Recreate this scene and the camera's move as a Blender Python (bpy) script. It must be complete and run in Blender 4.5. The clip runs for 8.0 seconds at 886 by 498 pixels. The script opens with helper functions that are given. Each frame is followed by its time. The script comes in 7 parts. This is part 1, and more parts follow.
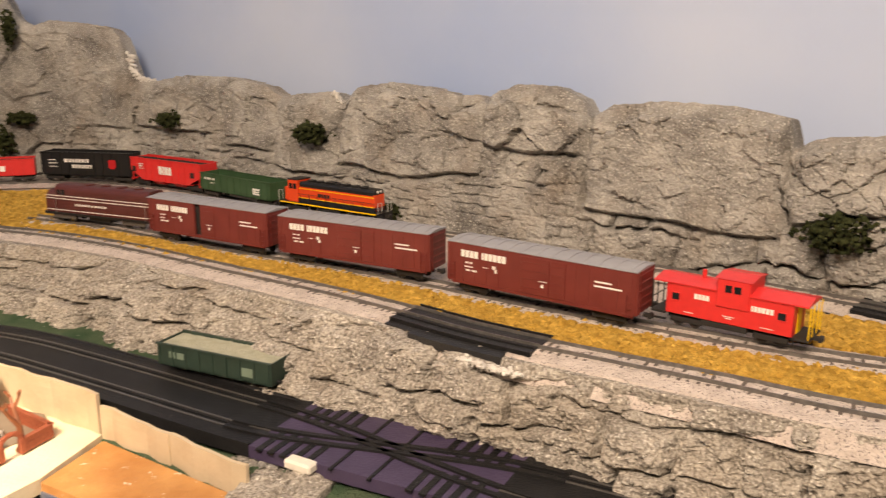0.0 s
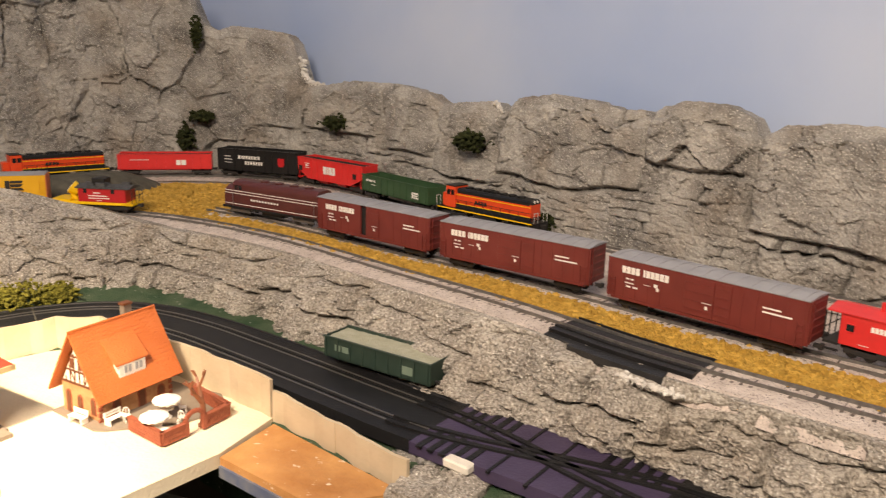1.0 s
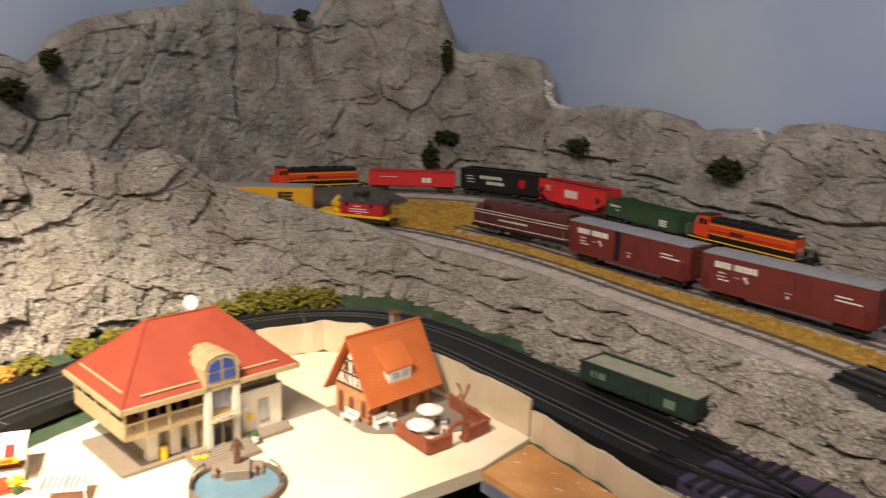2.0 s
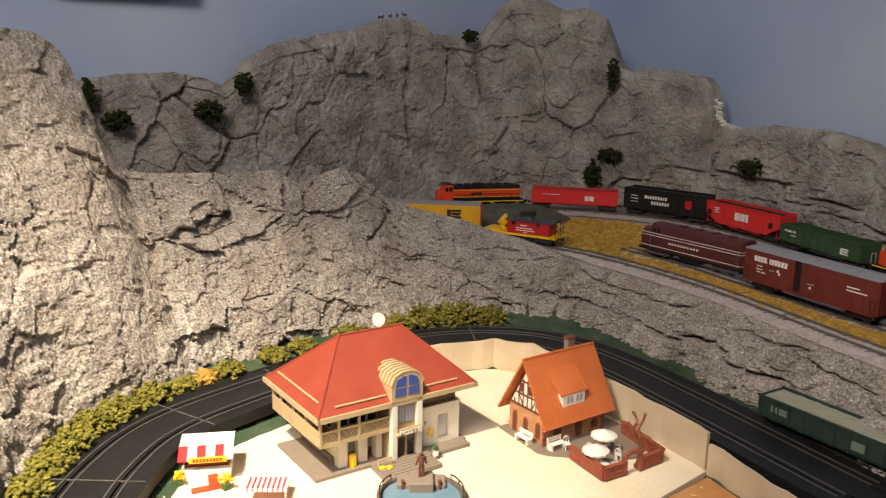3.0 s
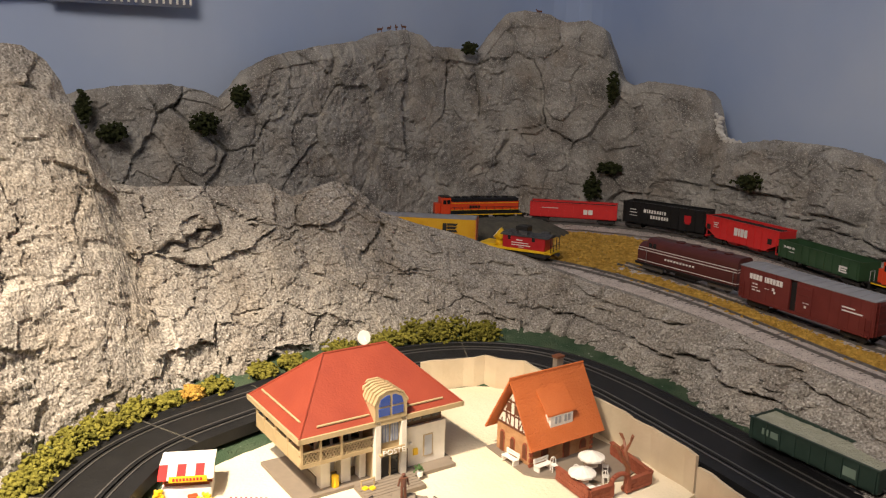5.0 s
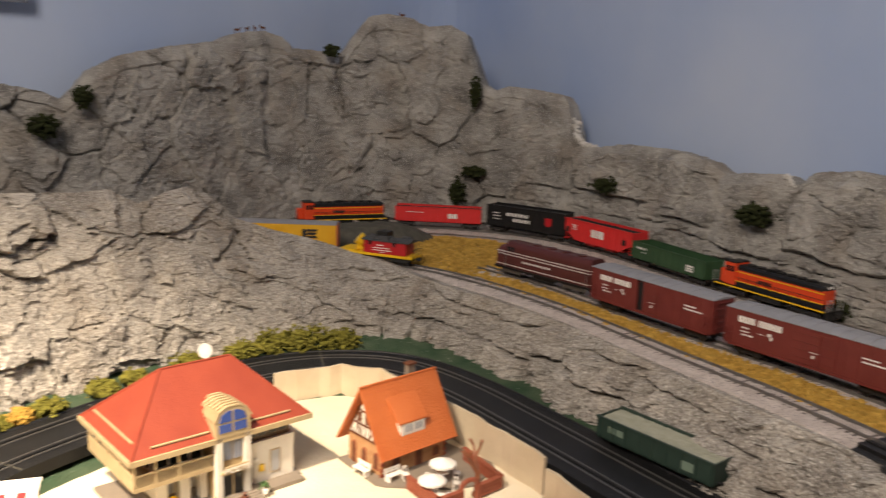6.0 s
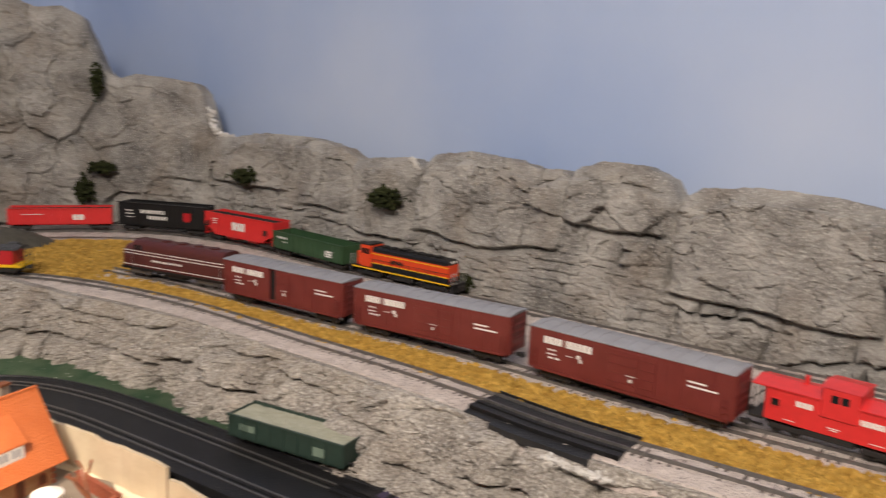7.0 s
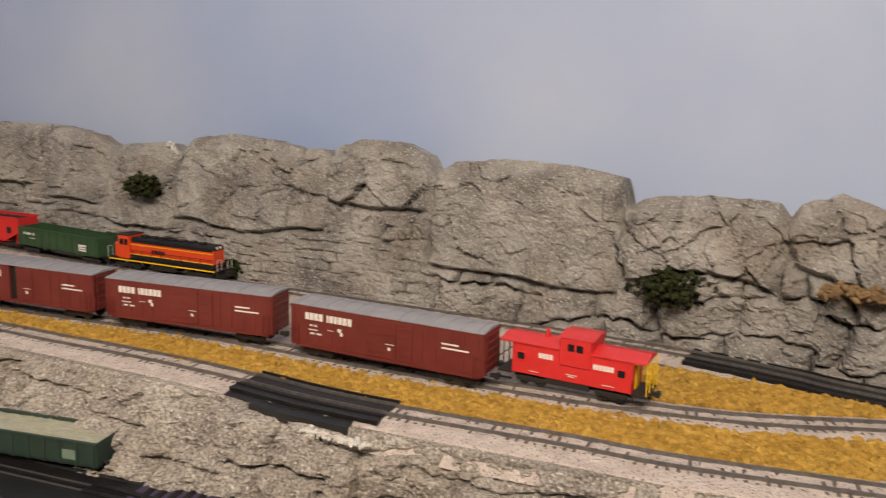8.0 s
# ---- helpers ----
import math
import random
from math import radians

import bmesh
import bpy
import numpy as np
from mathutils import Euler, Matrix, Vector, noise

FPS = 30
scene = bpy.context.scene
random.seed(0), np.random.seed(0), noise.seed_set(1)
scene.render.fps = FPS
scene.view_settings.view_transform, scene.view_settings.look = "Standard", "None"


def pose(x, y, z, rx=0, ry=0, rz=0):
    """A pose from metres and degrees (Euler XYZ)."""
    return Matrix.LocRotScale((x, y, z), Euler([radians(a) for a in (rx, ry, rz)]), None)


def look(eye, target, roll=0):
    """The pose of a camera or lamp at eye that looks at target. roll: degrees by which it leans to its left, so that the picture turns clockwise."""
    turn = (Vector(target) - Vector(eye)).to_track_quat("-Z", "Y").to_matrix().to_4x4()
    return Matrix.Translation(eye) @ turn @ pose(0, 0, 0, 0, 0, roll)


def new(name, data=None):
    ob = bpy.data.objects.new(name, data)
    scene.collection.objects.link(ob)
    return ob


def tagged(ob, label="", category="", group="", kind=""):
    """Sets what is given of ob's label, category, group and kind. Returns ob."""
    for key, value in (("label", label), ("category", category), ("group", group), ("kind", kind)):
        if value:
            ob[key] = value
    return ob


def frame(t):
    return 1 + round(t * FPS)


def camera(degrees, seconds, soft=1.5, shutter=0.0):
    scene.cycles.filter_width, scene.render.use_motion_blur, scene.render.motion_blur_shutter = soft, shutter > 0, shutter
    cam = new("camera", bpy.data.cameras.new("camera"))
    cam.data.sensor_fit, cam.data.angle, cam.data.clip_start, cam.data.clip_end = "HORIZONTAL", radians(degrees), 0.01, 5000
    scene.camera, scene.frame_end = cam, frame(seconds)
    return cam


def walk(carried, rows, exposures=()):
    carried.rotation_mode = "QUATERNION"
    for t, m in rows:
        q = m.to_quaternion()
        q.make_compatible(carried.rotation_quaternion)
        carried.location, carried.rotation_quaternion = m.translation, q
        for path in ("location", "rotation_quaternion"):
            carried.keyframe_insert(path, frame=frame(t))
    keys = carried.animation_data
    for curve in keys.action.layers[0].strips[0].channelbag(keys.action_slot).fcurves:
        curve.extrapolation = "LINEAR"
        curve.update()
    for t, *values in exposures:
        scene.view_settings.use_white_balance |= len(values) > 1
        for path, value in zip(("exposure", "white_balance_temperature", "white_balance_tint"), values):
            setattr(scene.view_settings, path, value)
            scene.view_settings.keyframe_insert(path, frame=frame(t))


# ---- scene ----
cam = camera(55.9, 8.0, soft=1.2, shutter=0.35)
PATH = [
    (0, (0.273, 0.173, 1.426), (-0.054, 2.083, 0.929), 0.3),
    (0.5, (0.262, 0.161, 1.428), (-0.234, 2.033, 0.93), 0.9),
    (1, (0.251, 0.153, 1.434), (-0.383, 1.985, 0.944), 1.4),
    (1.5, (0.234, 0.145, 1.437), (-0.551, 1.923, 0.963), 1.8),
    (2, (0.198, 0.127, 1.434), (-0.868, 1.758, 0.983), 1.5),
    (2.2, (0.189, 0.122, 1.434), (-0.956, 1.701, 0.993), 1.6),
    (3.3, (0.18, 0.087, 1.459), (-1.173, 1.491, 1.015), 1.1),
    (3.5, (0.18, 0.088, 1.459), (-1.177, 1.491, 1.021), 1.3),
    (4, (0.181, 0.096, 1.46), (-1.182, 1.495, 1.032), 1.3),
    (5.5, (0.195, 0.127, 1.461), (-1.126, 1.57, 1.048), 1.2),
    (6, (0.204, 0.146, 1.461), (-0.937, 1.737, 1.054), 2.0),
    (6.5, (0.217, 0.167, 1.459), (-0.61, 1.944, 1.06), 1.9),
    (7, (0.24, 0.194, 1.449), (-0.215, 2.103, 1.062), 2.3),
    (7.5, (0.256, 0.197, 1.446), (0.089, 2.151, 1.054), 2.3),
    (8, (0.273, 0.191, 1.44), (0.305, 2.151, 1.044), 1.8),
]
walk(cam, [(t, look(eye, target, roll)) for t, eye, target, roll in PATH],
     exposures=[(0.0, 0.62, 7900, 14), (1.0, 0.44, 7250, 12), (1.5, 0.36, 6850, 11), (2.0, -0.24, 6550, 10), (3.4, -0.52, 6400, 11), (5.5, -0.47, 6400, 10), (6.5, 0.08, 6650, 11), (7.0, 0.26, 6350, 11), (7.5, 0.28, 6500, 11), (8.0, 0.27, 6850, 11)])

# ---- light ----
world = bpy.data.worlds.new("room_air")
world.use_nodes = True
world.node_tree.nodes["Background"].inputs[0].default_value = (1.0, 0.93, 0.85, 1)
world.node_tree.nodes["Background"].inputs[1].default_value = 0.022
scene.world = world


def area_lamp(name, eye, target, size, watts, colour):
    data = bpy.data.lights.new(name, "AREA")
    data.size, data.energy, data.color = size, watts, colour
    ob = new(name, data)
    ob.matrix_world = look(eye, target)
    return ob


def spot_lamp(name, eye, target, angle, blend, watts, colour, radius):
    data = bpy.data.lights.new(name, "SPOT")
    data.spot_size, data.spot_blend, data.energy, data.color, data.shadow_soft_size = radians(angle), blend, watts, colour, radius
    ob = new(name, data)
    ob.matrix_world = look(eye, target)
    return ob


area_lamp("ceiling_panel_lamp", (0.12, -0.40, 2.42), (0.05, 0.9, 1.2), 0.7, 44, (1.0, 0.87, 0.75))
spot_lamp("plaza_lamp", (-0.20, -0.12, 2.22), (-0.405, 0.405, 1.12), 41, 1.0, 240, (1.0, 0.82, 0.60), 0.03)

# ---- materials ----


def mat(name, colour, rough=0.6, colour2=None, scale=40.0, bump=0.0, bump_scale=200.0, metal=0.0, detail=6.0, speck=None, speck_scale=300.0, speck_at=0.62, island=0.0, spec=0.5):
    """Two-tone noise paint with optional specks and fine relief, in object space metres."""
    m = bpy.data.materials.new(name)
    m.use_nodes = True
    nt = m.node_tree
    b = nt.nodes["Principled BSDF"]
    b.inputs["Roughness"].default_value = rough
    b.inputs["Metallic"].default_value = metal
    b.inputs["Specular IOR Level"].default_value = spec
    tc = nt.nodes.new("ShaderNodeNewGeometry")
    n1 = nt.nodes.new("ShaderNodeTexNoise")
    n1.inputs["Scale"].default_value, n1.inputs["Detail"].default_value = scale, detail
    nt.links.new(tc.outputs["Position"], n1.inputs["Vector"])
    ramp = nt.nodes.new("ShaderNodeValToRGB")
    ramp.color_ramp.elements[0].position, ramp.color_ramp.elements[1].position = 0.3, 0.7
    ramp.color_ramp.elements[0].color = (*colour, 1)
    ramp.color_ramp.elements[1].color = (*(colour2 or [min(1, c * 1.15) for c in colour]), 1)
    nt.links.new(n1.outputs["Fac"], ramp.inputs["Fac"])
    out = ramp.outputs["Color"]
    if speck:
        n2 = nt.nodes.new("ShaderNodeTexNoise")
        n2.inputs["Scale"].default_value, n2.inputs["Detail"].default_value = speck_scale, 3.0
        nt.links.new(tc.outputs["Position"], n2.inputs["Vector"])
        r2 = nt.nodes.new("ShaderNodeValToRGB")
        r2.color_ramp.elements[0].position, r2.color_ramp.elements[1].position = speck_at, speck_at + 0.08
        nt.links.new(n2.outputs["Fac"], r2.inputs["Fac"])
        mx = nt.nodes.new("ShaderNodeMix")
        mx.data_type = "RGBA"
        nt.links.new(r2.outputs["Color"], mx.inputs[0])
        nt.links.new(out, mx.inputs[6])
        mx.inputs[7].default_value = (*speck, 1)
        out = mx.outputs[2]
    if island:
        hs = nt.nodes.new("ShaderNodeHueSaturation")
        mr = nt.nodes.new("ShaderNodeMapRange")
        mr.inputs[3].default_value, mr.inputs[4].default_value = 1 - island, 1 + island
        nt.links.new(tc.outputs["Random Per Island"], mr.inputs[0])
        nt.links.new(mr.outputs[0], hs.inputs["Value"])
        nt.links.new(out, hs.inputs["Color"])
        out = hs.outputs["Color"]
    nt.links.new(out, b.inputs["Base Color"])
    if bump:
        n3 = nt.nodes.new("ShaderNodeTexNoise")
        n3.inputs["Scale"].default_value, n3.inputs["Detail"].default_value = bump_scale, 8.0
        nt.links.new(tc.outputs["Position"], n3.inputs["Vector"])
        bp = nt.nodes.new("ShaderNodeBump")
        bp.inputs["Strength"].default_value, bp.inputs["Distance"].default_value = bump, 0.003
        nt.links.new(n3.outputs["Fac"], bp.inputs["Height"])
        nt.links.new(bp.outputs["Normal"], b.inputs["Normal"])
    return m


def rock_mat(name, dark, light, stain, speck, grit, stained):
    """Cast plaster rock: mottled grey, pale flecks, brown stains, fine grit relief."""
    m = mat(name, dark, 0.93, light, 22.0, 1.0, 420.0, detail=9.0, speck=speck, speck_scale=480.0, speck_at=0.57, spec=0.2)
    nt = m.node_tree
    b = nt.nodes["Principled BSDF"]
    old = b.inputs["Base Color"].links[0].from_socket
    pos = nt.nodes.new("ShaderNodeNewGeometry")
    n = nt.nodes.new("ShaderNodeTexNoise")
    n.inputs["Scale"].default_value, n.inputs["Detail"].default_value = 15.0, 8.0
    nt.links.new(pos.outputs["Position"], n.inputs["Vector"])
    r = nt.nodes.new("ShaderNodeValToRGB")
    r.color_ramp.elements[0].position, r.color_ramp.elements[1].position = 0.48, 0.72
    nt.links.new(n.outputs["Fac"], r.inputs["Fac"])
    mx = nt.nodes.new("ShaderNodeMix")
    mx.data_type, mx.blend_type = "RGBA", "MIX"
    sc = nt.nodes.new("ShaderNodeMath")
    sc.operation = "MULTIPLY"
    sc.inputs[1].default_value = stained
    nt.links.new(r.outputs["Color"], sc.inputs[0])
    nt.links.new(sc.outputs[0], mx.inputs[0])
    nt.links.new(old, mx.inputs[6])
    mx.inputs[7].default_value = (*stain, 1)
    # washed-in dark grit
    n4 = nt.nodes.new("ShaderNodeTexNoise")
    n4.inputs["Scale"].default_value, n4.inputs["Detail"].default_value = 420.0, 5.0
    nt.links.new(pos.outputs["Position"], n4.inputs["Vector"])
    r4 = nt.nodes.new("ShaderNodeValToRGB")
    r4.color_ramp.elements[0].position, r4.color_ramp.elements[1].position = 0.38, 0.56
    r4.color_ramp.elements[0].color = (0.36, 0.34, 0.33, 1)
    nt.links.new(n4.outputs["Fac"], r4.inputs["Fac"])
    mu = nt.nodes.new("ShaderNodeMix")
    mu.data_type, mu.blend_type = "RGBA", "MULTIPLY"
    mu.inputs[0].default_value = grit
    nt.links.new(mx.outputs[2], mu.inputs[6])
    nt.links.new(r4.outputs["Color"], mu.inputs[7])
    nt.links.new(mu.outputs[2], b.inputs["Base Color"])
    # coarse chips under the grit
    n5 = nt.nodes.new("ShaderNodeTexNoise")
    n5.inputs["Scale"].default_value, n5.inputs["Detail"].default_value, n5.inputs["Roughness"].default_value = 85.0, 9.0, 0.68
    nt.links.new(pos.outputs["Position"], n5.inputs["Vector"])
    bp = nt.nodes.new("ShaderNodeBump")
    bp.inputs["Strength"].default_value, bp.inputs["Distance"].default_value = 0.55, 0.008
    nt.links.new(n5.outputs["Fac"], bp.inputs["Height"])
    nt.links.new(b.inputs["Normal"].links[0].from_socket, bp.inputs["Normal"])
    nt.links.new(bp.outputs["Normal"], b.inputs["Normal"])
    return m


M_ROCK = rock_mat("cast_rock_grey", (0.20, 0.19, 0.178), (0.53, 0.51, 0.475), (0.34, 0.28, 0.22), (0.62, 0.60, 0.55), 0.32, 0.45)
M_ROCK_HILL = rock_mat("cast_rock_grit", (0.35, 0.32, 0.285), (0.62, 0.575, 0.51), (0.40, 0.33, 0.25), (0.80, 0.77, 0.71), 0.75, 0.45)
M_BALLAST = mat("pinkish_ballast", (0.50, 0.43, 0.39), 0.95, (0.68, 0.60, 0.55), 90.0, 1.0, 500.0, speck=(0.2, 0.17, 0.16), speck_scale=600.0, speck_at=0.58)
M_TURF = mat("ochre_foam_turf", (0.42, 0.24, 0.045), 0.95, (0.62, 0.39, 0.09), 120.0, 1.0, 700.0, island=0.25, spec=0.1)
M_MOSS = mat("olive_foam_moss", (0.14, 0.135, 0.025), 0.95, (0.31, 0.28, 0.055), 120.0, 1.0, 700.0, island=0.3, spec=0.1)
M_DRY = mat("dry_tan_foam", (0.26, 0.16, 0.08), 0.95, (0.38, 0.26, 0.14), 120.0, 1.0, 700.0, island=0.25, spec=0.1)
M_BUSH = mat("dark_green_foam", (0.020, 0.027, 0.012), 0.95, (0.055, 0.062, 0.024), 160.0, 1.0, 700.0, island=0.35, spec=0.1)
M_FLOCK = mat("green_flock", (0.04, 0.08, 0.045), 0.95, (0.10, 0.135, 0.085), 38.0, 1.0, 600.0, speck=(0.62, 0.60, 0.55), speck_scale=170.0, speck_at=0.68, spec=0.1)
M_DIRT = mat("grey_ash_heap", (0.075, 0.07, 0.055), 0.95, (0.12, 0.11, 0.085), 90.0, 1.0, 500.0)
M_SLOT = mat("black_track_plastic", (0.008, 0.008, 0.009), 0.5, (0.014, 0.014, 0.015), 60.0, 0.25, 500.0, speck=(0.16, 0.155, 0.15), speck_scale=330.0, speck_at=0.72, spec=0.35)
M_PURPLE = mat("purple_deck_plastic", (0.048, 0.034, 0.075), 0.5, (0.066, 0.048, 0.098), 50.0, 0.2, 400.0)
M_RAIL = mat("nickel_rail", (0.16, 0.15, 0.145), 0.4, (0.26, 0.25, 0.235), 200.0, metal=0.7)
M_TIE = mat("dark_tie_plastic", (0.09, 0.07, 0.06), 0.8, (0.16, 0.13, 0.115), 200.0)
M_PLAZA = mat("cream_painted_board", (0.70, 0.61, 0.44), 0.75, (0.80, 0.72, 0.56), 14.0, 0.3, 300.0)
M_CARD = mat("beige_card", (0.52, 0.42, 0.29), 0.8, (0.62, 0.52, 0.37), 30.0, 0.3, 120.0)
M_PLASTER = mat("white_plaster", (0.58, 0.55, 0.51), 0.9, (0.72, 0.70, 0.66), 60.0, 0.8, 220.0)
M_BOARD = mat("orange_brown_wood", (0.40, 0.17, 0.05), 0.7, (0.58, 0.30, 0.11), 28.0, 0.5, 150.0, speck=(0.78, 0.66, 0.52), speck_scale=120.0, speck_at=0.66)
M_BLUE = mat("blue_paint_chipped", (0.05, 0.08, 0.18), 0.7, (0.16, 0.17, 0.2), 60.0)
M_SKY = mat("painted_sky", (0.32, 0.42, 0.65), 0.85, (0.46, 0.54, 0.70), 2.2, 0.05, 60.0, detail=4.0)
M_SKYDEEP = mat("painted_sky_deep", (0.10, 0.20, 0.46), 0.85, (0.20, 0.32, 0.58), 5.0, 0.05, 60.0)
M_WALL = mat("room_wall", (0.55, 0.52, 0.47), 0.9, (0.60, 0.57, 0.52), 3.0)
M_FLOOR = mat("dark_carpet", (0.03, 0.028, 0.026), 1.0, (0.045, 0.042, 0.04), 60.0, 0.5, 400.0)
M_WOODDARK = mat("dark_bench_timber", (0.05, 0.035, 0.022), 0.8, (0.08, 0.055, 0.035), 30.0)


def plain(name, c, rough=0.45, metal=0.0, v=0.12):
    return mat(name, c, rough, [min(1, k * (1 + v)) for k in c], 150.0, metal=metal)


M_BLACK = plain("black_plastic", (0.010, 0.010, 0.011), 0.4)
M_UNDER = plain("dark_underframe", (0.018, 0.016, 0.015), 0.6)
M_OXIDE = mat("boxcar_red", (0.135, 0.020, 0.016), 0.5, (0.165, 0.026, 0.021), 60.0)
M_MAROON = mat("locomotive_maroon", (0.075, 0.018, 0.016), 0.4, (0.095, 0.022, 0.02), 60.0)
M_ROOFGREY = mat("car_roof_grey", (0.27, 0.27, 0.29), 0.55, (0.32, 0.32, 0.34), 60.0)
M_WHITE = plain("white_lettering", (0.74, 0.72, 0.68), 0.6)
M_DKLETTER_SHADE = plain("black_lettering_and_shade", (0.015, 0.013, 0.012), 0.6)
M_YELLOW = mat("reefer_yellow", (0.68, 0.36, 0.012), 0.45, (0.74, 0.41, 0.02), 60.0)
M_BRIGHTYEL = plain("bright_yellow_plastic", (0.80, 0.50, 0.012), 0.4)
M_CREAM = mat("hopper_grey_cream", (0.46, 0.44, 0.35), 0.55, (0.52, 0.50, 0.41), 60.0)
M_RED = plain("bright_red_plastic", (0.62, 0.03, 0.03), 0.4)
M_CARRED = plain("deep_red_plastic", (0.42, 0.012, 0.018), 0.4)
M_ORANGE = plain("locomotive_orange", (0.66, 0.062, 0.015), 0.4)
M_GREENCAR = mat("gondola_green", (0.028, 0.07, 0.03), 0.5, (0.04, 0.09, 0.04), 60.0)
M_GREENDK = mat("dark_green_plastic", (0.022, 0.042, 0.032), 0.45, (0.03, 0.055, 0.042), 80.0)
M_LOAD = mat("gravel_load", (0.36, 0.36, 0.27), 0.95, (0.46, 0.46, 0.36), 100.0, 0.8, 500.0)
M_BLUEBLACK = mat("blue_black_plastic", (0.014, 0.02, 0.026), 0.35, (0.018, 0.026, 0.034), 60.0)
M_SILVER = plain("silver_paint", (0.45, 0.45, 0.43), 0.4)
M_CORALEND = plain("car_end_coral", (0.60, 0.16, 0.07), 0.5)
M_STEEL = plain("grey_metal", (0.3, 0.3, 0.3), 0.35, 0.8)
M_GLASS = plain("dark_cab_glass", (0.01, 0.012, 0.014), 0.1)
M_COAL = mat("black_coal_load", (0.01, 0.01, 0.01), 0.9, (0.03, 0.03, 0.03), 200.0, 1.0, 600.0)
M_ROOFRED = mat("tile_red_plastic", (0.235, 0.038, 0.02), 0.5, (0.285, 0.052, 0.026), 40.0, 0.15, 500.0)
M_ROOFORANGE = mat("tile_orange_plastic", (0.50, 0.125, 0.03), 0.5, (0.57, 0.16, 0.045), 40.0, 0.4, 500.0)
M_HOUSEWHITE = plain("house_white_plastic", (0.70, 0.66, 0.58), 0.6)
M_TAN = plain("tan_plastic_trim", (0.42, 0.32, 0.18), 0.6)
M_BRICKTAN = mat("sandstone_plastic", (0.40, 0.20, 0.09), 0.7, (0.50, 0.28, 0.13), 150.0, 0.5, 400.0)
M_BRICKRED = mat("brick_red_plastic", (0.25, 0.06, 0.03), 0.7, (0.33, 0.09, 0.045), 200.0, 0.5, 500.0)
M_BROWN = plain("brown_timber_plastic", (0.13, 0.045, 0.02), 0.6)
M_PLATE = plain("grey_brown_base_plate", (0.20, 0.165, 0.13), 0.7)
M_WINBLUE = plain("blue_window_pane", (0.03, 0.07, 0.30), 0.2)
M_PALEBLUE = plain("fountain_water", (0.12, 0.21, 0.28), 0.15)
M_FIGURE = plain("bronze_brown_plastic", (0.13, 0.05, 0.03), 0.4)
M_WHITEP = plain("white_plastic", (0.78, 0.75, 0.70), 0.45)
M_CURTAIN = plain("grey_curtain_pane", (0.35, 0.36, 0.38), 0.4)
M_PLANT = plain("plant_green", (0.05, 0.11, 0.03), 0.8)

# ---- mesh helpers ----


def obj(name, bm, material, parent=None, label="", smooth=False):
    me = bpy.data.meshes.new(name)
    bm.normal_update()
    bm.to_mesh(me)
    bm.free()
    me.materials.append(material)
    if smooth:
        me.shade_smooth()
    ob = new(name, me)
    if parent:
        ob.parent = parent
    if label:
        ob["label"] = label
    return ob


def part(name, bm, material, parent, label=""):
    return obj(name, bm, material, parent, label)


def thing(name, m, label, category, group=""):
    ob = new(name)
    ob.empty_display_size = 0.02
    ob.matrix_world = m
    return tagged(ob, label, category, group)


def box(bm, x0, x1, y0, y1, z0, z1, bevel=0.0):
    made = bmesh.ops.create_cube(bm, size=1.0)
    vs = made["verts"]
    for v in vs:
        v.co = Vector((x0 + (v.co.x + 0.5) * (x1 - x0), y0 + (v.co.y + 0.5) * (y1 - y0), z0 + (v.co.z + 0.5) * (z1 - z0)))
    if bevel:
        es = list({e for v in vs for e in v.link_edges})
        bmesh.ops.bevel(bm, geom=es, offset=bevel, segments=1, affect="EDGES")
    return vs


def boxes(*dims, bevel=0.0):
    bm = bmesh.new()
    for d in dims:
        box(bm, *d, bevel=bevel)
    return bm


def cyl(bm, p, q, r, n=10, r2=None):
    p, q = Vector(p), Vector(q)
    d = q - p
    made = bmesh.ops.create_cone(bm, cap_ends=True, segments=n, radius1=r, radius2=r if r2 is None else r2, depth=d.length)
    m = Matrix.Translation((p + q) / 2) @ d.to_track_quat("Z", "Y").to_matrix().to_4x4()
    bmesh.ops.transform(bm, matrix=m, verts=made["verts"])
    return made["verts"]


def cyls(*rows, n=8):
    bm = bmesh.new()
    for row in rows:
        cyl(bm, row[0], row[1], row[2], n)
    return bm


def prism(bm, outline, x0, x1):
    """A solid with the outline (y, z) drawn out along x."""
    a = [bm.verts.new((x0, y, z)) for y, z in outline]
    b = [bm.verts.new((x1, y, z)) for y, z in outline]
    n = len(outline)
    bm.faces.new(a[::-1])
    bm.faces.new(b)
    for i in range(n):
        bm.faces.new((a[i], a[(i + 1) % n], b[(i + 1) % n], b[i]))
    bmesh.ops.recalc_face_normals(bm, faces=bm.faces)
    return bm


def slab(bm, outline, z0, z1):
    """A flat plate with the plan outline (x, y)."""
    a = [bm.verts.new((x, y, z0)) for x, y in outline]
    b = [bm.verts.new((x, y, z1)) for x, y in outline]
    n = len(outline)
    bm.faces.new(a[::-1])
    bm.faces.new(b)
    for i in range(n):
        bm.faces.new((a[i], a[(i + 1) % n], b[(i + 1) % n], b[i]))
    bmesh.ops.recalc_face_normals(bm, faces=bm.faces)
    return bm


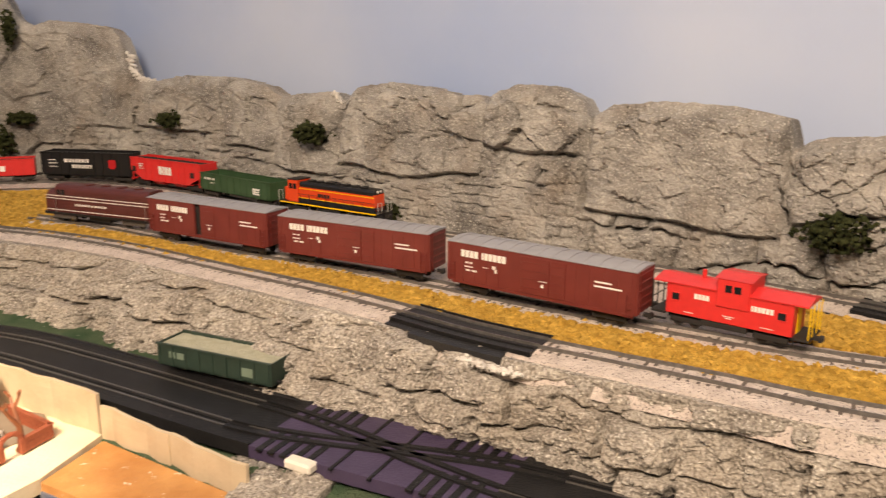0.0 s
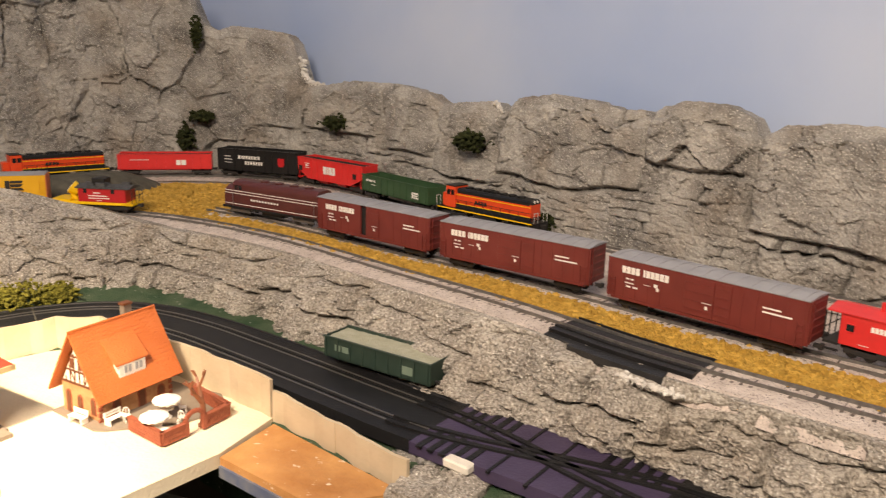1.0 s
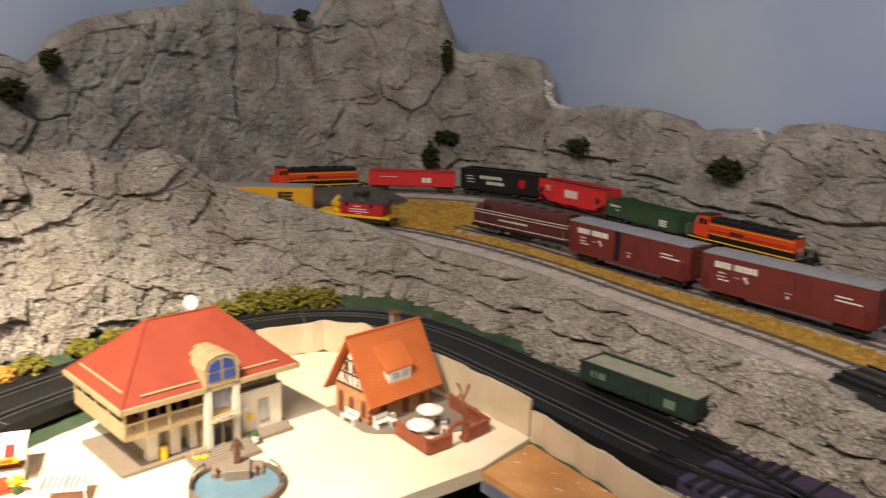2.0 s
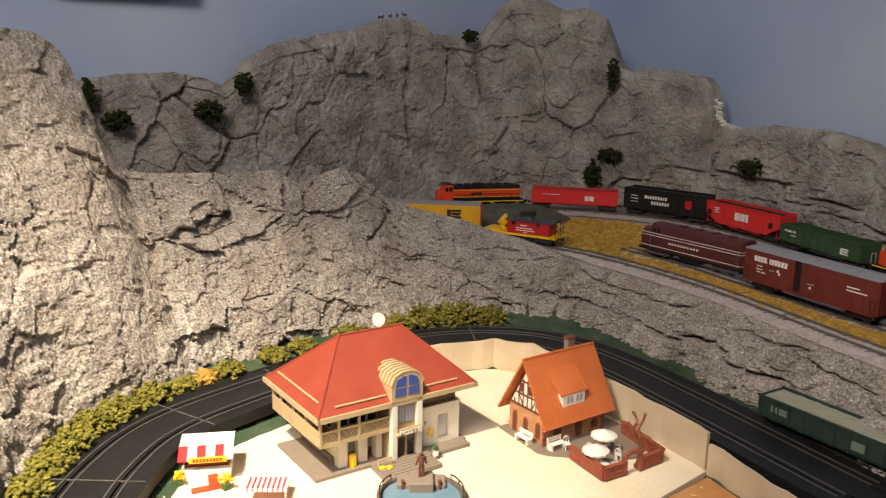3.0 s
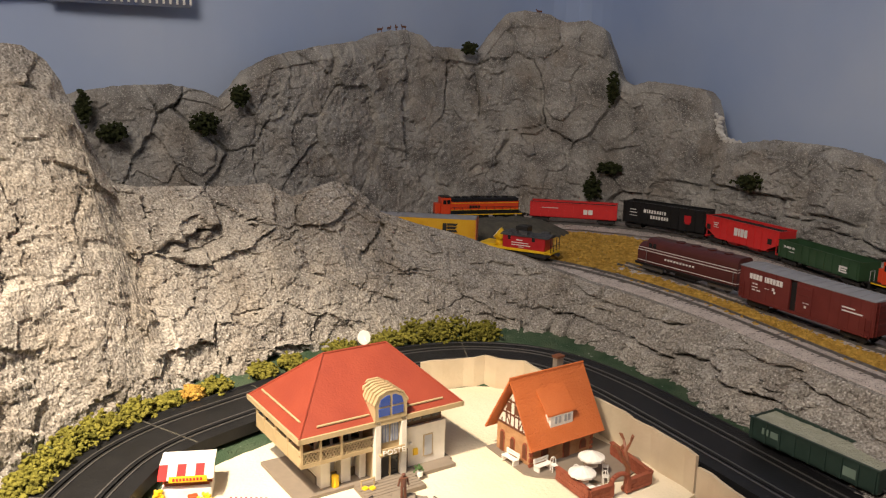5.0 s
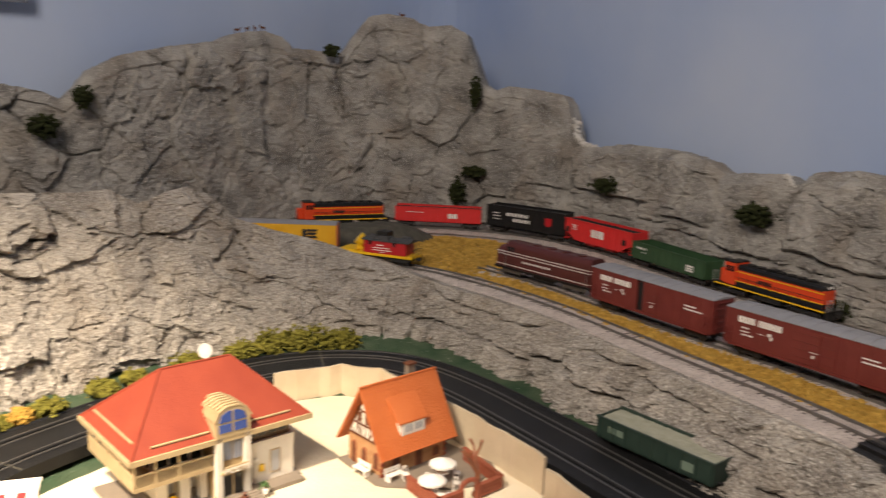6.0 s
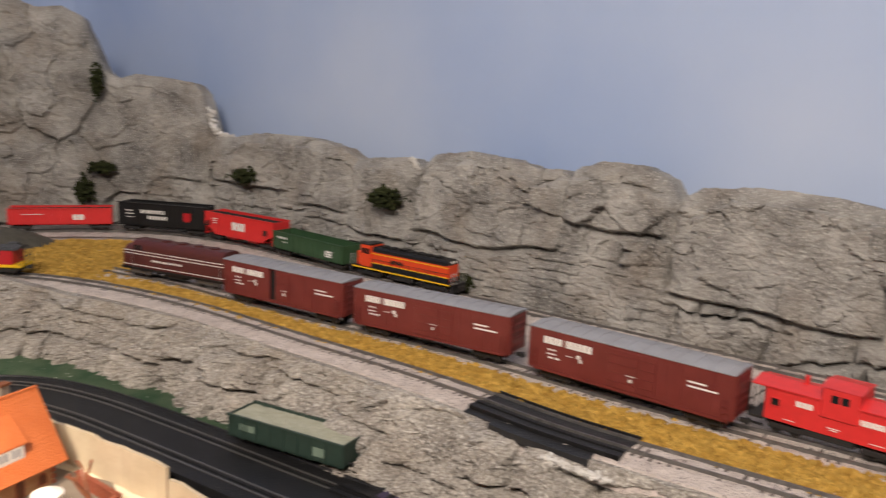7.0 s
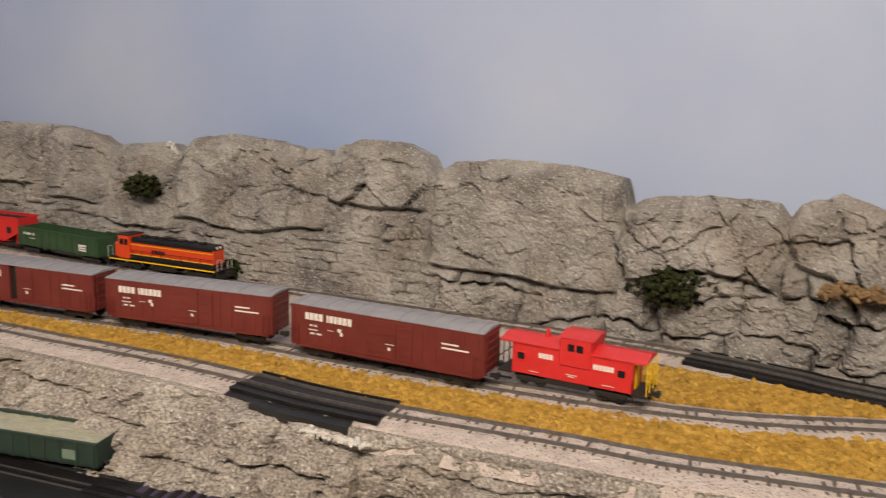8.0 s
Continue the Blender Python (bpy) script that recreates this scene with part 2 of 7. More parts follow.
def smooth_path(pts, step):
    """Even points along a Catmull-Rom curve through pts."""
    p = [Vector((*q, 0)) if len(q) == 2 else Vector(q) for q in pts]
    p = [2 * p[0] - p[1], *p, 2 * p[-1] - p[-2]]
    fine = []
    for a, b, c, d in zip(p, p[1:], p[2:], p[3:]):
        for k in range(24):
            t = k / 24
            fine.append(0.5 * (2 * b + (c - a) * t + (2 * a - 5 * b + 4 * c - d) * t * t + (3 * b - a - 3 * c + d) * t ** 3))
    fine.append(p[-2])
    run = [0.0]
    for a, b in zip(fine, fine[1:]):
        run.append(run[-1] + (b - a).length)
    n = max(2, int(round(run[-1] / step)))
    out, i = [], 0
    for k in range(n + 1):
        s = run[-1] * k / n
        while i < len(run) - 2 and run[i + 1] < s:
            i += 1
        f = (s - run[i]) / max(1e-9, run[i + 1] - run[i])
        out.append(fine[i].lerp(fine[i + 1], f))
    return out


def side_of(path):
    """Unit normals to the left of the way along the path."""
    out = []
    for i in range(len(path)):
        d = path[min(i + 1, len(path) - 1)] - path[max(i - 1, 0)]
        out.append(Vector((-d.y, d.x, 0)).normalized())
    return out


def ribbon(bm, path, profile):
    """Sweeps a closed profile of (offset to the left, z) along the path."""
    ns = side_of(path)
    rings = [[bm.verts.new((p.x + n.x * o, p.y + n.y * o, z)) for o, z in profile] for p, n in zip(path, ns)]
    k = len(profile)
    for a, b in zip(rings, rings[1:]):
        for i in range(k):
            bm.faces.new((a[i], a[(i + 1) % k], b[(i + 1) % k], b[i]))
    bm.faces.new(rings[0][::-1])
    bm.faces.new(rings[-1])
    bmesh.ops.recalc_face_normals(bm, faces=bm.faces)
    return bm


def table(rows, s):
    """Straight interpolation in rows of (s, value)."""
    for (a, u), (b, v) in zip(rows, rows[1:]):
        if s <= b:
            return u + (v - u) * max(0.0, (s - a) / (b - a)) if b > a else v
    return rows[-1][1]

# ---- the plan ----
RAIL_Z, SHELF_Z, SLOT_Z, PLAZA_Z = 1.200, 1.192, 1.128, 1.108
FRONT = [(-0.72, 0.26), (-0.77, 0.40), (-0.815, 0.56), (-0.83, 0.72), (-0.79, 0.84), (-0.72, 0.94), (-0.64, 1.0), (-0.555, 1.03), (-0.48, 1.045), (-0.41, 1.043), (-0.315, 1.025), (-0.225, 0.997), (-0.144, 0.962), (-0.074, 0.93), (0.0, 0.899), (0.06, 0.872),
         (0.118, 0.843), (0.189, 0.803), (0.26, 0.772), (0.37, 0.731), (0.44, 0.702), (0.56, 0.666), (0.75, 0.61), (1.05, 0.53)]
SIDING = [(-0.42, 1.113), (-0.38, 1.103), (-0.30, 1.083), (-0.123, 1.012), (0.057, 0.951), (0.244, 0.868), (0.385, 0.812), (0.46, 0.788), (0.527, 0.774), (0.616, 0.768), (0.75, 0.75), (1.05, 0.67)]
BACK = [(1.1, 0.56), (0.9, 0.672), (0.646, 0.833), (0.591, 0.876), (0.531, 0.918), (0.462, 0.958), (0.3, 1.035), (0.1, 1.125), (-0.1, 1.212), (-0.184, 1.252), (-0.292, 1.312), (-0.396, 1.352), (-0.505, 1.366),
        (-0.596, 1.342), (-0.676, 1.298), (-0.77, 1.21), (-0.82, 1.08), (-0.83, 0.9)]
WALL = [(1.25, 0.62), (0.95, 0.745), (0.67, 0.873), (0.2, 1.117), (-0.1, 1.272), (-0.27, 1.355), (-0.40, 1.41), (-0.52, 1.43), (-0.66, 1.42), (-0.78, 1.36), (-0.86, 1.26), (-0.90, 1.13), (-0.90, 0.95), (-0.93, 0.78),
        (-0.98, 0.64), (-1.03, 0.45), (-1.06, 0.2), (-1.06, -0.1)]
SKYLINE = [(0, 1.33), (0.45, 1.34), (0.60, 1.325), (0.65, 1.342), (0.683, 1.352), (0.715, 1.341), (0.724, 1.326), (0.735, 1.341), (0.80, 1.341), (0.852, 1.335), (0.871, 1.322), (0.879, 1.352), (0.931, 1.36), (1.0, 1.361), (1.06, 1.354),
           (1.087, 1.337), (1.10, 1.36), (1.13, 1.371), (1.18, 1.371), (1.21, 1.36), (1.219, 1.345), (1.235, 1.356), (1.264, 1.355), (1.30, 1.363), (1.37, 1.366), (1.43, 1.358), (1.455, 1.338), (1.476, 1.35), (1.55, 1.343),
           (1.578, 1.336), (1.60, 1.352), (1.668, 1.363), (1.78, 1.362), (1.84, 1.352), (1.890, 1.352), (1.897, 1.378), (1.908, 1.418), (1.920, 1.434), (1.962, 1.440), (2.03, 1.445), (2.058, 1.436), (2.08, 1.45), (2.092, 1.485), (2.11, 1.534),
           (2.14, 1.55), (2.18, 1.546), (2.21, 1.561), (2.25, 1.567), (2.282, 1.56), (2.305, 1.525), (2.33, 1.488), (2.376, 1.497), (2.412, 1.497), (2.434, 1.516), (2.468, 1.525), (2.517, 1.518), (2.556, 1.503), (2.60, 1.497),
           (2.664, 1.488), (2.735, 1.474), (2.782, 1.452), (2.81, 1.422), (2.826, 1.407), (2.854, 1.419), (2.903, 1.428), (2.97, 1.426), (3.02, 1.418), (3.1, 1.40), (3.3, 1.42), (4, 1.42)]
FOOT = [(0.72, 0.567), (0.5, 0.638), (0.28, 0.710), (0.146, 0.759), (0.034, 0.800), (-0.12, 0.868), (-0.22, 0.912), (-0.32, 0.948), (-0.40, 0.952), (-0.46, 0.92), (-0.517, 0.84), (-0.556, 0.72), (-0.564, 0.59), (-0.556, 0.49), (-0.542, 0.42), (-0.53, 0.372), (-0.492, 0.328), (-0.43, 0.287), (-0.36, 0.22), (-0.28, 0.14)]
CREST = [(0.72, 0.585), (0.434, 0.674), (0.25, 0.742), (0.11, 0.81), (-0.06, 0.888), (-0.2, 0.953), (-0.377, 0.998), (-0.47, 1.005), (-0.53, 1.0), (-0.59, 0.96), (-0.65, 0.86), (-0.68, 0.75), (-0.70, 0.62), (-0.70, 0.48), (-0.68, 0.36), (-0.63, 0.22), (-0.56, 0.1)]
RIDGE = [(0, 1.193), (1.20, 1.194), (1.25, 1.198), (1.32, 1.211), (1.36, 1.219), (1.41, 1.235), (1.465, 1.25), (1.515, 1.268), (1.532, 1.286), (1.55, 1.302), (1.582, 1.313), (1.612, 1.306), (1.64, 1.296), (1.675, 1.316), (1.71, 1.314),
         (1.775, 1.319), (1.835, 1.323), (1.868, 1.330), (1.897, 1.39), (1.915, 1.44), (1.93, 1.462), (1.955, 1.474), (2.0, 1.478), (2.4, 1.47)]
SLOT = [(-0.24, 0.19), (-0.33, 0.258), (-0.405, 0.326), (-0.441, 0.366), (-0.470, 0.41), (-0.486, 0.46), (-0.492, 0.53), (-0.494, 0.60), (-0.496, 0.67), (-0.480, 0.755), (-0.45, 0.815), (-0.40, 0.858), (-0.345, 0.87), (-0.27, 0.858), (-0.19, 0.832), (-0.10, 0.80), (0.02, 0.757), (0.12, 0.727),
        (0.21, 0.70), (0.35, 0.655), (0.7, 0.545)]

# ---- room ----


def room():
    for name, dims, m, label in (
            ("floor", (-1.6, 2.2, -1.8, 2.0, -0.05, 0.0), M_FLOOR, "dark carpeted floor of the hobby room"),
            ("ceiling", (-1.6, 2.2, -1.8, 2.0, 2.5, 2.55), M_WALL, "plain off-white ceiling of the room"),
            ("wall_south", (-1.6, 2.2, -1.9, -1.8, 0.0, 2.5), M_WALL, "plain painted wall of the hobby room"),
            ("wall_east", (2.2, 2.3, -1.8, 2.0, 0.0, 2.5), M_WALL, "plain painted wall of the hobby room"),
            ("wall_west", (-1.7, -1.6, -1.8, 2.0, 0.0, 2.5), M_WALL, "plain painted wall of the hobby room"),
            ("wall_north", (-1.6, 2.2, 2.0, 2.1, 0.0, 2.5), M_WALL, "plain painted wall of the hobby room")):
        tagged(obj(name, boxes(dims), m), label, "room", kind="structure")


room()


def sky_backdrop():
    line = [(1.9, 0.36), (1.25, 0.70), (0.67, 0.975), (-0.1, 1.37), (-0.40, 1.505), (-0.66, 1.605), (-0.85, 1.675), (-0.925, 1.655), (-0.965, 1.52), (-0.985, 1.2), (-1.0, 0.95), (-1.03, 0.78), (-1.08, 0.6), (-1.14, 0.3), (-1.18, -0.3)]
    path = smooth_path(line, 0.03)
    bm = ribbon(bmesh.new(), path, [(0, 1.05), (0, 2.49), (-0.012, 2.49), (-0.012, 1.05)])
    tagged(obj("backdrop", bm, M_SKY, smooth=False), "hazy grey-blue painted sky board behind the rocks", "backdrop", kind="structure")


sky_backdrop()

# ---- rock ----


def chips(p, size, flat, seed):
    """Broken planes: each cell of rock leans its own way. Gives the relief and the distance to the cell's edge."""
    q = Vector((p.x / size, p.y / size, p.z / (size * flat))) + Vector((seed, 0, 0))
    q += 0.17 * noise.noise_vector(q * 0.9) + 0.05 * noise.noise_vector(q * 5)
    d, c = noise.voronoi(q)
    lean = noise.cell_vector(c[0] * 7.3) * 2 - Vector((1, 1, 1))
    lean.z *= 0.3
    return 0.9 * lean.dot(q - c[0]) + 0.4 * (noise.cell(c[0] * 3.7) * 2 - 1), d[1] - d[0]


def open_share(p, scale, bias, seed):
    """Where joints stand open, 0 to 1."""
    return max(0.0, min(1.0, bias + 2.6 * noise.noise(p * scale + Vector((seed, 7, 1)))))


def courses(u, size, flat, seed):
    """Squarish stones in uneven courses along u. Gives each stone's lean and the distance to its edge."""
    high = size * flat
    x = u.x + size * (0.30 * noise.noise(u * 15) + 0.06 * noise.noise(u * 75))
    z = u.z + high * (0.42 * noise.noise(u * 12 + Vector((9, 3, seed))) + 0.08 * noise.noise(u * 80))
    z += high * 0.8 * noise.cell(Vector((math.floor(x / (size * 1.5)) * 1.3 + 0.5, seed, 0.5)))
    row = math.floor(z / high)
    x = x / size * (0.75 + 0.6 * noise.cell(Vector((row * 1.7, seed, 0.5)))) + 0.41 * row
    col = math.floor(x)
    f, g = x - col, z / high - row
    key = Vector((col * 1.3 + 0.5, row * 2.1 + 0.5, seed + 0.5))
    lean = noise.cell_vector(key) * 2 - Vector((1, 1, 1))
    return lean.x * (f - 0.5) + 0.35 * lean.y * (g - 0.5) + 0.55 * lean.z, 1.7 * min(f, 1 - f, 1.7 * g * flat, 1.7 * (1 - g) * flat)


def stones(p, u, size, flat, depth, seed, open_joints=0.5):
    """Rounded squarish blocks bedded side by side along u, with open joints here and there and chipped faces."""
    big, edge = courses(u, size, flat, seed)
    share = 0.35 + 0.65 * open_share(p, 14, open_joints, seed)
    out = depth * (0.42 * big + 0.85 * share * (1 - (1 - min(1.0, edge / 0.26)) ** 2))
    out -= depth * 0.50 * share * max(0.0, 1 - edge / 0.07)
    mid, edge2 = chips(p, size * 0.38, 0.9, seed + 5)
    out += depth * (0.22 * mid - 0.14 * open_share(p, 25, 0.3, seed + 2) * max(0.0, 1 - edge2 / 0.10))
    return out + 1.3 * fine(p, depth)


def fine(p, depth):
    small, _ = chips(p, 0.0095, 0.8, 3.0)
    return depth * (0.10 * small + 0.13 * noise.fractal(p * 120.0, 0.7, 2.1, 4))


def face(p, size, flat, depth, seed, joints=0.35):
    """A broad weathered face: leaning planes, short open cracks, chips."""
    big, edge = chips(p, size, flat, seed)
    share = open_share(p, 11, joints, seed)
    out = depth * (0.65 * big + 0.35 * noise.fractal(p * 9.0, 1.0, 2.1, 3))
    out -= depth * 0.75 * share * max(0.0, 1 - edge / 0.035)
    mid, edge2 = chips(p, size * 0.38, flat, seed + 4)
    out += depth * (0.30 * mid - 0.25 * open_share(p, 19, 0.15, seed + 9) * max(0.0, 1 - edge2 / 0.06))
    return out + fine(p, depth)


NOTCHES = (0.0, 0.2, 0.40, 0.60, 0.724, 0.871, 1.087, 1.219, 1.455, 1.578, 1.70, 1.885)


def bed_height(run):
    """Where the top blocks rest on the courses below; each block sits at its own height."""
    block = sum(run > k for k in NOTCHES)
    return 1.285 + 0.026 * noise.noise(Vector((run * 7, 4, 0))) + 0.030 * (noise.cell(Vector((block * 1.7 + 0.5, 0.5, 0.5))) - 0.5)


def boulders(run, z):
    """Large rounded blocks that sit side by side along the top of the low wall."""
    run += 0.010 * noise.noise(Vector((run * 14, z * 26, 1)))
    near = min(abs(run - k) for k in NOTCHES)
    bed = bed_height(run)
    up = max(0.0, min(1.0, (z - bed) / 0.005))
    side = 1 - math.exp(-near / 0.006)
    lip = max(0.0, min(1.0, (z - bed) / 0.04))
    return up * (0.019 * side * (1 - 0.25 * lip) - 0.004)


def sheet(bm, rows, close=True):
    vs = [[bm.verts.new(p) for p in row] for row in rows]
    for a, b in zip(vs, vs[1:]):
        for i in range(len(a) - 1):
            bm.faces.new((a[i], a[i + 1], b[i + 1], b[i]))
    return bm


def rock_wall():
    path = smooth_path(WALL, 0.0023)
    ns = side_of(path)
    run = 0.0
    nv = 104
    cols = []
    for i, (p, n) in enumerate(zip(path, ns)):
        if i:
            run += (p - path[i - 1]).length
        top = table(SKYLINE, run) + 0.001 + 0.002 * noise.noise(Vector((run * 90, 0, 3)))
        inn = Vector((n.x, n.y, 0))   # towards the room
        masonry = max(0.0, min(1.0, (run - 1.08) / 0.02)) * max(0.0, min(1.0, (1.38 - run) / 0.02))
        col = []
        for k in range(nv):
            v = k / (nv - 1)
            z = 1.18 + (top - 1.18) * v
            back = 0.008 * v + 0.012 * max(0.0, (v - 0.88) / 0.12) ** 2
            q = Vector((p.x, p.y, z))
            fade = 1.0 if v < 0.93 else 0.6
            west = max(0.0, min(1.0, (run - 1.9) / 0.12))
            d = 0.0
            if west > 0:
                d += west * face(q, 0.105, 1.15, 0.013, 1.0)
            if west < 1:
                low = max(0.0, min(1.0, (bed_height(run) - z) / 0.005))
                d += (1 - west) * (1 - low) * (boulders(run, z) + face(q, 0.062, 1.0, 0.011, 2.0, 0.45))
                if low > 0:
                    u = Vector((run, 0.0, z))
                    small = masonry * max(0.0, min(1.0, (1.262 - z + 0.05 * noise.noise(q * 9)) / 0.02))
                    d += (1 - west) * low * ((1 - small) * stones(q, u, 0.058, 0.66, 0.015, 3.0, 0.6) + small * (0.004 + stones(q, u, 0.022, 0.52, 0.0055, 4.0, 0.5)))
            col.append(q - inn * back * 1.0 + inn * (fade * d))
        b1 = col[-1] - inn * 0.03 + Vector((0, 0, -0.004))
        col.append(b1)
        col.append(Vector((b1.x, b1.y, 1.18)) - inn * 0.005)
        cols.append(col)
    bm = sheet(bmesh.new(), cols)
    bmesh.ops.recalc_face_normals(bm, faces=bm.faces)
    ob = obj("rock_wall", bm, M_ROCK)
    tagged(ob, "grey weathered plaster rock cliff standing before the sky", "rock cliff", kind="structure")


rock_wall()


def cliff():
    n = 1050
    def even(pts):
        path = smooth_path(pts, 0.004)
        return [path[round(i * (len(path) - 1) / n)] for i in range(n + 1)]
    crest_fine = smooth_path(CREST, 0.004)
    foot_fine = smooth_path(FOOT, 0.004)
    crest, foot = even(CREST), even(FOOT)
    # pair each crest point with the nearest foot point, kept in order
    j, feet = 0, []
    for c in crest:
        while j < len(foot_fine) - 1 and (foot_fine[j + 1] - c).length <= (foot_fine[j] - c).length + 0.0006:
            j += 1
        feet.append(foot_fine[j])
    for _ in range(20):
        feet = [feet[0]] + [(a + 2 * b + c) / 4 for a, b, c in zip(feet, feet[1:], feet[2:])] + [feet[-1]]
    run, cols = 0.0, []
    nv = 124
    for i, (c, f) in enumerate(zip(crest, feet)):
        if i:
            run += (c - crest[i - 1]).length
        top = table(RIDGE, run)
        hill = max(0.0, min(1.0, (top - 1.2) / 0.05))
        d = c - f
        d = d.normalized() if d.length > 1e-4 else Vector((0, 1, 0))
        col = []
        for k in range(nv):
            v = k / (nv - 1)
            bulge = (v ** 1.35) * (1 - hill) + hill * (v ** 1.3)
            p = f.lerp(c, bulge)
            z = 1.105 + (top - 1.105) * v
            q = Vector((p.x, p.y, z))
            r = (1 - hill) * stones(q, Vector((run, 0.02 * v, z)), 0.052, 0.66, 0.0155, 6.0, 0.5) if hill < 1 else 0.0
            if hill > 0:
                r += hill * face(q, 0.072, 0.78, 0.014 - 0.005 * max(0.0, min(1.0, (top - 1.32) / 0.06)), 7.0, 0.5)
            fade = 1.0 if v < 0.9 else max(0.25 + 0.5 * hill, (1 - v) / 0.1)
            col.append(q - d * (r * fade) + Vector((0, 0, 0.1 * r * fade)))
        # the far slope behind the crest
        for k in (1, 2, 3):
            z = top + (1.186 - top) * (k / 3) ** 1.5
            p = c + d * (0.012 + 0.022 * k * (0.4 + hill))
            col.append(Vector((p.x, p.y, z)) + Vector((0, 0, 0.006 * hill * noise.noise(p * 40))))
        cols.append(col)
    bm = sheet(bmesh.new(), cols)
    bmesh.ops.recalc_face_normals(bm, faces=bm.faces)
    ob = obj("rock_embankment", bm, M_ROCK_HILL)
    tagged(ob, "light grey cast rock embankment and hill below the tracks", "rock embankment", kind="structure")


cliff()

# ---- shelf, ballast, tracks ----


def shelf():
    crest = smooth_path(CREST, 0.03)
    wall = smooth_path(WALL, 0.03)
    line = [(p.x, p.y) for p in crest] + [(p.x, p.y) for p in reversed(wall)]
    ns = side_of(crest)
    line = [(p.x - n.x * 0.012, p.y - n.y * 0.012) for p, n in zip(crest, ns)] + [(p.x, p.y) for p in reversed(wall)]
    bm = bmesh.new()
    vs = [bm.verts.new((x, y, SHELF_Z - 0.0005)) for x, y in line]
    bm.faces.new(vs)
    bmesh.ops.triangulate(bm, faces=bm.faces)
    bmesh.ops.recalc_face_normals(bm, faces=bm.faces)
    for f in bm.faces:
        if f.normal.z < 0:
            f.normal_flip()
    tagged(obj("ground", bm, M_BALLAST), "pinkish gravel ground of the upper railway shelf", "ground", kind="structure")


shelf()


def ballast_bed(path):
    bm = bmesh.new()
    ns = side_of(path)
    rows = []
    for p, n in zip(path, ns):
        row = []
        for o in (-0.036, -0.027, -0.020, -0.014, -0.008, 0, 0.008, 0.014, 0.022, 0.031):
            q = Vector((p.x + n.x * o, p.y + n.y * o, 0))
            h = SHELF_Z + 0.0052 - max(0.0, abs(o) - 0.013) * 0.2 - (0.014 if o < -0.03 else 0.0)
            row.append(Vector((q.x, q.y, h + 0.0009 * noise.noise(q * 260))))
        rows.append(row)
    return sheet(bm, rows)


def track(pts, label):
    path = smooth_path(pts, 0.012)
    t = thing("railway_track", Matrix.Identity(4), label, "railway track", "model railway tracks")
    bed = ballast_bed(smooth_path(pts, 0.006))
    bmesh.ops.recalc_face_normals(bed, faces=bed.faces)
    part("ballast", bed, M_BALLAST, t, "pinkish grey ballast")
    for o in (-0.00825, 0.00825):
        bm = ribbon(bmesh.new(), path, [(o - 0.00055, RAIL_Z - 0.0045), (o + 0.00055, RAIL_Z - 0.0045), (o + 0.00055, RAIL_Z), (o - 0.00055, RAIL_Z)])
        part("rail", bm, M_RAIL, t)
    vs, fs = [], []
    ties = smooth_path(pts, 0.0068)
    for p, n in zip(ties, side_of(ties)):
        d = Vector((n.y, -n.x, 0)) * 0.0013
        w = n * 0.0135
        k = len(vs)
        for z in (RAIL_Z - 0.0062, RAIL_Z - 0.0029):
            vs += [(*(p + q).xy, z) for q in (-d - w, d - w, d + w, w - d)]
        fs += [(k, k + 3, k + 2, k + 1), (k + 4, k + 5, k + 6, k + 7)] + [(k + i, k + (i + 1) % 4, k + 4 + (i + 1) % 4, k + 4 + i) for i in range(4)]
    me = bpy.data.meshes.new("tie_strip")
    me.from_pydata(vs, [], fs)
    me.materials.append(M_TIE)
    ob = new("tie_strip", me)
    ob.parent = t
    tagged(ob, "brown plastic ties", kind="stuff")
    return t


track(FRONT, "curving nickel-rail model track along the embankment edge")
track(SIDING, "siding track with ballast holding the boxcar train")
track(BACK, "main track with nickel rails below the cliff")

# ---- slot racing road ----


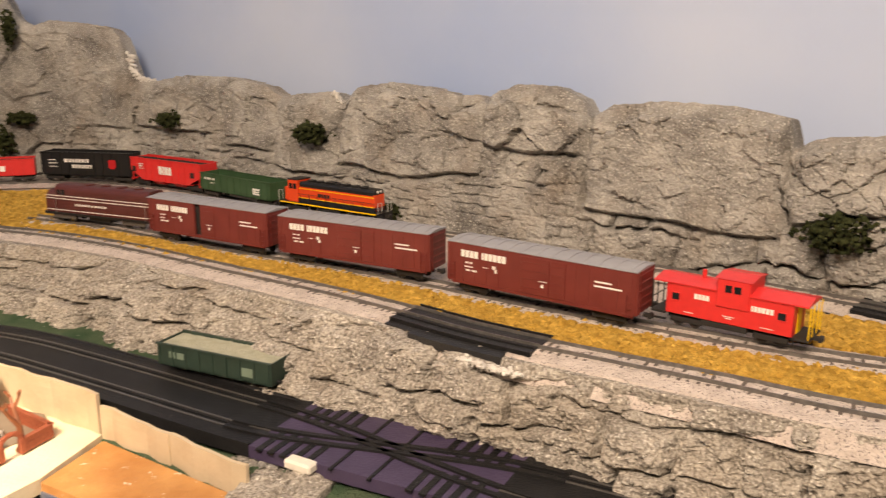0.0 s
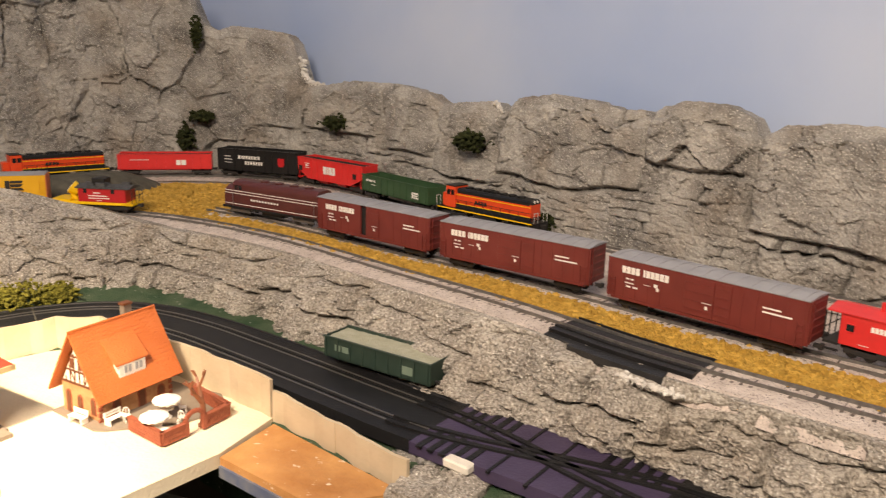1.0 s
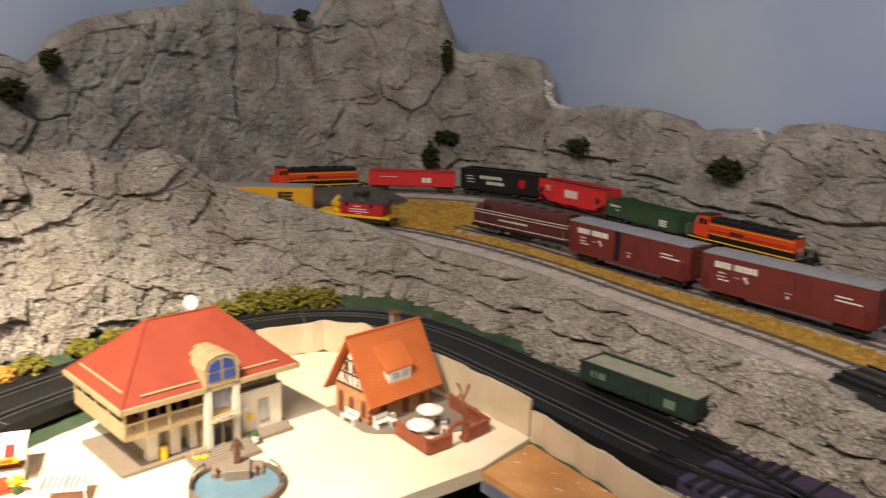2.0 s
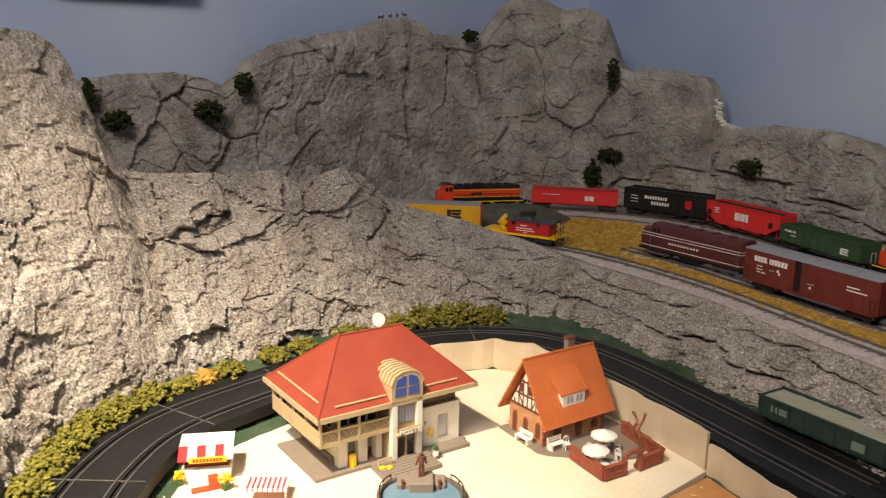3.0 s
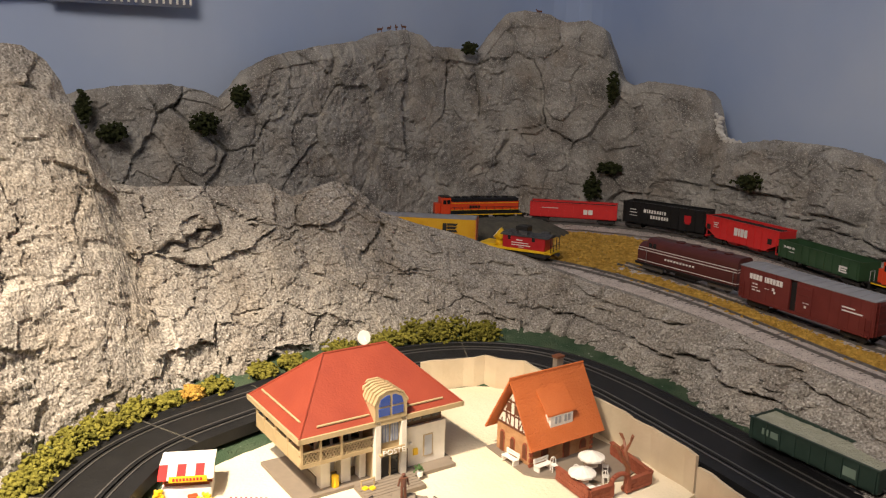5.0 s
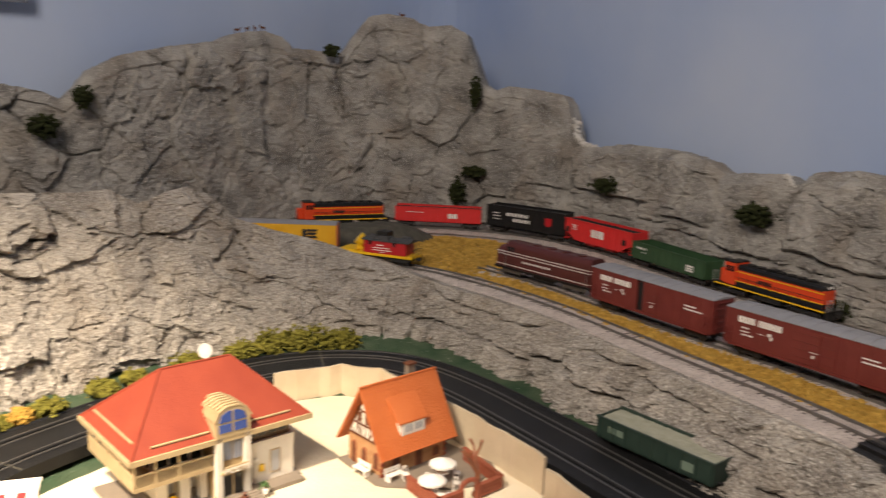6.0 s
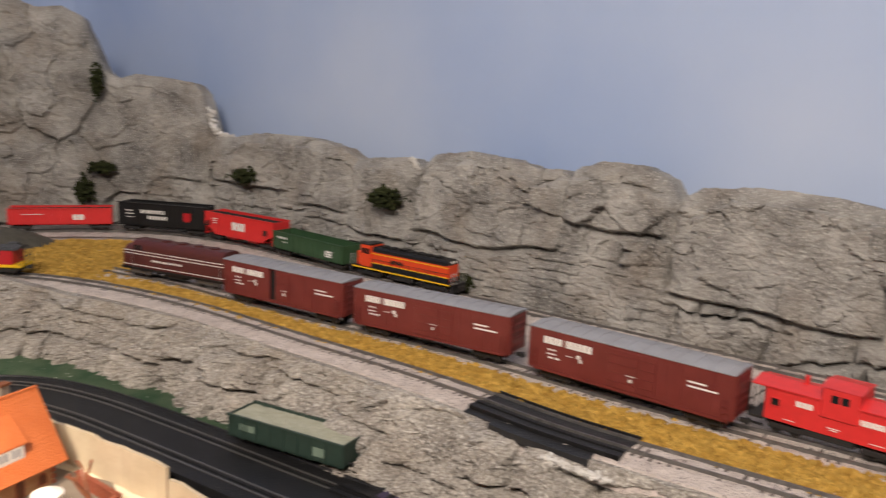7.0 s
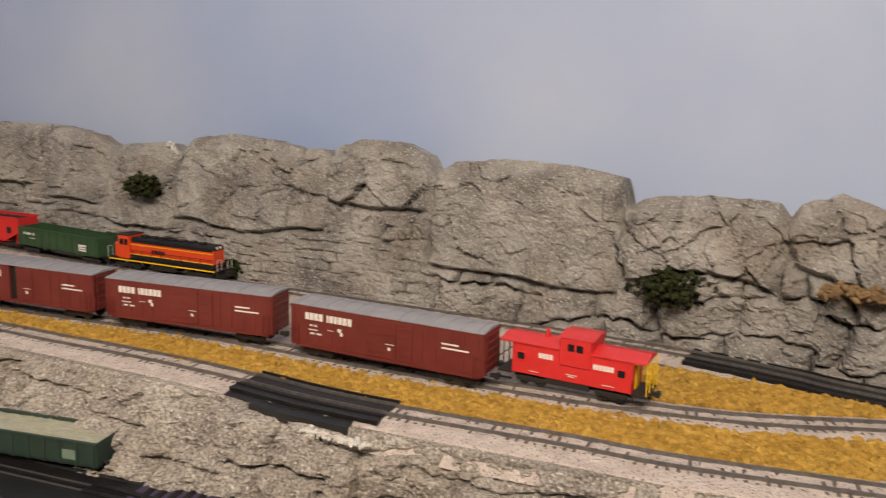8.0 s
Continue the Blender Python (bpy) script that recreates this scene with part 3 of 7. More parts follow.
def slot_road():
    path = smooth_path(SLOT, 0.012)
    cut = next(i for i, p in enumerate(path) if p.x > 0.045)
    end = next(i for i, p in enumerate(path) if p.x > 0.23)
    t = thing("slot_car_track", Matrix.Identity(4), "black plastic two-lane slot car track with worn dusty surface", "slot track")
    w = 0.042
    top, bot = SLOT_Z, SLOT_Z - 0.010
    prof = [(-w, bot), (-w, top + 0.0012), (-w + 0.002, top + 0.0012), (-w + 0.003, top)]
    for c in (-0.0205, 0.0205):
        for o in (-0.0052, -0.001, 0.001, 0.0052):
            if abs(o) < 0.002:
                prof += [(c + o, top), (c + o, top - 0.0025)] if o < 0 else [(c + o, top - 0.0025), (c + o, top)]
            else:
                prof += [(c + o, top)]
    prof += [(w - 0.003, top), (w - 0.002, top + 0.0012), (w, top + 0.0012), (w, bot)]
    for a, b, name, m in ((0, cut + 1, "road_bed", M_SLOT), (end, len(path), "road_bed", M_SLOT)):
        part(name, ribbon(bmesh.new(), path[a:b], prof), m, t)
    flat = [(-w, bot), (-w, top), (w, top), (w, bot)]
    part("crossing_deck", ribbon(bmesh.new(), path[cut:end + 1], flat), M_PURPLE, t, "purple plastic crossing section")
    # current strips either side of every slot
    for c in (-0.0205, 0.0205):
        for o in (-0.0045, 0.0045):
            for a, b in ((0, cut + 1), (end, len(path))):
                part("current_strip", ribbon(bmesh.new(), path[a:b], [(c + o - 0.0007, top - 0.001), (c + o - 0.0007, top + 0.0008), (c + o + 0.0007, top + 0.0008), (c + o + 0.0007, top - 0.001)]), M_STEEL_DULL, t)
    # the two lanes that cross over each other
    seg = path[cut - 3:end + 4]
    ns = side_of(seg)
    for sgn in (-1, 1):
        line = []
        for i, (p, n) in enumerate(zip(seg, ns)):
            f = i / (len(seg) - 1)
            f = f * f * (3 - 2 * f)
            line.append(p + n * (sgn * 0.0205 * (1 - 2 * f)))
        for o in (-0.0055, 0.0055):
            part("crossing_guide", ribbon(bmesh.new(), line, [(o - 0.0022, top - 0.002), (o - 0.0022, top + 0.002), (o + 0.0022, top + 0.002), (o + 0.0022, top - 0.002)]), M_SLOT, t)
    # dark ladder bars across the purple deck
    rows = smooth_path(SLOT, 0.0105)
    rows = [(p, n) for p, n in zip(rows, side_of(rows)) if 0.05 < p.x < 0.228]
    for k, (p, n) in enumerate(rows):
        near = min(k, len(rows) - 1 - k) < 5
        for a, b in ((-0.045, -0.012), (0.012, 0.045)) if near else ((-0.045, 0.045),) if k % 3 == 0 else ():
            bm = boxes((-0.0014 - 0.0012 * near, 0.0014 + 0.0012 * near, a, b, top - 0.001, top + 0.0007))
            bmesh.ops.transform(bm, matrix=Matrix.Translation(p) @ Matrix.Rotation(math.atan2(n.y, n.x) - math.pi / 2, 4, "Z"), verts=bm.verts)
            part("deck_bar", bm, M_SLOT, t)
    # seams between the plastic lengths
    for s in (0.16, 0.33, 0.5, 0.67, 0.84, 1.0):
        i = min(len(path) - 2, int(s * 62))
        n = side_of(path)[i]
        bm = boxes((-0.0007, 0.0007, -w + 0.003, w - 0.003, top - 0.001, top + 0.0003))
        bmesh.ops.transform(bm, matrix=Matrix.Translation(path[i]) @ Matrix.Rotation(math.atan2(n.y, n.x) - math.pi / 2, 4, "Z"), verts=bm.verts)
        part("seam", bm, M_DIRT, t)


M_STEEL_DULL = plain("dull_steel_strip", (0.20, 0.19, 0.185), 0.35, 0.7)
slot_road()


def green_bank():
    """Flocked ground that carries the slot road, with its drop to the square."""
    path = smooth_path(SLOT, 0.01)
    ns = side_of(path)
    rows = []
    for p, n in zip(path, ns):
        row = []
        for o, z in ((-0.075, 1.02), (-0.072, 1.085), (-0.060, 1.104), (-0.048, 1.112), (0.0, 1.1165), (0.05, 1.1225), (0.07, 1.126), (0.095, 1.131), (0.13, 1.131)):
            if o > 0.01 and p.x > -0.10:
                z -= min(1.0, (p.x + 0.10) / 0.05) * 0.03
            q = Vector((p.x + n.x * o, p.y + n.y * o, z))
            row.append(q + Vector((0, 0, 0.0015 * noise.noise(q * 70))))
        rows.append(row)
    bm = sheet(bmesh.new(), rows)
    bmesh.ops.recalc_face_normals(bm, faces=bm.faces)
    tagged(obj("grass_bank", bm, M_FLOCK), "flocked green ground with pale flakes beside the road", "grass", kind="structure")


green_bank()

# ---- village square ----
SQUARE = [(-0.106, 0.742), (-0.112, 0.668), (-0.142, 0.58), (-0.20, 0.42), (-0.25, 0.28), (-0.33, 0.295), (-0.392, 0.355), (-0.424, 0.395), (-0.446, 0.44), (-0.452, 0.50), (-0.455, 0.57), (-0.455, 0.66), (-0.43, 0.735), (-0.395, 0.80), (-0.34, 0.815), (-0.25, 0.795)]
tagged(obj("pavement", slab(bmesh.new(), SQUARE, PLAZA_Z - 0.012, PLAZA_Z), M_PLAZA), "cream painted board of the village square", "pavement", kind="structure")
tagged(obj("bench_table", boxes((-1.2, -0.28, -0.2, 1.5, 0.98, 1.02), (-1.2, 0.9, 0.78, 1.6, 0.98, 1.02)), M_WOODDARK), "dark timber bench top under the layout", "table", kind="structure")
tagged(obj("brown_board", slab(bmesh.new(), [(-0.111, 0.667), (-0.01, 0.632), (0.045, 0.672), (-0.102, 0.735)], 1.088, 1.1055), M_BOARD), "chipped orange-brown wooden board beside the square", "board")


def fence():
    t = thing("card_fence", Matrix.Identity(4), "beige cardboard panel fence along the raised road", "fence")
    foot = [(-0.437, 0.735, 1.14), (-0.398, 0.798, 1.143), (-0.352, 0.812, 1.145), (-0.262, 0.795, 1.143), (-0.19, 0.771, 1.144), (-0.107, 0.742, 1.144), (-0.105, 0.7415, 1.134), (-0.03, 0.712, 1.130), (0.044, 0.682, 1.126)]
    for i, (a, b) in enumerate(zip(foot, foot[1:])):
        if i == 5:
            continue
        d = Vector((b[0] - a[0], b[1] - a[1], 0))
        n = Vector((-d.y, d.x, 0)).normalized() * 0.0016
        bm = bmesh.new()
        cols = 6
        rows = []
        for k in range(cols + 1):
            f = k / cols
            p = Vector((a[0], a[1], 0)) + d * f
            wob = 0.001 * math.sin(k * 2.1 + i)
            rows.append((p, a[2] + (b[2] - a[2]) * f + 0.0008 * math.sin(7 * f + i), wob))
        loop = []
        for p, z, wob in rows:
            q = p + n.normalized() * wob
            loop.append([bm.verts.new((q.x - n.x, q.y - n.y, 1.10)), bm.verts.new((q.x - n.x, q.y - n.y, z)), bm.verts.new((q.x + n.x, q.y + n.y, z)), bm.verts.new((q.x + n.x, q.y + n.y, 1.10))])
        for u, v in zip(loop, loop[1:]):
            for k in range(4):
                bm.faces.new((u[k], u[(k + 1) % 4], v[(k + 1) % 4], v[k]))
        bm.faces.new(loop[0][::-1])
        bm.faces.new(loop[-1])
        bmesh.ops.recalc_face_normals(bm, faces=bm.faces)
        part("panel", bm, M_CARD, t)


fence()

# ---- rolling stock (local x along the train to the right, -y the near side, z up from the rail) ----


def front_pose(dist):
    """On the front track, dist metres ahead of the work caboose that ends the train, heading along growing x."""
    path = smooth_path(FRONT, 0.004)
    tail = min(range(len(path)), key=lambda i: (path[i] - Vector((-0.545, 1.032, 0))).length)
    i = tail - int(round(dist / 0.004))
    a, b = path[i - 14], path[i + 14]
    return Matrix.Translation((path[i].x, path[i].y, RAIL_Z)) @ Matrix.Rotation(math.atan2(b.y - a.y, b.x - a.x), 4, "Z")


def by_corners(p, q, depth):
    """The pose of a car whose near side runs from p to q in plan."""
    p, q = Vector((*p, 0)), Vector((*q, 0))
    d = (q - p).normalized()
    m = (p + q) / 2 + Vector((-d.y, d.x, 0)) * depth / 2
    return Matrix.Translation((m.x, m.y, RAIL_Z)) @ Matrix.Rotation(math.atan2(d.y, d.x), 4, "Z")


def bogie(t, x, m=None, r=0.0050, axle=0.0115):
    m = m or M_UNDER
    bm = boxes((x - axle - 0.004, x + axle + 0.004, -0.0125, -0.0105, 0.0035, 0.0085), (x - axle - 0.004, x + axle + 0.004, 0.0105, 0.0125, 0.0035, 0.0085), (x - 0.003, x + 0.003, -0.012, 0.012, 0.004, 0.009), bevel=0.0008)
    b = part("bogie", bm, m, t)
    for s in (-axle / 1.0, axle / 1.0):
        for y in (-0.0085, 0.0085):
            bm = cyls(((x + s * 0.75, y - 0.0014, r), (x + s * 0.75, y + 0.0014, r), r), n=14)
            part("wheel", bm, M_RAILDARK, b)
    return b


M_RAILDARK = plain("dark_wheel_metal", (0.05, 0.045, 0.04), 0.4, 0.6)


def coupler(t, x, sgn):
    part("coupler", boxes((min(x, x + sgn * 0.008), max(x, x + sgn * 0.008), -0.0015, 0.0015, 0.008, 0.011), (x + sgn * 0.006 - 0.0015, x + sgn * 0.006 + 0.0015, -0.003, 0.003, 0.0075, 0.0115)), M_UNDER, t)


def lettering(t, x, y, z, h, widths, material, gap=0.2, slant=0.0, label="painted lettering shapes"):
    """A row of plain letter-sized bars, drawn flat on the near side."""
    bm = bmesh.new()
    cx = x
    for k, w in enumerate(widths):
        if w < 0:
            cx += -w * h
            continue
        w2 = w * h
        box(bm, cx, cx + w2, y - 0.00025, y, z, z + h)
        cx += w2 + gap * h
    return part("lettering", bm, material, t, label)


def bars(t, rows, y, material, name="small_marking"):
    for x0, x1, z0, z1 in rows:
        part(name, boxes((x0, x1, y - 0.0002, y, z0, z1)), material, t)


def ladder(t, x, y, z0, z1, m, w=0.006):
    rows = [(x, x + 0.0007, y - 0.0012, y - 0.0004, z0, z1), (x + w, x + w + 0.0007, y - 0.0012, y - 0.0004, z0, z1)]
    n = max(3, int((z1 - z0) / 0.0045))
    for k in range(n):
        z = z0 + (k + 0.5) * (z1 - z0) / n
        rows.append((x, x + w, y - 0.0014, y - 0.0008, z - 0.0003, z + 0.0003))
    return part("ladder", boxes(*rows), m, t)


def boxcar(m, label, length, open_door=False):
    t = thing("boxcar", m, label, "boxcar", "dark red boxcars on the siding")
    L, W, z0, z1 = length / 2, 0.0175, 0.012, 0.0475
    dx0, dx1 = (-0.016, 0.014)
    if open_door:
        body = boxes((-L, dx0, -W, W, z0, z1), (dx1 - 0.021, L, -W, W, z0, z1), (dx0, dx1 - 0.021, -W + 0.004, W - 0.004, z0, z1 - 0.002), bevel=0.0005)
        part("body", body, M_OXIDE, t)
        # black sheet stands in for the unlit inside; the body behind is solid
        part("door_opening", boxes((dx0 + 0.0003, dx1 - 0.0213, -W + 0.0025, -W + 0.0038, z0 + 0.001, z1 - 0.003)), M_BLACK, t, "black sheet for the shade inside the open doorway")
    else:
        part("body", boxes((-L, L, -W, W, z0, z1), bevel=0.0006), M_OXIDE, t)
    # sheathing posts, sill and doors standing proud
    for k in range(15):
        x = -L + 0.004 + k * (2 * L - 0.008) / 14
        if dx0 - 0.012 < x < dx1 + 0.014:
            continue
        for y in (-W, W):
            part("side_post", boxes((x - 0.0005, x + 0.0005, min(y, y * 1.02), max(y, y * 1.02), z0 + 0.001, z1 - 0.001)), M_OXIDE, t)
    for a, b in ((dx0 + 0.002, dx1 - 0.001), (dx1, dx1 + 0.014)) if not open_door else ((dx1 - 0.018, dx1),):
        door = part("door", boxes((a, b, -W - 0.0009, -W, z0 + 0.0015, z1 - 0.002), bevel=0.0003), M_OXIDE, t)
        for k in range(4):
            z = z0 + 0.006 + k * 0.0075
            part("door_rib", boxes((a + 0.001, b - 0.001, -W - 0.0013, -W - 0.0009, z, z + 0.0007)), M_OXIDE, door)
    part("sill", boxes((-L + 0.004, L - 0.004, -W - 0.0006, W + 0.0006, z0 - 0.0015, z0 + 0.0012)), M_OXIDE, t)
    roof = bmesh.new()
    prism(roof, [(-W - 0.0006, z1), (-W - 0.0006, z1 + 0.0008), (0, z1 + 0.0026), (W + 0.0006, z1 + 0.0008), (W + 0.0006, z1)], -L - 0.0004, L + 0.0004)
    r = part("roof", roof, M_ROOFGREY, t, "grey ribbed roof")
    for k in range(13):
        x = -L + 0.006 + k * (2 * L - 0.012) / 12
        bm = bmesh.new()
        prism(bm, [(-W, z1 + 0.0008), (-W, z1 + 0.0012), (0, z1 + 0.0031), (W, z1 + 0.0012), (W, z1 + 0.0008)], x - 0.0005, x + 0.0005)
        part("roof_rib", bm, M_ROOFGREY, r)
    for x in (-L, L):
        for k in range(5):
            z = z0 + 0.005 + k * 0.0065
            part("end_rib", boxes((x - 0.0007, x + 0.0007, -W + 0.002, W - 0.002, z, z + 0.0016), bevel=0.0003), M_OXIDE, t)
        part("end_ladder", boxes((x - 0.0012, x + 0.0012, -W + 0.001, -W + 0.0016, z0, z1), (x - 0.0012, x + 0.0012, -W + 0.006, -W + 0.0066, z0, z1)), M_OXIDE, t)
    ladder(t, L - 0.0085, -W, z0 - 0.002, z0 + 0.018, M_OXIDE)
    ladder(t, -L + 0.0015, -W, z0 - 0.002, z0 + 0.018, M_OXIDE)
    lettering(t, -L + 0.0145, -W - 0.0002, z0 + 0.0235, 0.0062, [0.62, 0.62, 0.6, 0.62, -0.5, 0.3, 0.6, 0.55, 0.62, 0.62, 0.62], M_WHITE, 0.13, label="white block lettering")
    bars(t, [(-L + 0.019, -L + 0.022, z0 + 0.018, z0 + 0.0195), (-L + 0.0235, -L + 0.0265, z0 + 0.018, z0 + 0.0195), (-L + 0.018, -L + 0.027, z0 + 0.0145, z0 + 0.0155), (-L + 0.0195, -L + 0.024, z0 + 0.011, z0 + 0.0125), (-L + 0.026, -L + 0.031, z0 + 0.011, z0 + 0.0125),
             (-L + 0.037, -L + 0.043, z0 + 0.0165, z0 + 0.017), (-L + 0.047, -L + 0.0505, z0 + 0.0165, z0 + 0.0195), (-L + 0.0495, -L + 0.052, z0 + 0.0135, z0 + 0.0165)], -W - 0.0002, M_WHITE)
    bars(t, [(L - 0.036, L - 0.021, z0 + 0.0222, z0 + 0.0236), (L - 0.036, L - 0.012, z0 + 0.0186, z0 + 0.02)], -W - 0.0002, M_WHITE)
    bars(t, [(0.0035, 0.0115, z0 + 0.014, z0 + 0.0146), (0.006, 0.0085, z0 + 0.009, z0 + 0.0118)], -W - 0.0014, M_WHITE)
    part("underframe", boxes((-L + 0.01, L - 0.01, -0.008, 0.008, 0.0075, z0)), M_UNDER, t)
    bogie(t, -L + 0.024)
    bogie(t, L - 0.024)
    coupler(t, -L, -1)
    coupler(t, L, 1)
    return t


boxcar(by_corners((-0.211, 1.026), (-0.047, 0.968), 0.035), "dark red boxcar with grey roof and a half-open door", 0.172, True)
boxcar(by_corners((-0.033, 0.961), (0.135, 0.907), 0.035), "dark red boxcar with grey roof and closed doors", 0.174)
boxcar(by_corners((0.153, 0.891), (0.319, 0.811), 0.035), "dark red boxcar with grey roof coupled before a caboose", 0.180)


def rounded_hood(bm, x0, x1, W, z0, z1, r=0.006, n=5):
    """A long hood with a round-shouldered roof."""
    line = [(-W, z0), (-W, z1 - r)]
    line += [(-W + r - r * math.cos(a), z1 - r + r * math.sin(a)) for a in [math.pi / 2 * k / n for k in range(1, n + 1)]]
    line += [(W - r + r * math.sin(a), z1 - r + r * math.cos(a)) for a in [math.pi / 2 * k / n for k in range(0, n + 1)]]
    line += [(W, z0)]
    return prism(bm, line, x0, x1)


def maroon_locomotive():
    m = by_corners((-0.385, 1.092), (-0.228, 1.058), 0.03)
    t = thing("diesel_locomotive", m, "maroon diesel locomotive with thin white stripes on the siding", "locomotive")
    L, W = 0.080, 0.0145
    bm = bmesh.new()
    rounded_hood(bm, -L + 0.016, L, W, 0.0115, 0.046, 0.008)
    part("body", bm, M_MAROON, t)
    bm = bmesh.new()
    rounded_hood(bm, -L, -L + 0.016, W - 0.001, 0.0115, 0.038, 0.012)
    part("nose", bm, M_MAROON, t)
    part("underframe", boxes((-L - 0.002, L + 0.002, -W - 0.001, W + 0.001, 0.009, 0.012)), M_BLACK, t)
    for z in (0.0145, 0.0285, 0.032):
        part("stripe", boxes((-L + 0.002, L - 0.0005, -W - 0.0004, -W, z, z + 0.0008)), M_WHITE, t, "thin white stripe")
        part("stripe", boxes((L, L + 0.0004, -W + 0.001, W - 0.001, z, z + 0.0008)), M_WHITE, t, "thin white stripe")
    bars(t, [(-0.032 + k * 0.005, -0.032 + k * 0.005 + 0.003, 0.0215, 0.024) for k in range(10)], -W - 0.0003, M_WHITE, "lettering")
    for x in (-L + 0.02, -L + 0.027):
        part("cab_window", boxes((x, x + 0.005, -W - 0.0004, -W, 0.034, 0.040)), M_GLASS, t)
    for x in (-0.02, 0.005, 0.03, 0.055):
        part("roof_fan", cyls(((x, 0, 0.046), (x, 0, 0.0475), 0.006), n=16), M_MAROON, t)
    part("headlight", cyls(((-L - 0.001, 0, 0.033), (-L + 0.002, 0, 0.033), 0.002), n=10), M_SILVER, t)
    part("handrail", cyls(((-L + 0.018, -W - 0.002, 0.012), (-L + 0.018, -W - 0.002, 0.03), 0.0004), ((L - 0.004, -W - 0.002, 0.012), (L - 0.004, -W - 0.002, 0.03), 0.0004)), M_STEEL, t)
    part("fuel_tank", boxes((-0.018, 0.018, -0.011, 0.011, 0.003, 0.010), bevel=0.002), M_BLACK, t)
    bogie(t, -L + 0.026, M_STEEL_DULL, axle=0.014)
    bogie(t, L - 0.026, M_STEEL_DULL, axle=0.014)
    coupler(t, L, 1)


maroon_locomotive()


def caboose():
    t = thing("caboose", by_corners((0.334, 0.838), (0.436, 0.783), 0.032), "bright red caboose with cupola behind the boxcars", "caboose")
    L, W, z0, z1 = 0.049, 0.016, 0.011, 0.036
    part("body", boxes((-L, L, -W, W, z0, z1), bevel=0.0005), M_RED, t)
    bm = bmesh.new()
    prism(bm, [(-W - 0.0012, z1), (-W - 0.0012, z1 + 0.001), (0, z1 + 0.0045), (W + 0.0012, z1 + 0.001), (W + 0.0012, z1)], -L - 0.0105, L + 0.0105)
    part("roof", bm, M_RED, t)
    cup = part("cupola", boxes((-0.009, 0.017, -W - 0.0015, W + 0.0015, z1 - 0.012, z1 + 0.011), bevel=0.001), M_RED, t, "wide red cupola")
    bm = bmesh.new()
    prism(bm, [(-W - 0.002, z1 + 0.011), (0, z1 + 0.0135), (W + 0.002, z1 + 0.011)], -0.0105, 0.0185)
    part("cupola_roof", bm, M_RED, cup)
    for x in (-0.002, 0.005):
        part("window", boxes((x, x + 0.0052, -W - 0.0019, -W - 0.0015, z1 + 0.001, z1 + 0.0065)), M_GLASS, cup)
    for x in (-L + 0.005, L - 0.011):
        w = part("window", boxes((x, x + 0.0058, -W - 0.0004, -W, z0 + 0.012, z0 + 0.0175)), M_GLASS, t)
        part("window_frame", boxes((x - 0.0006, x + 0.0064, -W - 0.0007, -W, z0 + 0.0175, z0 + 0.0182), (x - 0.0006, x + 0.0064, -W - 0.0007, -W, z0 + 0.0113, z0 + 0.012)), M_RED, w)
    lettering(t, -0.026, -W - 0.0002, z0 + 0.0155, 0.0042, [0.6, 0.6, 0.6, 0.6], M_WHITE, 0.13, label="white block lettering")
    lettering(t, 0.0185, -W - 0.0002, z0 + 0.0145, 0.0042, [0.3, 0.6, 0.55, 0.6, 0.6, 0.6], M_WHITE, 0.13, label="white block lettering")
    bars(t, [(-0.003, 0.006, z0 + 0.006, z0 + 0.0066), (-0.001, 0.004, z0 + 0.0045, z0 + 0.0052), (-0.034, -0.026, z0 + 0.003, z0 + 0.0035), (0.026, 0.036, z0 + 0.003, z0 + 0.0035)], -W - 0.0002, M_WHITE)
    for s in (-1, 1):
        x = s * L
        part("end_platform", boxes((min(x, x + s * 0.012), max(x, x + s * 0.012), -W, W, z0 - 0.0015, z0 + 0.0005)), M_UNDER, t)
        rails = [((x + s * 0.0115, y, z0), (x + s * 0.0115, y, z1), 0.0005) for y in (-W + 0.0005, -0.006, 0.006, W - 0.0005)]
        rails += [((x + s * 0.0115, -W, z0 + 0.011), (x + s * 0.0115, W, z0 + 0.011), 0.0005)]
        part("end_railing", cyls(*rails, n=6), M_BRIGHTYEL if s > 0 else M_UNDER, t)
        part("end_door", boxes((min(x, x + s * 0.0005), max(x, x + s * 0.0005), -0.005, 0.005, z0, z1 - 0.003)), M_BRIGHTYEL if s > 0 else M_RED, t)
        part("step", boxes((min(x, x + s * 0.01), max(x, x + s * 0.01), -W, -W + 0.003, z0 - 0.007, z0 - 0.006), (x + s * 0.001, x + s * 0.0018, -W, -W + 0.001, z0 - 0.007, z0)) if s > 0 else boxes((x - 0.01, x, -W, -W + 0.003, z0 - 0.007, z0 - 0.006)), M_UNDER, t)
    part("underframe", boxes((-L, L, -0.009, 0.009, 0.006, z0), (-0.02, 0.016, -W + 0.001, -0.009, 0.006, z0)), M_UNDER, t)
    bogie(t, -L + 0.016, axle=0.009)
    bogie(t, L - 0.016, axle=0.009)
    coupler(t, L + 0.011, 1)
    coupler(t, -L - 0.011, -1)
    part("smokestack", cyls(((-0.025, 0, z1 + 0.003), (-0.025, 0, z1 + 0.011), 0.0018), n=10), M_RED, t)


caboose()

# -- the mixed train on the front track --


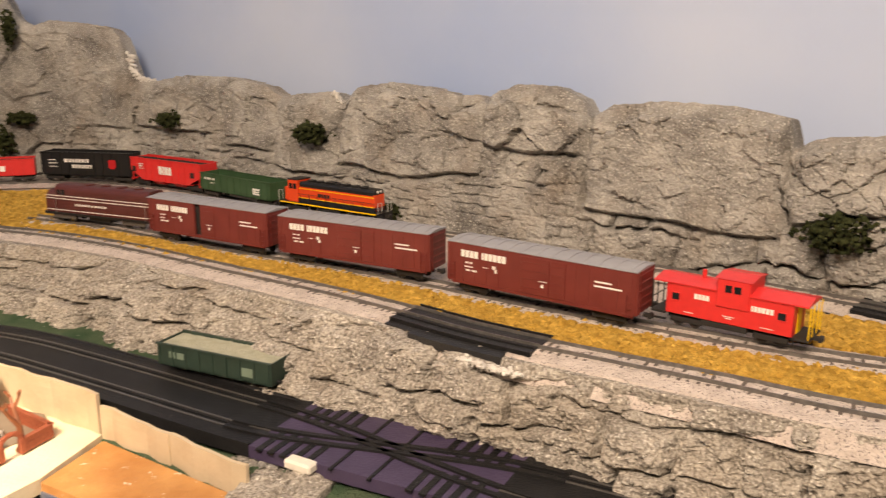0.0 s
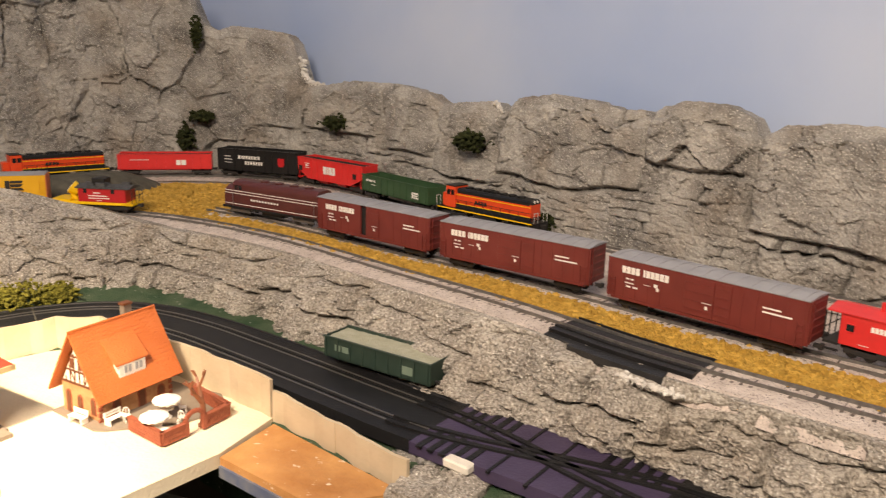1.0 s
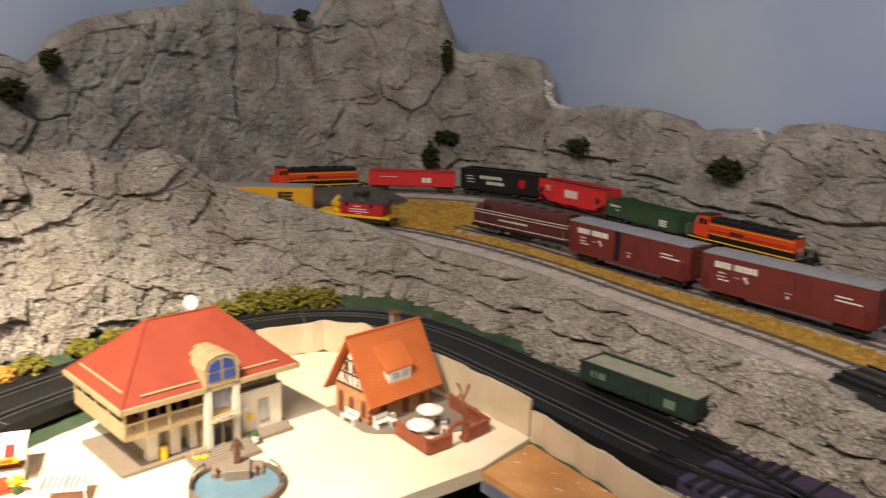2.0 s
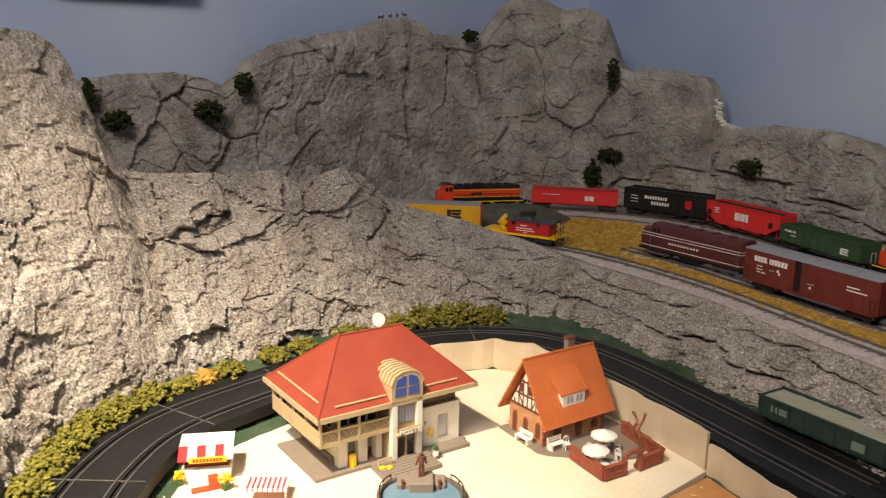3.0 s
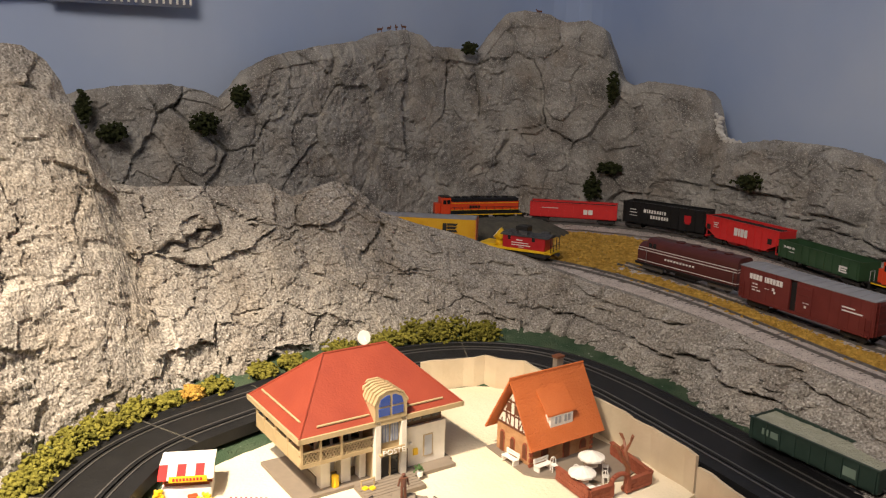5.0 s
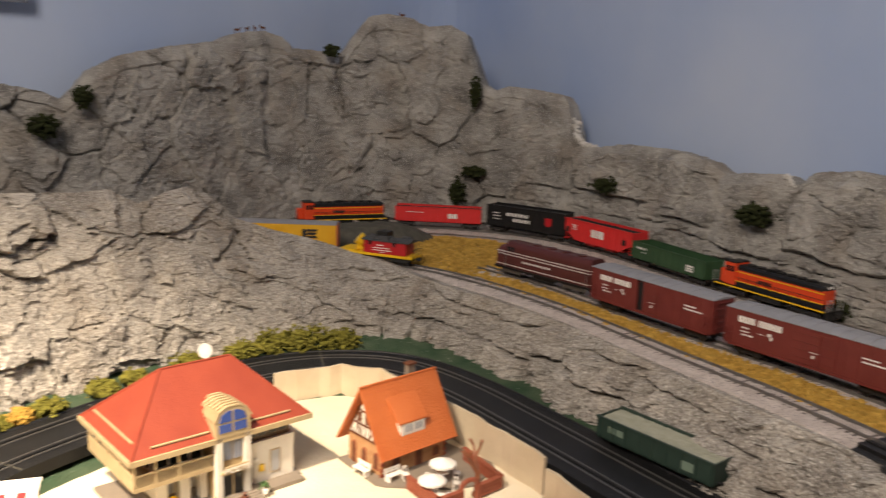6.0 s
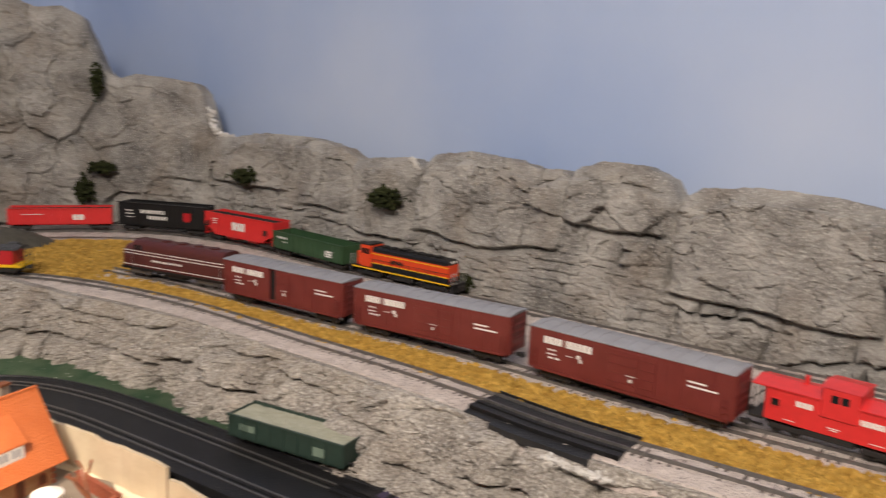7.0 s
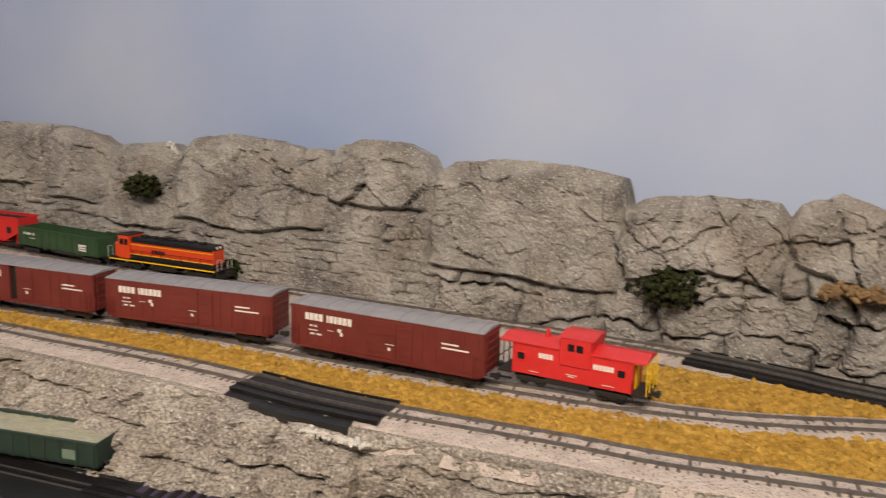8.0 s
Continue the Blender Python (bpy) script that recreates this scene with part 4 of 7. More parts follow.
def yellow_cab_unit():
    t = thing("cab_unit_locomotive", front_pose(0.637), "yellow and blue-black streamlined diesel locomotive leading the train", "locomotive")
    L, W = 0.0775, 0.0155
    bm = bmesh.new()
    rounded_hood(bm, -L + 0.03, L, W, 0.0105, 0.046, 0.007)
    part("body", bm, M_BLUEBLACK, t, "glossy blue-black body")
    bm = bmesh.new()
    rounded_hood(bm, -L + 0.014, -L + 0.046, W + 0.0004, 0.0105, 0.0466, 0.0075)
    cab = part("cab", bm, M_BRIGHTYEL, t, "bright yellow cab")
    bm = bmesh.new()
    bmesh.ops.create_uvsphere(bm, u_segments=20, v_segments=12, radius=1.0)
    for v in bm.verts:
        z = v.co.z
        v.co = Vector((-L + 0.016 + v.co.x * 0.016, v.co.y * (W + 0.0003), 0.0105 + (0.024 if z > 0 else 0.0) * z))
    part("nose", bm, M_BRIGHTYEL, t, "rounded yellow bulldog nose")
    part("headlight", cyls(((-L - 0.001, 0, 0.028), (-L + 0.004, 0, 0.028), 0.002), n=10), M_SILVER, t)
    for x in (-L + 0.019, -L + 0.029):
        part("cab_window", boxes((x, x + 0.007, -W - 0.0008, -W, 0.0345, 0.0395)), M_GLASS, cab)
    part("windscreen", boxes((-L + 0.0105, -L + 0.0145, -W + 0.002, W - 0.002, 0.0345, 0.040)), M_GLASS, cab)
    part("yellow_sweep", boxes((-L + 0.046, -L + 0.062, -W - 0.0005, W + 0.0005, 0.020, 0.034), bevel=0.002), M_BRIGHTYEL, t)
    part("lower_stripe", boxes((-L + 0.02, L - 0.002, -W - 0.0006, W + 0.0006, 0.0125, 0.0165)), M_BRIGHTYEL, t, "yellow lower stripe")
    part("silver_band", boxes((-L + 0.05, L - 0.008, -W - 0.0005, W + 0.0005, 0.034, 0.0385)), M_SILVER, t, "silver grille band")
    bars(t, [(-0.02 + k * 0.006, -0.02 + k * 0.006 + 0.004, 0.0215, 0.0232) for k in range(11)], -W - 0.0003, M_YELLOW, "lettering")
    part("skirt", boxes((-L + 0.008, L, -W + 0.001, W - 0.001, 0.006, 0.0115)), M_BLACK, t)
    for x in (-0.01, 0.01, 0.035, 0.055):
        part("roof_fan", cyls(((x, 0, 0.046), (x, 0, 0.0475), 0.006), n=16), M_BLUEBLACK, t)
    bogie(t, -L + 0.028, M_BLACK)
    bogie(t, L - 0.024, M_BLACK)
    coupler(t, L, 1)


yellow_cab_unit()


def tank_car():
    t = thing("tank_car", front_pose(0.4845), "glossy black tank car with three domes", "tank car")
    L, r, zc = 0.065, 0.0155, 0.027
    bm = bmesh.new()
    cyl(bm, (-L + 0.004, 0, zc), (L - 0.004, 0, zc), r, 28)
    for s in (-1, 1):
        vs = bmesh.ops.create_uvsphere(bm, u_segments=28, v_segments=10, radius=r)["verts"]
        for v in vs:
            v.co = Vector((s * (L - 0.004) + (v.co.z) * 0.3, v.co.x, zc + v.co.y))
    b = part("tank", bm, M_BLACK, t)
    b.data.shade_smooth()
    for x in (-0.036, 0.0, 0.036):
        d = part("dome", cyls(((x, 0, zc + 0.008), (x, 0, zc + r + 0.005), 0.0072), ((x, 0, zc + r + 0.005), (x, 0, zc + r + 0.0065), 0.0045), n=18), M_BLACK, t)
    rail = [((-L, y, zc + 0.002), (L, y, zc + 0.002), 0.0004) for y in (-r - 0.0022, r + 0.0022)]
    rail += [((x, y, zc + 0.002), (x, y * 0.9, 0.012), 0.0004) for x in (-0.05, -0.02, 0.02, 0.05) for y in (-r - 0.0022, r + 0.0022)]
    part("handrail", cyls(*rail, n=6), M_BLACK, t)
    for x in (-0.045, -0.015, 0.015, 0.045):
        bm = bmesh.new()
        cyl(bm, (x - 0.0008, 0, zc), (x + 0.0008, 0, zc), r + 0.0005, 28)
        part("band", bm, M_BLACK, t)
    part("frame", boxes((-L - 0.002, L + 0.002, -0.007, 0.007, 0.009, 0.0125), (-L - 0.002, -L + 0.006, -0.015, 0.015, 0.009, 0.0115), (L - 0.006, L + 0.002, -0.015, 0.015, 0.009, 0.0115), (-0.011, 0.011, -0.015, 0.015, 0.009, 0.011)), M_BLACK, t)
    bars(t, [(-L + 0.008, -L + 0.015, zc + 0.004, zc + 0.0055), (-L + 0.008, -L + 0.016, zc + 0.0005, zc + 0.002), (L - 0.014, L - 0.008, zc + 0.002, zc + 0.006)], -r - 0.0005, M_SILVER)
    bogie(t, -L + 0.02)
    bogie(t, L - 0.02)
    coupler(t, L, 1)
    coupler(t, -L, -1)


tank_car()


def covered_hopper():
    t = thing("covered_hopper", front_pose(0.3245), "pale grey-cream covered hopper with black lettering", "hopper car")
    L, W = 0.084, 0.0165
    bm = bmesh.new()
    line = [(-W + 0.004, 0.014), (-W, 0.0185), (-W - 0.0006, 0.030), (-W + 0.0012, 0.0415), (-W + 0.006, 0.0475), (0, 0.0492), (W - 0.006, 0.0475), (W - 0.0012, 0.0415), (W + 0.0006, 0.030), (W, 0.0185), (W - 0.004, 0.014)]
    prism(bm, line, -L + 0.008, L - 0.008)
    part("body", bm, M_CREAM, t)
    for x in (-0.05, 0.0, 0.05):
        bm = bmesh.new()
        prism(bm, [(-W + 0.004, 0.0145), (W - 0.004, 0.0145), (0.006, 0.005), (-0.006, 0.005)], x - 0.014, x + 0.014)
        part("discharge_bay", bm, M_CREAM, t)
    part("roof_walk", boxes((-L + 0.004, L - 0.004, -0.005, 0.005, 0.0495, 0.0502)), M_CREAM, t)
    part("hatch", boxes((-L + 0.014, L - 0.014, -0.0022, 0.0022, 0.0502, 0.0512)), M_CREAM, t, "long narrow roof hatch")
    for y in (-W + 0.003, W - 0.003):
        part("roof_edge_rail", boxes((-L + 0.006, L - 0.006, y - 0.0004, y + 0.0004, 0.0478, 0.0486)), M_CREAM, t)
    part("side_sill", boxes((-L, L, -W - 0.0005, -W + 0.0015, 0.011, 0.0138), (-L, L, W - 0.0015, W + 0.0005, 0.011, 0.0138)), M_CREAM, t)
    for s in (-1, 1):
        x = s * L
        part("end_frame", boxes((x - 0.001, x + 0.001, -W, W, 0.009, 0.0125), (x - 0.001, x + 0.0005, -W, -W + 0.0012, 0.01, 0.044), (x - 0.001, x + 0.0005, W - 0.0012, W, 0.01, 0.044), (min(x, x - s * 0.01), max(x, x - s * 0.01), -W, W, 0.0425, 0.0437)), M_CREAM, t)
        part("end_slope", prism(bmesh.new(), [(-W + 0.003, 0.014), (W - 0.003, 0.014), (W - 0.003, 0.024), (-W + 0.003, 0.024)], min(x - s * 0.002, x - s * 0.008), max(x - s * 0.002, x - s * 0.008)), M_CREAM, t)
        ladder(t, x - 0.0075 if s > 0 else x, -W, 0.008, 0.046, M_CREAM)
    for x in (-0.044, 0.012, 0.058):
        part("side_panel_seam", boxes((x - 0.0004, x + 0.0004, -W - 0.0009, -W, 0.0185, 0.039)), M_CREAM, t)
    lettering(t, -0.032, -W - 0.0008, 0.0265, 0.0085, [0.62, 0.55, 0.55, 0.4, 0.5, -0.25, 0.6, 0.55], M_DKLETTER_SHADE, 0.12, label="black lettering")
    bars(t, [(-0.063 + k * 0.0032, -0.063 + k * 0.0032 + 0.002, 0.034, 0.0352) for k in range(4)] + [(-0.063, -0.051, 0.0315, 0.0325), (0.048, 0.0497, 0.024, 0.0285)], -W - 0.0008, M_DKLETTER_SHADE)
    part("underframe", boxes((-L, L, -0.006, 0.006, 0.0085, 0.012)), M_UNDER, t)
    bogie(t, -L + 0.02)
    bogie(t, L - 0.02)
    coupler(t, L, 1)
    coupler(t, -L, -1)


covered_hopper()


def yellow_reefer():
    t = thing("refrigerator_car", front_pose(0.148), "bright yellow refrigerator boxcar with grey roof and black emblem", "boxcar")
    L, W, z0, z1 = 0.0805, 0.0175, 0.0105, 0.046
    part("body", boxes((-L, L, -W, W, z0, z1), bevel=0.0005), M_YELLOW, t)
    for s in (-1, 1):
        part("end_wall", boxes((min(s * L, s * (L + 0.0008)), max(s * L, s * (L + 0.0008)), -W + 0.0003, W - 0.0003, z0, z1 - 0.0005)), M_CORALEND, t, "coral red end wall")
        for k in range(5):
            z = z0 + 0.004 + k * 0.0065
            part("end_rib", boxes((min(s * L, s * (L + 0.0015)), max(s * L, s * (L + 0.0015)), -W + 0.002, W - 0.002, z, z + 0.0014)), M_CORALEND, t)
    bm = bmesh.new()
    prism(bm, [(-W - 0.0004, z1), (-W - 0.0004, z1 + 0.0007), (0, z1 + 0.0025), (W + 0.0004, z1 + 0.0007), (W + 0.0004, z1)], -L, L)
    r = part("roof", bm, M_ROOFGREY, t, "grey ribbed roof")
    for k in range(17):
        x = -L + 0.003 + k * (2 * L - 0.006) / 16
        bm = bmesh.new()
        prism(bm, [(-W, z1 + 0.0008), (-W, z1 + 0.0012), (0, z1 + 0.003), (W, z1 + 0.0012), (W, z1 + 0.0008)], x - 0.0005, x + 0.0005)
        part("roof_rib", bm, M_ROOFGREY, r)
    for k in range(30):
        x = -L + 0.003 + k * (2 * L - 0.006) / 29
        if -0.018 < x < 0.011:
            continue
        part("side_seam", boxes((x - 0.00025, x + 0.00025, -W - 0.00025, -W, z0 + 0.001, z1 - 0.001)), M_YELLOW, t)
    d = part("door", boxes((-0.0165, 0.0095, -W - 0.0012, -W, z0 + 0.001, z1 - 0.001), bevel=0.0003), M_YELLOW, t)
    for x in (-0.0075, 0.0005):
        part("door_bar", cyls(((x, -W - 0.0018, z0 + 0.002), (x, -W - 0.0018, z1 - 0.002), 0.0005), n=6), M_YELLOW, d)
    part("door_latch", boxes((-0.008, 0.001, -W - 0.0022, -W - 0.0012, z0 + 0.009, z0 + 0.0105)), M_YELLOW, d)
    part("door_step", boxes((-0.009, 0.0, -W, -W + 0.002, z0 - 0.005, z0 - 0.0042), (-0.009, -0.0084, -W, -W + 0.002, z0 - 0.005, z0), (-0.0006, 0.0, -W, -W + 0.002, z0 - 0.005, z0)), M_YELLOW, t)
    lettering(t, -0.066, -W - 0.0003, z0 + 0.0265, 0.0032, [0.6, 0.6, -0.3, 0.6, 0.6, 0.3, -0.3, 0.6, 0.6, -0.3, 0.6, 0.6, 0.6], M_DKLETTER_SHADE, 0.22, label="black block lettering")
    lettering(t, -0.066, -W - 0.0003, z0 + 0.0215, 0.0032, [0.6, 0.6, -0.3, 0.6, 0.6, -0.3, 0.6, 0.6, 0.6, 0.6], M_DKLETTER_SHADE, 0.22, label="black block lettering")
    bars(t, [(-0.046, -0.041, z0 + 0.014, z0 + 0.0165), (-0.039, -0.035, z0 + 0.014, z0 + 0.0165), (-0.044, -0.036, z0 + 0.009, z0 + 0.0095), (0.029, 0.056, z0 + 0.0115, z0 + 0.0123), (0.043, 0.046, z0 + 0.006, z0 + 0.0085), (0.054, 0.057, z0 + 0.006, z0 + 0.0085)], -W - 0.0003, M_DKLETTER_SHADE)
    bm = bmesh.new()
    slabs = [[(0.032, 0.016), (0.038, 0.016), (0.038, 0.029), (0.032, 0.029)], [(0.0385, 0.0255), (0.052, 0.0255), (0.0545, 0.029), (0.0385, 0.029)], [(0.0385, 0.0205), (0.05, 0.0205), (0.054, 0.0245), (0.0385, 0.0245)], [(0.0385, 0.016), (0.0545, 0.016), (0.052, 0.0195), (0.0385, 0.0195)]]
    for q in slabs:
        vs = [bm.verts.new((x, -W - 0.0005, z0 + z)) for x, z in q]
        bm.faces.new(vs)
    e = bmesh.ops.extrude_face_region(bm, geom=list(bm.faces))
    for v in [g for g in e["geom"] if isinstance(g, bmesh.types.BMVert)]:
        v.co.y += 0.0004
    bmesh.ops.recalc_face_normals(bm, faces=bm.faces)
    part("emblem", bm, M_DKLETTER_SHADE, t, "black slanted emblem")
    ladder(t, L - 0.0085, -W, z0 - 0.003, z1 - 0.006, M_YELLOW)
    ladder(t, -L + 0.0015, -W, z0 - 0.003, z0 + 0.012, M_YELLOW)
    part("underframe", boxes((-L + 0.008, L - 0.008, -0.009, 0.009, 0.006, z0), (-0.03, 0.025, -W + 0.003, -0.009, 0.006, z0)), M_UNDER, t)
    bogie(t, -L + 0.02)
    bogie(t, L - 0.02)
    coupler(t, L, 1)
    coupler(t, -L, -1)


yellow_reefer()


def work_caboose():
    t = thing("work_caboose", front_pose(0.0), "red and yellow work caboose with black roof gear", "caboose")
    L, W, z0 = 0.054, 0.0155, 0.0105
    part("deck", boxes((-L, L, -W, W, z0, z0 + 0.0035), bevel=0.0004), M_BRIGHTYEL, t, "yellow deck")
    bm = bmesh.new()
    prism(bm, [(-W, z0 + 0.0035), (W, z0 + 0.0035), (W, z0 + 0.006), (-W, z0 + 0.006)], -L, -L + 0.026)
    part("deck_side", bm, M_BRIGHTYEL, t)
    bm = bmesh.new()
    cyl(bm, (-L + 0.026, 0, z0 + 0.0035), (-L + 0.024, 0, z0 + 0.012), 0.005, 14)
    cyl(bm, (-L + 0.031, 0, z0 + 0.014), (-L + 0.0225, -0.002, z0 + 0.0205), 0.0068, 20, 0.0095)
    part("searchlight", bm, M_BRIGHTYEL, t, "yellow drum searchlight")
    part("lens", cyls(((-L + 0.0225, -0.002, z0 + 0.0205), (-L + 0.0218, -0.0022, z0 + 0.0211), 0.0085), n=20), M_WHITE, t)
    part("cabin", boxes((-L + 0.037, L - 0.006, -W + 0.001, W - 0.001, z0 + 0.0035, z0 + 0.0215), bevel=0.0005), M_CARRED, t, "deep red cabin")
    for x in (-0.009, 0.0285):
        part("window", boxes((x, x + 0.0045, -W + 0.0005, -W + 0.0011, z0 + 0.0155, z0 + 0.021)), M_GLASS, t)
    bars(t, [(0.004, 0.014, z0 + 0.015, z0 + 0.0165), (-0.003, 0.023, z0 + 0.0112, z0 + 0.0125), (-0.003, 0.026, z0 + 0.008, z0 + 0.0092), (0.008, 0.016, z0 + 0.0055, z0 + 0.0062)], -W + 0.001, M_WHITE, "lettering")
    bm = bmesh.new()
    prism(bm, [(-W - 0.001, z0 + 0.0215), (-W - 0.001, z0 + 0.0225), (0, z0 + 0.026), (W + 0.001, z0 + 0.0225), (W + 0.001, z0 + 0.0215)], -L + 0.034, L)
    part("roof", bm, M_ASH, t, "charcoal roof")
    random.seed(4)
    for k in range(12):
        x, y = random.uniform(-L + 0.04, L - 0.01), random.uniform(-0.011, 0.011)
        a, b = random.uniform(0.003, 0.007), random.uniform(0.002, 0.005)
        bm = boxes((x - a, x + a, y - b, y + b, z0 + 0.0225, z0 + 0.0265 + random.uniform(0, 0.004)), bevel=0.0006)
        part("roof_load", bm, M_ASH, t)
    part("roof_hatch", boxes((0.0, 0.018, -0.009, 0.009, z0 + 0.026, z0 + 0.0345), bevel=0.0008), M_BLACK, t)
    part("end_platform", boxes((L - 0.006, L + 0.004, -W, W, z0, z0 + 0.003)), M_BRIGHTYEL, t)
    part("end_railing", cyls(*[((L + 0.0035, y, z0 + 0.003), (L + 0.0035, y, z0 + 0.0215), 0.0005) for y in (-W, -0.005, 0.005, W)], ((L + 0.0035, -W, z0 + 0.012), (L + 0.0035, W, z0 + 0.012), 0.0005), n=6), M_UNDER, t)
    part("underframe", boxes((-L, L, -0.012, 0.012, 0.0065, z0)), M_UNDER, t)
    bogie(t, -L + 0.017, axle=0.009)
    bogie(t, L - 0.017, axle=0.009)
    coupler(t, L + 0.003, 1)
    coupler(t, -L, -1)


M_ASH = mat("charcoal_plastic", (0.03, 0.03, 0.032), 0.6, (0.09, 0.09, 0.095), 220.0, 0.6, 500.0)
work_caboose()

# -- the coal train on the back track --


def back_pose(dist):
    """On the back track, dist metres behind the leading locomotive's middle, heading to the right."""
    path = smooth_path(BACK[::-1], 0.004)
    i0 = min(range(len(path)), key=lambda i: abs(path[i].x + 0.042) + abs(path[i].y - 1.19))
    i = max(16, i0 - int(round(dist / 0.004)))
    a, b = path[i - 14], path[i + 14]
    return Matrix.Translation((path[i].x, path[i].y, RAIL_Z)) @ Matrix.Rotation(math.atan2(b.y - a.y, b.x - a.x), 4, "Z")


def road_switcher(m, label, front=True):
    t = thing("diesel_locomotive", m, label, "locomotive", "orange locomotives")
    L, W = 0.0835, 0.0145
    part("deck", boxes((-L, L, -W, W, 0.0115, 0.0135)), M_BLACK, t)
    part("sill_stripe", boxes((-L + 0.004, L - 0.004, -W - 0.0004, W + 0.0004, 0.0116, 0.0132)), M_BRIGHTYEL, t, "yellow sill stripe")
    hood = bmesh.new()
    box(hood, -L + 0.034, L - 0.009, -0.0105, 0.0105, 0.0135, 0.036, bevel=0.001)
    part("long_hood", hood, M_ORANGE, t, "orange long hood")
    part("hood_top", boxes((-L + 0.034, L - 0.0092, -0.0109, 0.0109, 0.0325, 0.0405), bevel=0.002), M_BLACK, t, "black hood top")
    for z in (0.0315, 0.0195):
        part("pinstripe", boxes((-L + 0.034, L - 0.0095, -0.0112, 0.0112, z, z + 0.0009)), M_BRIGHTYEL, t)
    part("lower_hood", boxes((-L + 0.034, L - 0.009, -0.0111, 0.0111, 0.0135, 0.0195)), M_BLACK, t)
    cab = part("cab", boxes((-L + 0.017, -L + 0.034, -0.0135, 0.0135, 0.0135, 0.0425), bevel=0.001), M_ORANGE, t, "orange cab")
    part("cab_roof", boxes((-L + 0.0165, -L + 0.0345, -0.0138, 0.0138, 0.0422, 0.0435), bevel=0.0008), M_BLACK, cab)
    for x in (-L + 0.020, -L + 0.027):
        part("cab_window", boxes((x, x + 0.0055, -0.0139, -0.0134, 0.031, 0.038)), M_GLASS, cab)
    part("short_hood", boxes((-L + 0.007, -L + 0.017, -0.0085, 0.0085, 0.0135, 0.0315), bevel=0.001), M_ORANGE, t)
    for k in range(7):
        x = -L + 0.048 + k * 0.0145
        part("roof_fan", cyls(((x, 0, 0.0405), (x, 0, 0.0425), 0.0055), n=16), M_BLACK, t)
    part("exhaust", boxes((-0.008, 0.004, -0.005, 0.005, 0.0405, 0.0435)), M_BLACK, t)
    lettering(t, -0.016, -0.0114, 0.0235, 0.0045, [0.9, 0.9, 0.9, 0.9], M_DKLETTER_SHADE, 0.25, label="black lettering shapes")
    for s in (-1, 1):
        x = s * L
        rails = [((x - s * 0.001, y, 0.0135), (x - s * 0.001, y, 0.0265), 0.0004) for y in (-W + 0.001, -0.006, 0.006, W - 0.001)]
        rails += [((x - s * 0.001, -W + 0.001, 0.0265), (x - s * 0.001, -0.006, 0.0265), 0.0004)]
        part("end_handrail", cyls(*rails, n=6), M_SILVER, t)
        part("pilot", boxes((min(x, x - s * 0.003), max(x, x - s * 0.003), -W, W, 0.003, 0.0125)), M_BLACK, t)
        part("step", boxes((min(x - s * 0.001, x - s * 0.008), max(x - s * 0.001, x - s * 0.008), -W - 0.0005, -W + 0.003, 0.005, 0.0058)), M_BLACK, t)
        coupler(t, x, s)
    rails = [((x, -W + 0.0005, 0.0135), (x, -W + 0.0005, 0.0255), 0.00035) for x in [-L + 0.04 + 0.0145 * k for k in range(8)]]
    rails += [((-L + 0.036, -W + 0.0005, 0.0255), (L - 0.006, -W + 0.0005, 0.0255), 0.00035)]
    part("side_handrail", cyls(*rails, n=6), M_BLACK, t)
    part("fuel_tank", boxes((-0.018, 0.02, -0.0125, 0.0125, 0.0035, 0.0115), bevel=0.002), M_BLACK, t)
    for y in (-0.003, 0.003):
        part("headlight", cyls(((L - 0.0095, y, 0.0385), (L - 0.0085, y, 0.0385), 0.0016), n=10), M_WHITE, t)
    bogie(t, -L + 0.03, M_BLACK, axle=0.016)
    bogie(t, L - 0.03, M_BLACK, axle=0.016)


road_switcher(back_pose(0.0), "orange and black diesel locomotive with yellow stripes leading hoppers")


